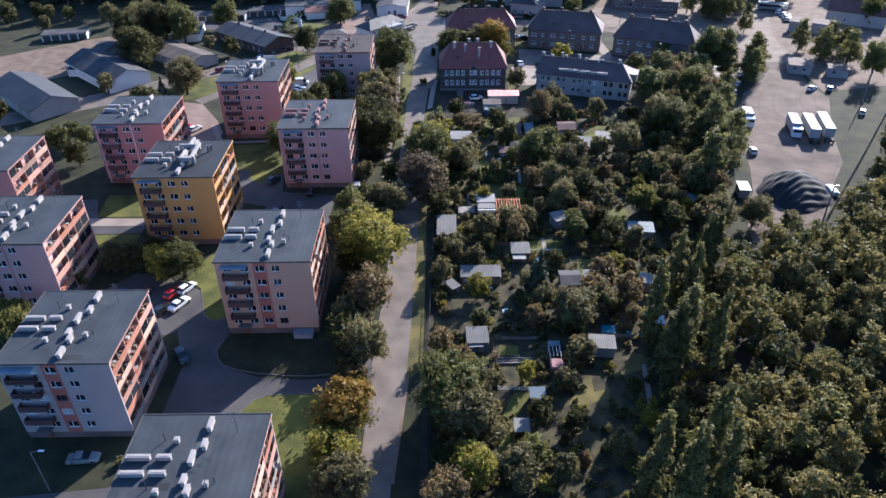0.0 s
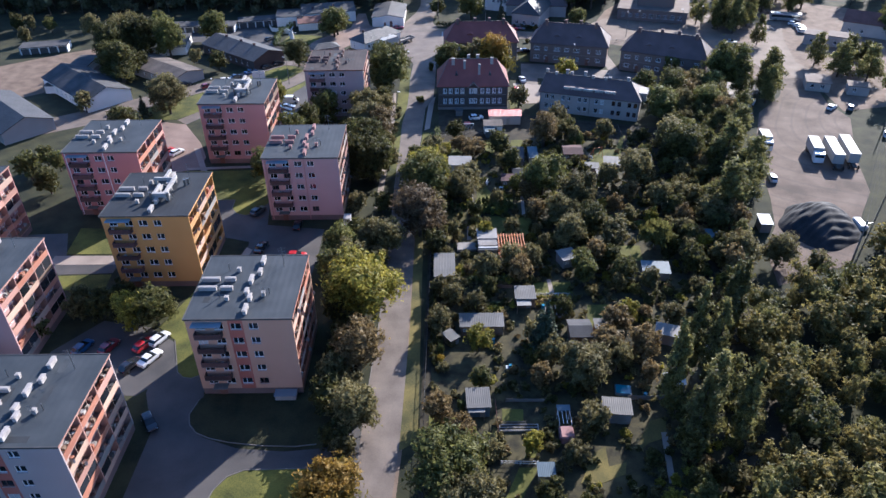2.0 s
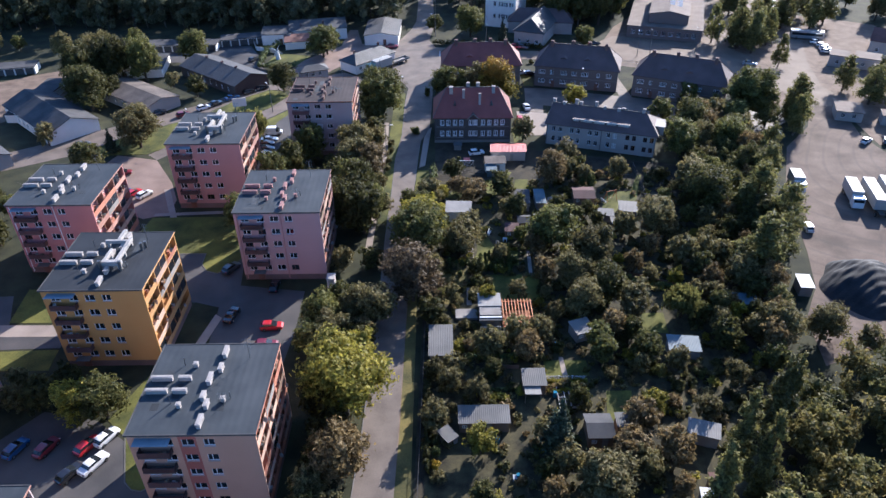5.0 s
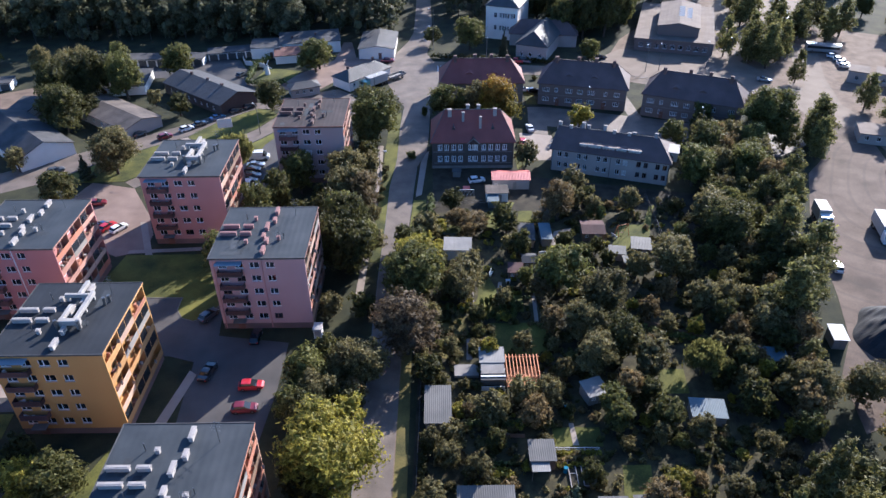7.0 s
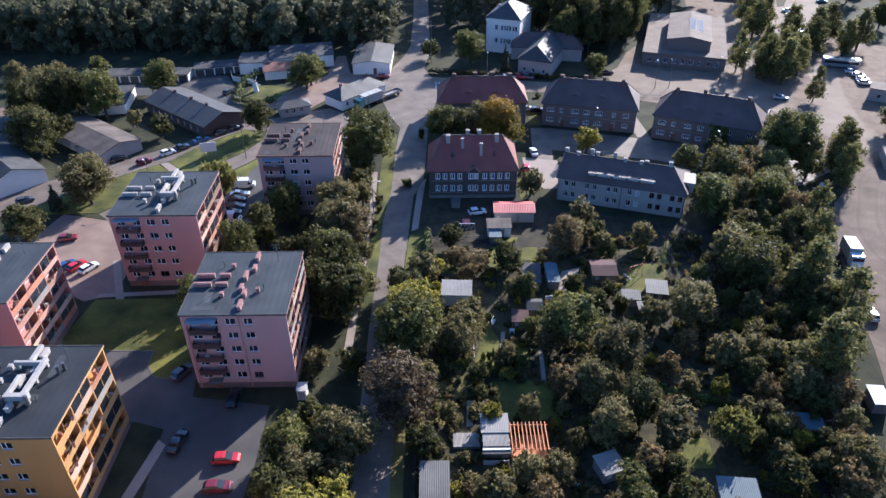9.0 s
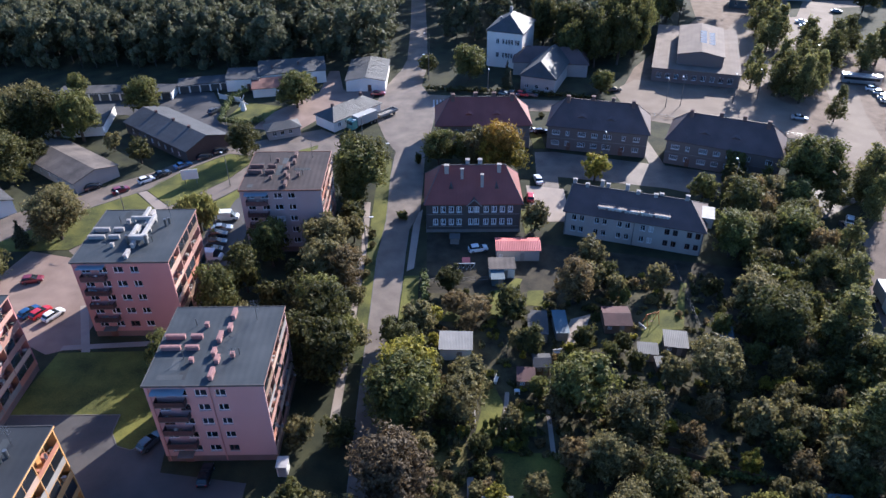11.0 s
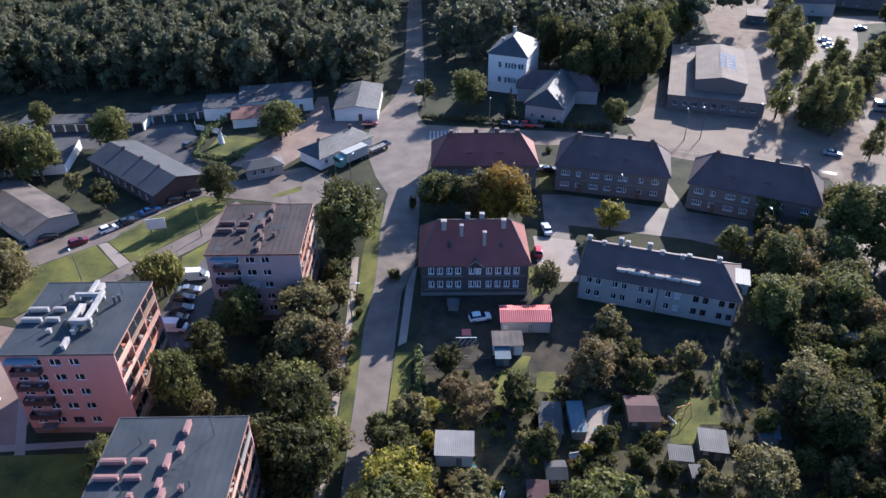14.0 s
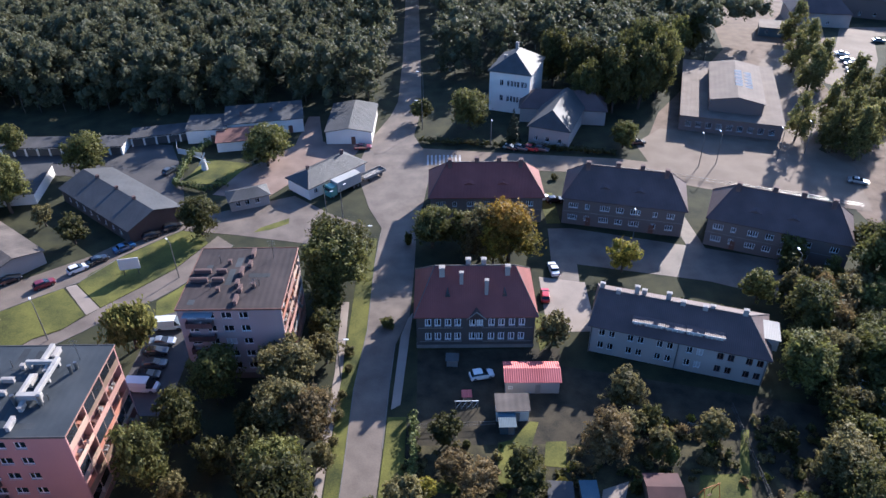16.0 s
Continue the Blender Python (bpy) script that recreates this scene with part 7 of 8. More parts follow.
def swing(x, y):
    ob = root("garden_swing", "orange wooden swing frame on the lawn", "swing", pose(x, y, 0.05, 0, 0, 20))
    for s in (0, 2.4):
        for d in (-0.8, 0.8):
            part("leg", tube(bmesh.new(), (s, d, 0), (s, 0, 2.3), 0.06), M["orange_boards"], ob)
    part("beam", tube(bmesh.new(), (-0.2, 0, 2.3), (2.6, 0, 2.3), 0.06), M["orange_boards"], ob)
    for s in (0.9, 1.5):
        part("rope", tube(bmesh.new(), (s, 0, 0.5), (s, 0, 2.3), 0.02, n=4), M["rubber"], ob)
    part("swing_seat", box(0.85, -0.12, 0.45, 1.55, 0.12, 0.5), M["boards"], ob)


swing(40.5, 173.7)


def raised_bed(x, y, w, d):
    ob = root("raised_bed", "wooden framed raised garden bed", "garden bed", pose(x, y, 0.02))
    for c in ((0, 0, w, 0.1), (0, d - 0.1, w, d), (0, 0.1, 0.1, d - 0.1), (w - 0.1, 0.1, w, d - 0.1), (0.1, d / 2 - 0.05, w - 0.1, d / 2 + 0.05)):
        part("board", box(c[0], c[1], 0, c[2], c[3], 0.35), M["chimney_white"], ob)
    part("soil", box(0.1, 0.1, 0, w - 0.1, d / 2 - 0.05, 0.28), M["soil"], ob)
    part("soil", box(0.1, d / 2 + 0.05, 0, w - 0.1, d - 0.1, 0.28), M["soil"], ob)


for kind, x0, x1, y in (("lime", 20.2, 26.4, 117.0), ("olive", 20.0, 26.4, 116.0), ("lime", 20.0, 26.2, 115.0), ("thuja", 8.7, 13.0, 115.2), ("lime", 8.6, 12.8, 114.2),
                                       ("brown", 16.2, 18.6, 155.6), ("lime", 15.8, 18.4, 154.2), ("thuja", 18.9, 19.6, 152.6)):
    hedge("vegetable_hedge", "low leafy hedge of garden greens on soil", [(x0, y), (x1, y + 0.1)], 0.55, 0.5, kind)
tb = root("garden_table", "pale blue garden table in a shaded plot", "table", pose(12.8, 98.0, 0.03))
part("tabletop", bevel(box(0, 0, 0.62, 1.1, 0.8, 0.7), 0.03), M["canopy"], tb)
for i in (0.1, 1.0):
    part("leg", box(i - 0.05, 0.1, 0, i + 0.05, 0.7, 0.62), M["canopy"], tb)
raised_bed(8.7, 151.4, 1.0, 4.2)
raised_bed(10.9, 85.4, 5.8, 1.2)
raised_bed(21.2, 111.2, 1.1, 4.6)
raised_bed(23.0, 111.4, 1.1, 4.4)


def trellis(x, y, n, words):
    ob = root("white_trellis", words, "trellis", pose(x, y, 0))
    for i in range(n + 1):
        part("post", box(i * 0.85 - 0.05, -0.05, 0, i * 0.85 + 0.05, 0.05, 1.8), M["grey_boards"], ob)
        if i < n:
            part("brace", tube(bmesh.new(), (i * 0.85, 0, 0.2), (i * 0.85 + 0.85, 0, 1.7), 0.03), M["white_frame"], ob)
    part("rail", box(-0.1, -0.04, 1.8, n * 0.85 + 0.1, 0.04, 1.9), M["white_frame"], ob)


trellis(8.0, 190.4, 4, "white braced wooden trellis in the yard")
shed(51.3, 168.5, 2.4, 2.4, 2.1, "blue_sheet", "grey_boards", turn=-12, words="small shed with blue tarpaulin roof")
sheet("yard_plot", "grey paved yard between garden sheds", [(25.6, 169.2), (28.6, 169.1), (31.5, 176.8), (27.7, 175.5)], 0, 0.06, M["concrete"], "yard")


def bench(x, y, turn):
    ob = root("garden_bench", "white garden bench on grass", "bench", pose(x, y, 0.02, 0, 0, turn))
    part("seat", box(0, 0, 0.4, 1.5, 0.45, 0.47), M["film"], ob)
    part("backrest", box(0, 0.42, 0.47, 1.5, 0.5, 0.95), M["film"], ob)
    for x0 in (0.05, 1.35):
        part("leg", box(x0, 0.05, 0, x0 + 0.1, 0.4, 0.4), M["film"], ob)


bench(13.4, 159.7, 70)
bench(40.4, 172.4, 120)
bench(23.4, 166.2, 10)


def barrel(x, y):
    ob = root("water_barrel", "blue plastic water barrel in a plot", "barrel", pose(x, y, 0.02))
    part("body", tube(bmesh.new(), (0, 0, 0), (0, 0, 0.95), 0.32, 0.3, 12), M["water"], ob)


for x, y in ((13.6, 98.6), (11.2, 105.0), (20.8, 114.0), (34.0, 92.0), (9.8, 164.6), (28.0, 171.0), (22.6, 125.4)):
    barrel(x, y)

# ---- trees ----
tree("amber", -12.1, 70.8, 5.0, 10.6)
tree("lime", -13.0, 64.1, 3.5, 7.8)
tree("olive", -10.7, 59.3, 4.0, 8.5)
tree("olive", -10.6, 86.8, 3.9, 8.4)
tree("brown", -11.0, 98.6, 4.6, 10.0)
tree("lime", -11.4, 110.9, 6.5, 13.7)
tree("dark", -17.6, 131.6, 3.0, 6.4)
tree("olive", -11.6, 132.4, 3.6, 7.4)
tree("olive", -15.0, 126.0, 3.4, 7.6)
tree("green", -19.0, 124.6, 2.8, 6.2)
tree("lime", -10.6, 121.6, 3.2, 7.2)
tree("green", -14.8, 119.6, 3.0, 6.6)
tree("brown", -10.2, 127.0, 2.4, 5.8)
tree("olive", -9.0, 131.0, 4.0, 8.8)
tree("green", 3.0, 74.3, 5.3, 11.4)
tree("olive", 6.1, 68.5, 4.5, 9.9)
tree("lime", 6.1, 61.8, 3.5, 7.7)
tree("olive", 11.9, 61.2, 3.3, 7.3)
tree("brown", 2.4, 57.5, 3.4, 7.5)
tree("olive", 24.6, 85.0, 2.6, 6.0)
tree("olive", 21.1, 79.4, 2.0, 4.5)
tree("green", 8.6, 94.9, 1.8, 4.1)
tree("green", -47.9, 110.9, 3.9, 8.3)
tree("lime", -51.6, 110.4, 3.3, 7.4)
tree("olive", -63.8, 117.2, 1.8, 4.1)
tree("willow", -71.4, 93.0, 4.1, 7.9)
tree("green", -96.2, 165.5, 3.2, 7.1)
tree("green", -90.8, 169.4, 2.4, 5.6)
tree("olive", -76.8, 210.5, 4.2, 9.2)
tree("willow", 45.7, 132.7, 3.3, 6.6)
tree("olive", 25.0, 96.0, 4.2, 7.2)
tree("lime", 8.8, 103.2, 2.3, 4.8)
tree("brown", 32.4, 107.4, 3.0, 5.6)
tree("brown", 29.6, 101.2, 3.2, 6.4)
tree("brown", 35.6, 101.5, 2.9, 6.4)
tree("olive", 42.5, 108.7, 2.2, 5.0)
tree("lime", 34.6, 109.7, 2.2, 5.2)
tree("dark", -14.4, 170.0, 4.6, 12.5)
tree("dark", -17.4, 164.8, 4.2, 11.0)
tree("green", -12.0, 166.0, 3.4, 9.6)
tree("lime", -0.5, 157.5, 5.1, 10.9)
tree("rust", -2.0, 138.4, 5.3, 11.3)
tree("olive", 0.5, 171.5, 3.2, 7.1)
tree("dark", -3.6, 169.5, 2.5, 5.9)
tree("olive", 6.9, 152.5, 3.4, 7.5)
tree("olive", -15.8, 148.4, 2.3, 5.4)
tree("dark", -10.4, 148.3, 2.3, 5.4)
tree("brown", 10.7, 176.0, 2.8, 4.4)
tree("dark", 17.4, 174.7, 2.6, 6.0)
tree("olive", 36.5, 131.6, 2.5, 5.8)
tree("dark", 33.4, 137.9, 3.4, 7.4)
tree("olive", 67.9, 126.5, 3.4, 7.4)
tree("olive", 60.1, 126.3, 3.6, 7.9)
tree("olive", 73.9, 123.5, 2.4, 5.6)
tree("green", -13.1, 220.0, 6.3, 13.4)
tree("green", -28.2, 192.7, 3.9, 11)
tree("dark", -31.4, 184.5, 3.6, 11)
tree("green", -34.3, 177.5, 3.9, 11)
tree("olive", -17.5, 194.1, 4.7, 10.3)
tree("brown", -13.4, 184.9, 4.3, 9.3)
tree("green", -16.3, 175.6, 4.4, 10.5)
tree("dark", -12.9, 161.4, 4.6, 12.4)
tree("dark", -0.9, 165.4, 3.4, 7.4)
tree("green", -1.2, 152.4, 5.8, 12.4)
tree("green", -39.0, 162.6, 3.4, 8.6)
tree("willow", -45.7, 205.2, 4.6, 9.1)
tree("dark", -43.8, 240.2, 4.1, 9.0)
tree("olive", 14.2, 230.0, 4.2, 11.5)
tree("amber", 19.6, 229.4, 5.6, 13.6)
tree("lime", 16.4, 228.0, 3.2, 10.0)
tree("green", 4.6, 234.4, 4.2, 9.3)
tree("green", 11.7, 233.6, 4.2, 9.2)
tree("lime", 41.2, 225.3, 3.2, 7.1)
tree("brown", 29.0, 180.3, 4.1, 9.0)
tree("olive", 33.8, 190.3, 3.2, 7.1)
tree("brown", 7.5, 178.2, 2.8, 4.2)
tree("dark", -12.8, 223.8, 6.5, 13.8)
tree("olive", -17.1, 186.4, 4.6, 10.1)
tree("dark", -18.8, 176.7, 4.3, 9.4)
tree("green", -34.9, 273.6, 4.6, 9.9)
tree("green", -77.9, 267.7, 5.1, 10.8)
tree("dark", -69.2, 237.3, 3.1, 6.8)
tree("olive", -78.4, 244.3, 2.2, 5.2)
tree("green", 14.4, 290.5, 5.3, 11.3)
tree("green", 1.5, 296.2, 3.1, 6.8)
tree("green", 53.2, 278.7, 3.4, 7.6)
tree("green", 62.3, 194.1, 4.7, 10.3)
tree("dark", 69.2, 207.4, 4.4, 9.6)
tree("dark", 89.1, 226.4, 4.5, 9.8)
tree("green", 77.1, 201.6, 3.6, 8.0)
tree("olive", 24.8, 204.7, 3.1, 6.9)
tree("green", 63.3, 215.2, 3.3, 7.4)
tree("dark", -97.0, 247.0, 5.9, 16.4)
tree("green", -88.6, 250.0, 5.4, 14.4)
tree("dark", -103.4, 241.0, 5.6, 15.4)
tree("olive", -106.3, 252.7, 4.3, 13.9)
tree("olive", -99.2, 253.4, 4.3, 13.9)
tree("olive", -102.8, 257.3, 4.3, 13.9)
tree("dark", -96.8, 228.1, 6.2, 13.2)
tree("olive", -74.4, 203.3, 5.3, 11.2)
tree("dark", -80.9, 187.5, 4.3, 9.4)
tree("green", -35.8, 270.8, 5.1, 10.8)
tree("olive", -10.2, 167.6, 3.2, 7.1)
tree("olive", 32.8, 148.1, 4.3, 9.5)
tree("olive", 37.3, 134.4, 3.1, 6.8)
tree("olive", 28.2, 133.9, 3.4, 7.5)
tree("olive", 50.4, 149.0, 3.0, 6.7)
tree("lime", 47.2, 142.4, 1.7, 3.9)
tree("birch", 63.4, 144.1, 5.2, 14.4)
tree("olive", 58.6, 141.0, 3.2, 7.6)
tree("dark", 60.6, 168.3, 5.4, 11.6)
tree("green", 75.2, 195.7, 4.5, 9.8)
tree("birch", 71.1, 167.0, 4.8, 13.1)
tree("olive", 47.6, 158.6, 4.3, 9.3)
tree("green", 25.6, 154.5, 5.0, 10.6)
tree("olive", 8.9, 156.5, 3.0, 6.6)
tree("olive", 28.2, 142.3, 3.4, 7.5)
tree("green", 88.5, 219.0, 6.7, 14.2)
tree("green", 74.3, 227.2, 3.1, 7.0)
tree("olive", 17.5, 138.8, 1.9, 4.4)
tree("olive", 59.2, 175.5, 4.3, 9.3)
tree("olive", 1.9, 107.9, 2.4, 5.6)
tree("olive", 11.0, 123.1, 2.8, 6.2)
tree("dark", 16.9, 177.2, 2.6, 6.0)
tree("olive", 19.8, 126.8, 2.3, 5.5)
tree("olive", 9.0, 158.4, 3.1, 6.8)
tree("poplar", 39.3, 83.1, 2.6, 17.5)
tree("poplar", 43.6, 80.9, 1.8, 17.5)
tree("poplar", 49.1, 103.2, 1.8, 17.5)
tree("poplar", 42.0, 97.1, 1.8, 17.5)
tree("poplar", 44.2, 93.8, 1.8, 17.5)
tree("poplar", 36.7, 89.2, 1.8, 17.5)
tree("poplar", 50.8, 104.6, 1.8, 17.5)
tree("poplar", 37.1, 79.5, 2.2, 17.5)
tree("poplar", 28.9, 58.3, 2.0, 17.5)
tree("poplar", 37.8, 62.6, 2.0, 17.5)
tree("poplar", 33.0, 56.3, 1.9, 17.5)
tree("poplar", 36.9, 55.8, 1.8, 17.5)

# a row of slim conifers and shrubs round the cabin
for i in range(13):
    bush("thuja", 2.6 + i * 1.15 + 0.2 * math.sin(i * 5.0), 148.9 + 0.3 * math.sin(i * 3.0), 0.5 + 0.08 * math.sin(i * 2.0), 2.1 + 0.5 * math.sin(i * 4.0), "conifer_shrub")
for x, y, k, r, h in ((7.3, 130.6, "olive", 1.3, 1.9), (9.2, 130.2, "dark", 1.1, 1.7), (3.6, 132.2, "olive", 1.2, 2.0), (2.2, 135.4, "dark", 1.0, 1.6), (5.2, 119.6, "olive", 2.2, 3.8), (3.0, 117.4, "olive", 1.5, 2.4),
                      (11.0, 126.0, "brown", 1.6, 2.8), (13.4, 125.0, "dark", 1.2, 2.0), (8.2, 126.6, "olive", 1.3, 2.2), (6.6, 124.4, "lime", 0.9, 1.2), (15.6, 126.8, "olive", 1.4, 2.4), (17.6, 124.6, "dark", 1.3, 2.2),
                      (13.0, 138.2, "dark", 0.9, 1.4), (22.4, 139, "olive", 1.5, 2.6), (10.6, 144.6, "dark", 0.8, 1.6), (6.8, 145.4, "thuja", 0.6, 2.0), (5.4, 142.0, "brown", 0.9, 1.3)):
    bush(k, x, y, r, h)

# airy birches round the square, the depot and the truck yard
for x, y, r, h in ((98.6, 281.4, 3.4, 14), (104.6, 274.6, 4.0, 14), (108.4, 270.0, 4.2, 15), (111.6, 275.4, 4.0, 14), (107.2, 279.6, 3.8, 13), (113.4, 284.0, 4.0, 14), (110.6, 290.0, 3.6, 13), (116.4, 278.0, 3.6, 13),
                   (121.6, 296.6, 4.0, 14), (115.4, 313.0, 4.4, 15), (121.0, 318.6, 4.0, 15), (124.6, 336.0, 4.6, 15), (130.0, 358.0, 4.6, 15), (118.0, 330.0, 4.2, 14), (126.0, 308.0, 4.6, 14), (133.0, 304.0, 4.6, 14), (140.0, 310.0, 4.6, 14),
                   (128.6, 296.0, 4.4, 13), (138.4, 294.0, 4.4, 13), (146.0, 300.0, 4.8, 14), (112.4, 257.0, 2.6, 11), (126.0, 226.0, 4.2, 12), (131.0, 232.0, 4.4, 12), (123.4, 236.4, 3.4, 11), (133.0, 222.0, 4.2, 12),
                   (99.0, 213.6, 4.4, 14), (96.2, 206.4, 3.6, 12), (101.6, 219.4, 3.4, 12), (91.0, 212.0, 3.4, 11), (81.6, 188.4, 3.8, 12), (77.4, 178.0, 4.0, 12), (73.6, 158.0, 4.4, 13), (69.6, 150.0, 3.6, 11)):
    tree("birch", x, y, r, h, "birches round the yard")

# tall trees round the hall and the white house
for x, y, r, h in ((47, 300, 4.6, 15), (55, 300.5, 5.0, 18), (63, 303, 5.2, 20), (59, 311, 5.6, 21), (70, 310.5, 4.8, 19), (66, 318, 5.4, 21), (76, 327, 4.6, 17), (72.5, 319, 4.6, 18),
                   (48, 311, 5.4, 19), (83, 340, 4.6, 16), (41, 320, 5.2, 18), (91, 347, 4.8, 15)):
    tree("dark" if h > 17 else "green", x, y, r, h, "trees round the hall")

# ---- thickets ----
OPEN = [(1.2, 94, 11.5, 103.6), (1, 121, 5.2, 129), (5.5, 106, 13.4, 111), (15, 111, 20, 118), (23.5, 103, 31.5, 109), (38, 92, 43.5, 108), (6, 86, 10, 93), (26, 86, 33, 96), (19, 82, 22.5, 90),
        (26, 126, 31, 131), (38, 122, 46.5, 135), (4, 165, 10, 171), (14, 187, 25, 199), (13.6, 176.5, 16, 183), (16, 182, 20, 187), (20.4, 179, 24, 184), (19.6, 169, 26.4, 175.4), (26, 169.5, 31, 176), (33, 171.6, 37.4, 176.4), (38.4, 169, 47, 177.4), (46.5, 177, 51, 186), (37, 164.8, 45.6, 170), (4.6, 175, 9, 180),
        (16.4, 158.4, 22.4, 164.6), (9.4, 150, 13.6, 160), (9.6, 129.8, 20, 135.4), (12.5, 138, 21, 146), (5.4, 132, 9.8, 136), (19.5, 117.5, 27.5, 122.5), (10.8, 74, 15, 79), (11, 86, 18, 92), (19, 82, 22.5, 89), (24, 76, 28, 82), (31, 81, 36, 88), (28, 108, 33.5, 115)]


def free(x, y, r):
    return not any(a - r < x < c + r and b - r < y < d + r for a, b, c, d in OPEN)


rng = random.Random(11)
taken = [(o.location.x, o.location.y, 2.0) for o in scene.objects if o.get("category") == "tree"]


def clear(x, y, r):
    return all((x - a) ** 2 + (y - b) ** 2 > (r + c) ** 2 * 0.42 for a, b, c in taken)


# allotments: fruit trees and shrubs between the plots
made = 0
for _ in range(6000):
    if made >= 340:
        break
    x, y = rng.uniform(0.8, 64), rng.uniform(46, 186)
    if x > 40 + (y - 60) * 0.26 or (y > 184 and x < 30) or (y < 108 and 33 < x and not x < 42):
        continue
    r = rng.choice((0.7, 0.9, 1.1, 1.3, 1.6, 2.0, 2.4))
    if not free(x, y, r * 0.5) or not clear(x, y, r):
        continue
    taken.append((x, y, r))
    made += 1
    kind = rng.choice(("olive", "olive", "dark", "green", "brown", "dark", "lime" if r < 2 else "olive"))
    if r > 1.5:
        tree(kind, x, y, r, r * 2.2 + 0.8, "garden trees")
    else:
        bush(kind, x, y, r * 1.1, r * rng.uniform(1.3, 2.0))



def weeds():
    """Beds, weeds and low shrubs that cover the plots."""
    g = np.random.default_rng(21)
    for name, key, n in (("undergrowth", "olive", 520), ("undergrowth", "brown", 260), ("undergrowth", "dark", 480), ("undergrowth", "lime", 130)):
        V, F = [], []
        k = 0
        while k < n:
            x, y = g.uniform(0.6, 62), g.uniform(44, 188)
            r = g.uniform(0.25, 1.0)
            if x > 42 + (y - 60) * 0.26 or not free(x, y, -0.6) or (y > 184 and x < 34):
                continue
            if not all(o.get("category") != "shed" or (x - o.location.x - 1.8) ** 2 + (y - o.location.y - 1.8) ** 2 > 7 for o in SHEDS):
                continue
            k += 1
            blobs = [(x + g.normal() * r * 0.5, y + g.normal() * r * 0.5, r * 0.45, r * 0.7, r * 0.7, r * 0.75) for _ in range(2)]
            v, f = shape(blobs, 110, 0.19, g)
            b = len(V)
            V += v
            F += [[i + b for i in q] for q in f]
        me = bpy.data.meshes.new(name)
        me.from_pydata(V, [], F)
        me.materials.append(LEAF[key])
        tagged(new(name, me), "low overgrown beds and weeds between the plots", "undergrowth", kind="stuff")


SHEDS = [o for o in scene.objects if o.get("category") == "shed"]
weeds()

# deep belt of taller trees between the allotments and the truck yard
made = 0
for _ in range(4000):
    if made >= 110:
        break
    y = rng.uniform(118, 232)
    x = rng.uniform(46, 66) + (y - 120) * 0.24
    if x > 59 + (y - 118) * 0.27 or (y > 190 and x < 62) or y > 222:
        continue
    r = rng.uniform(2.0, 3.8)
    if not free(x, y, r * 0.6) or not clear(x, y, r):
        continue
    taken.append((x, y, r))
    made += 1
    tree(rng.choice(("dark", "olive", "birch", "green", "olive", "brown")), x, y, r, r * 2.1 + 1.2, "belt trees")

# young wood on the south-east side
made = 0
grove = []
for _ in range(30000):
    if made >= 520:
        break
    x, y = rng.uniform(38, 150), rng.uniform(40, 205)
    if x < 40 + max(0, y - 70) * 0.33 or y > 122 + max(0, x - 84) * 1.3 or (y > 118 and 60 < x < 84):
        continue
    r = rng.choice((1.6, 2.0, 2.5, 2.9, 3.3))
    if not clear(x, y, r):
        continue
    taken.append((x, y, r))
    made += 1
    grove.append((x, y, r * 1.25, r * 1.9 + rng.uniform(2.0, 4.5)))



def thicket(name, label, items, key, seed):
    """Many young trees joined into one leafy mass."""
    g = np.random.default_rng(seed)
    V, F = [], []
    forms = [crown_for("young", 900 + seed + k, 0) for k in range(7)]
    for x, y, r, h in items:
        r0, h0, (v, f) = forms[g.integers(7)]
        a = g.random() * 6.28
        p = np.array(v) * (r / r0, r / r0, h / h0)
        p = np.stack([p[:, 0] * math.cos(a) - p[:, 1] * math.sin(a) + x, p[:, 0] * math.sin(a) + p[:, 1] * math.cos(a) + y, p[:, 2]], 1)
        b = len(V)
        V += p.tolist()
        F += [[i + b for i in q] for q in f]
    me = bpy.data.meshes.new(name)
    me.from_pydata(V, [], F)
    me.materials.append(LEAF[key])
    tagged(new(name, me), label, "wood", kind="stuff")


thicket("young_wood", "dense young olive-green wood of slender trees", [g for i, g in enumerate(grove) if i % 8 not in (1, 3, 6)], "wood", 1)
thicket("young_wood", "dark green young trees within the wood", [g for i, g in enumerate(grove) if i % 8 in (1, 6)], "dark", 3)
thicket("young_wood", "yellowing young trees within the wood", [g for i, g in enumerate(grove) if i % 8 == 3], "poplar", 2)

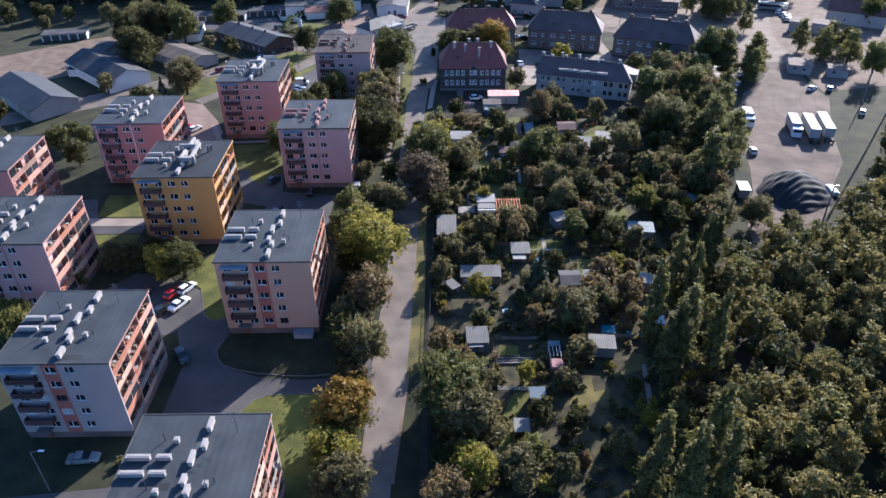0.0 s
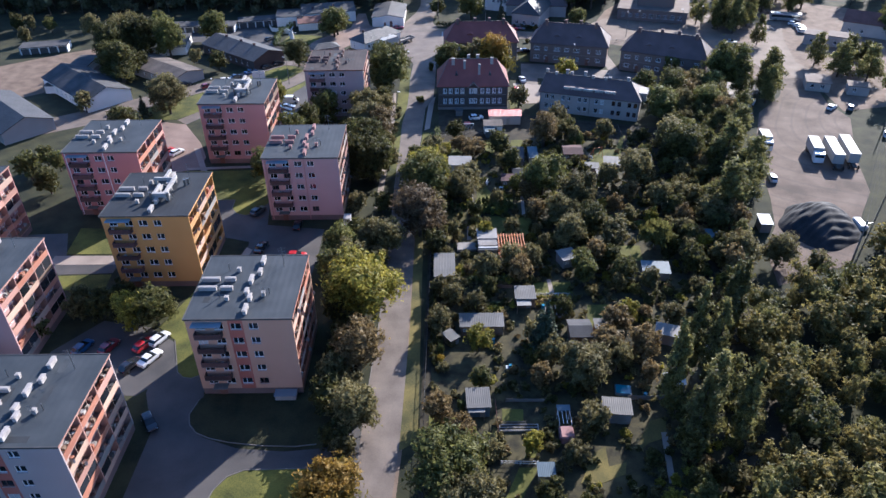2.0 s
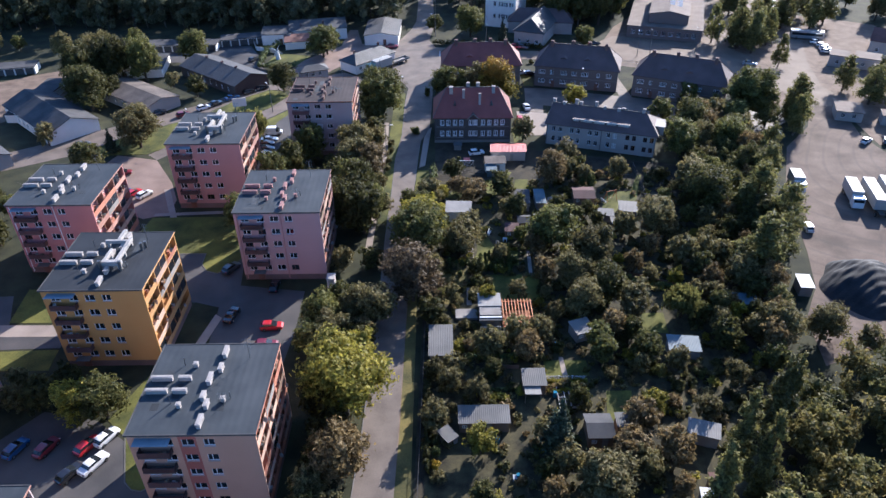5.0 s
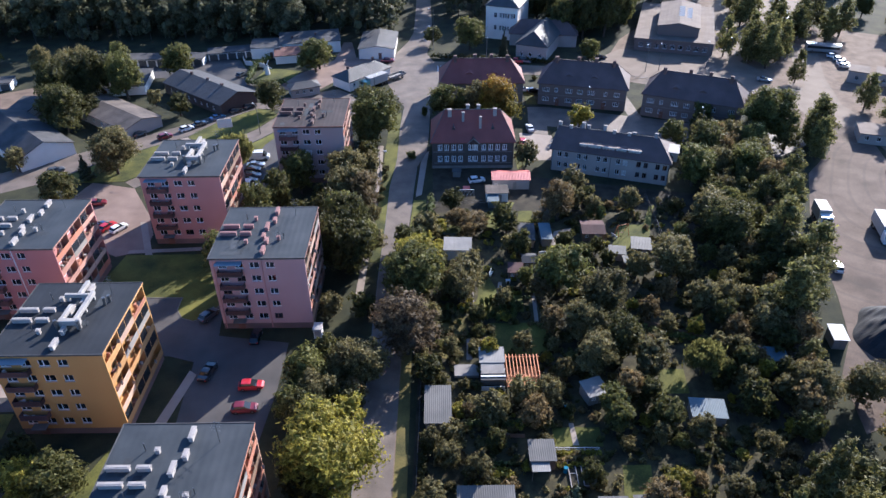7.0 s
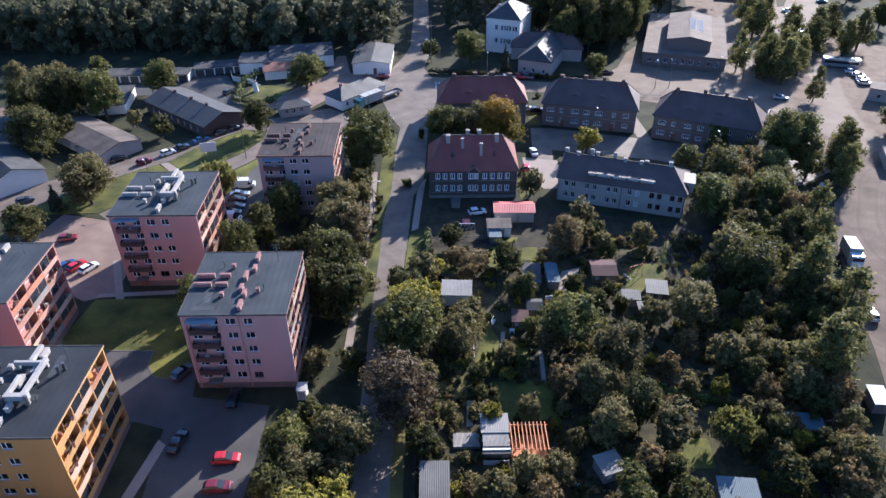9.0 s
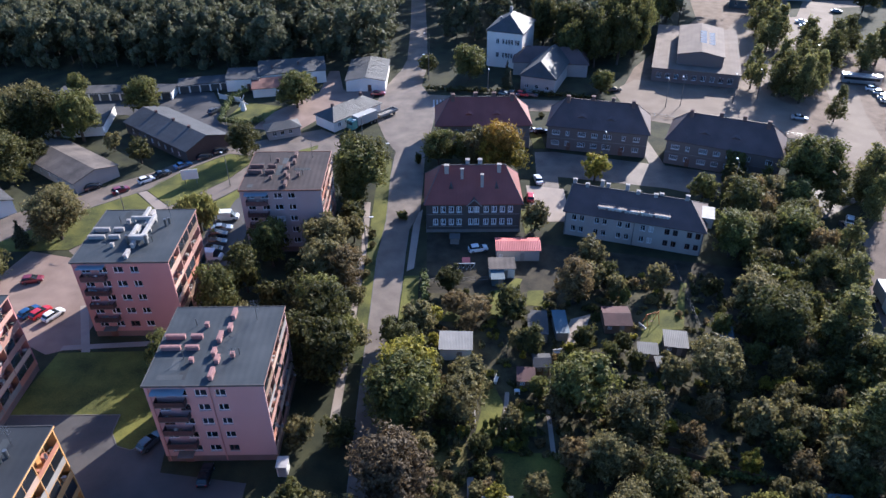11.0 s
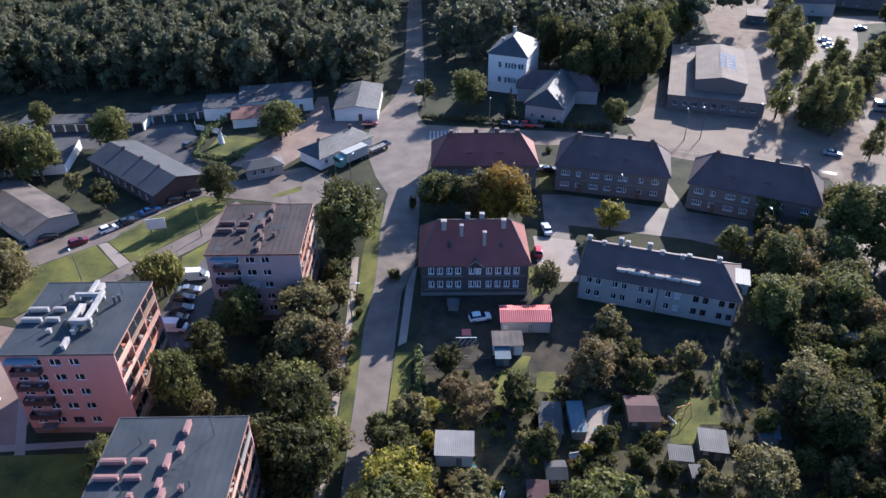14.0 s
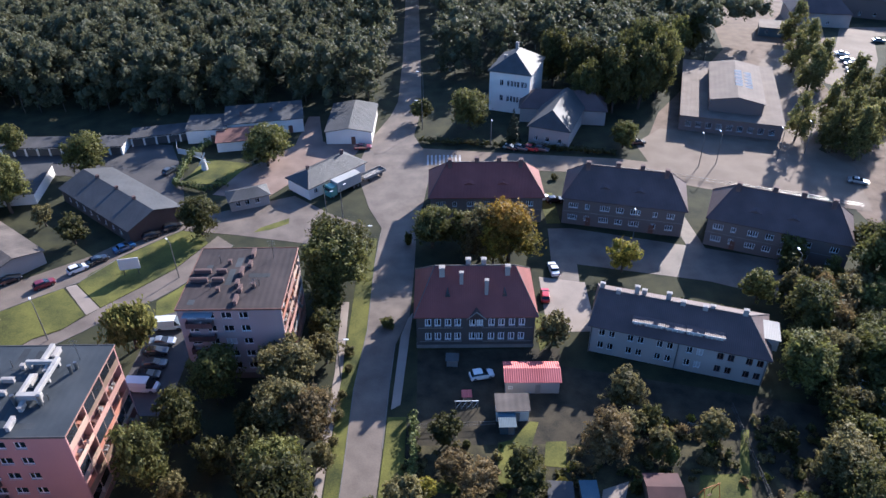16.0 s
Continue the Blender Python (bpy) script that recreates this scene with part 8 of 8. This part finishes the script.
# undergrowth round the blocks and streets
for x, y, kind, r in ((-11.4, 80.5, "olive", 1.7), (-12.8, 83, "dark", 2.0), (-14.6, 90, "dark", 2.6), (-14.8, 95, "olive", 2.4), (-10.8, 103, "brown", 2.4), (-15.4, 111, "dark", 2.8), (-10.6, 117, "green", 2.6), (-16.4, 122, "dark", 3.0), (-10.6, 125, "dark", 2.4), (-17.5, 131, "green", 3.0), (-12.4, 133, "dark", 2.6), (-14, 120, "dark", 2.2), (-13, 116, "olive", 2.0), (-11.5, 92, "olive", 2.2), (-14, 100, "dark", 2.4), (-13.6, 106, "dark", 2.4), (-11, 120, "olive", 2.2), (-15, 137, "dark", 2.0), (-19, 178, "dark", 2.0),
                      (-22, 186, "dark", 2.4), (-26, 180, "dark", 2.2), (-30, 175, "olive", 1.8), (-14, 207, "dark", 2.4), (-13, 201, "olive", 2.4), (-24, 170, "dark", 2.2), (-14, 214, "green", 2.6), (-11, 180, "olive", 1.6),
                      (-55, 116, "dark", 2.2), (-58, 113, "dark", 2.4), (-62, 112, "olive", 2.0), (-67, 107, "dark", 2.0), (-88, 158, "dark", 2.6), (-95, 172, "dark", 2.2), (-99, 205, "olive", 2.4), (-94, 236, "dark", 3.0)):
    tree(kind, x, y, r * 1.15, r * 2.4 + 0.6, "trees by the blocks")
for i in range(46):
    x, y = rng.uniform(-175, -100), rng.uniform(175, 290)
    r = rng.uniform(2.2, 4.2)
    if clear(x, y, r) and not (-130 < x < -112 and 220 < y < 262) and not (-112 < x < -84 and 170 < y < 225) and not (-170 < x < -96 and 196 < y < 264):
        taken.append((x, y, r))
        tree(rng.choice(("dark", "green", "olive")), x, y, r, r * 2.3 + 1, "trees at the halls")
for i in range(120):
    x, y = rng.uniform(92, 230), rng.uniform(205, 400)
    r = rng.uniform(3.0, 5.0)
    if clear(x, y, r) and x > 128 and not (x < 156 and 236 < y < 292) and not (x < 164 and 312 < y < 378) and not (y > 366 and x < 180):
        taken.append((x, y, r))
        tree(rng.choice(("green", "dark", "olive")), x, y, r, r * 2.3 + 2, "trees at the depot")


def wood():
    """The far wood as one leafy mass of many crowns."""
    g = np.random.default_rng(5)
    spots = []
    for gx in range(-46, 20):
        for gy in range(0, 27):
            x, y = gx * 6.2 + g.normal() * 1.5, 304 + gy * 6.0 + g.normal() * 1.5
            edge = 304 + 6 * math.sin(gx * 0.35) + (max(0, -x - 60) * -0.06)
            if -10 < x < 5.5 and y < 400 or y < edge - 6:
                continue
            if x > 5 and y < (328 if x < 44 else 306):
                continue
            if x > 66 and y < 324 + (x - 66) * 0.62 or x > 119 or (x > 98 and y < 344):
                continue
            if -40 < x < -8 and y < 306:
                continue
            spots.append((x, y))
    V, F = [], []
    for x, y in spots:
        h = 13 + 6 * g.random()
        r = 3.4 + 2.0 * g.random()
        front = y < 336
        blobs = []
        for i in range(8 if front else 4):
            a = g.random() * 6.28
            k = r * 0.55 * g.random() ** 0.5
            blobs.append((x + math.cos(a) * k, y + math.sin(a) * k, h * (0.05 + 0.13 * i if front and i < 4 else 0.66) + g.random() * h * 0.28, r * 0.5, r * 0.5, r * 0.55))
        v, f = shape(blobs, 620 if front else (360 if y < 375 else 160), 0.46 if y < 375 else 0.75, g)
        b = len(V)
        V += v
        F += [[i + b for i in q] for q in f]
    me = bpy.data.meshes.new("far_wood")
    me.from_pydata(V, [], F)
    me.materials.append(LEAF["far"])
    tagged(new("far_wood", me), "dense dark green deciduous wood behind the settlement, leaf colour paled for haze", "wood", kind="stuff")
    bm = bmesh.new()
    for x, y in spots:
        if y < 345:
            tube(bm, (x, y, -0.1), (x, y, 8), 0.16, 0.1, 5)
    tagged(part("wood_trunks", bm, M["bark"]), "slim trunks at the edge of the wood", "wood", kind="stuff")


wood()
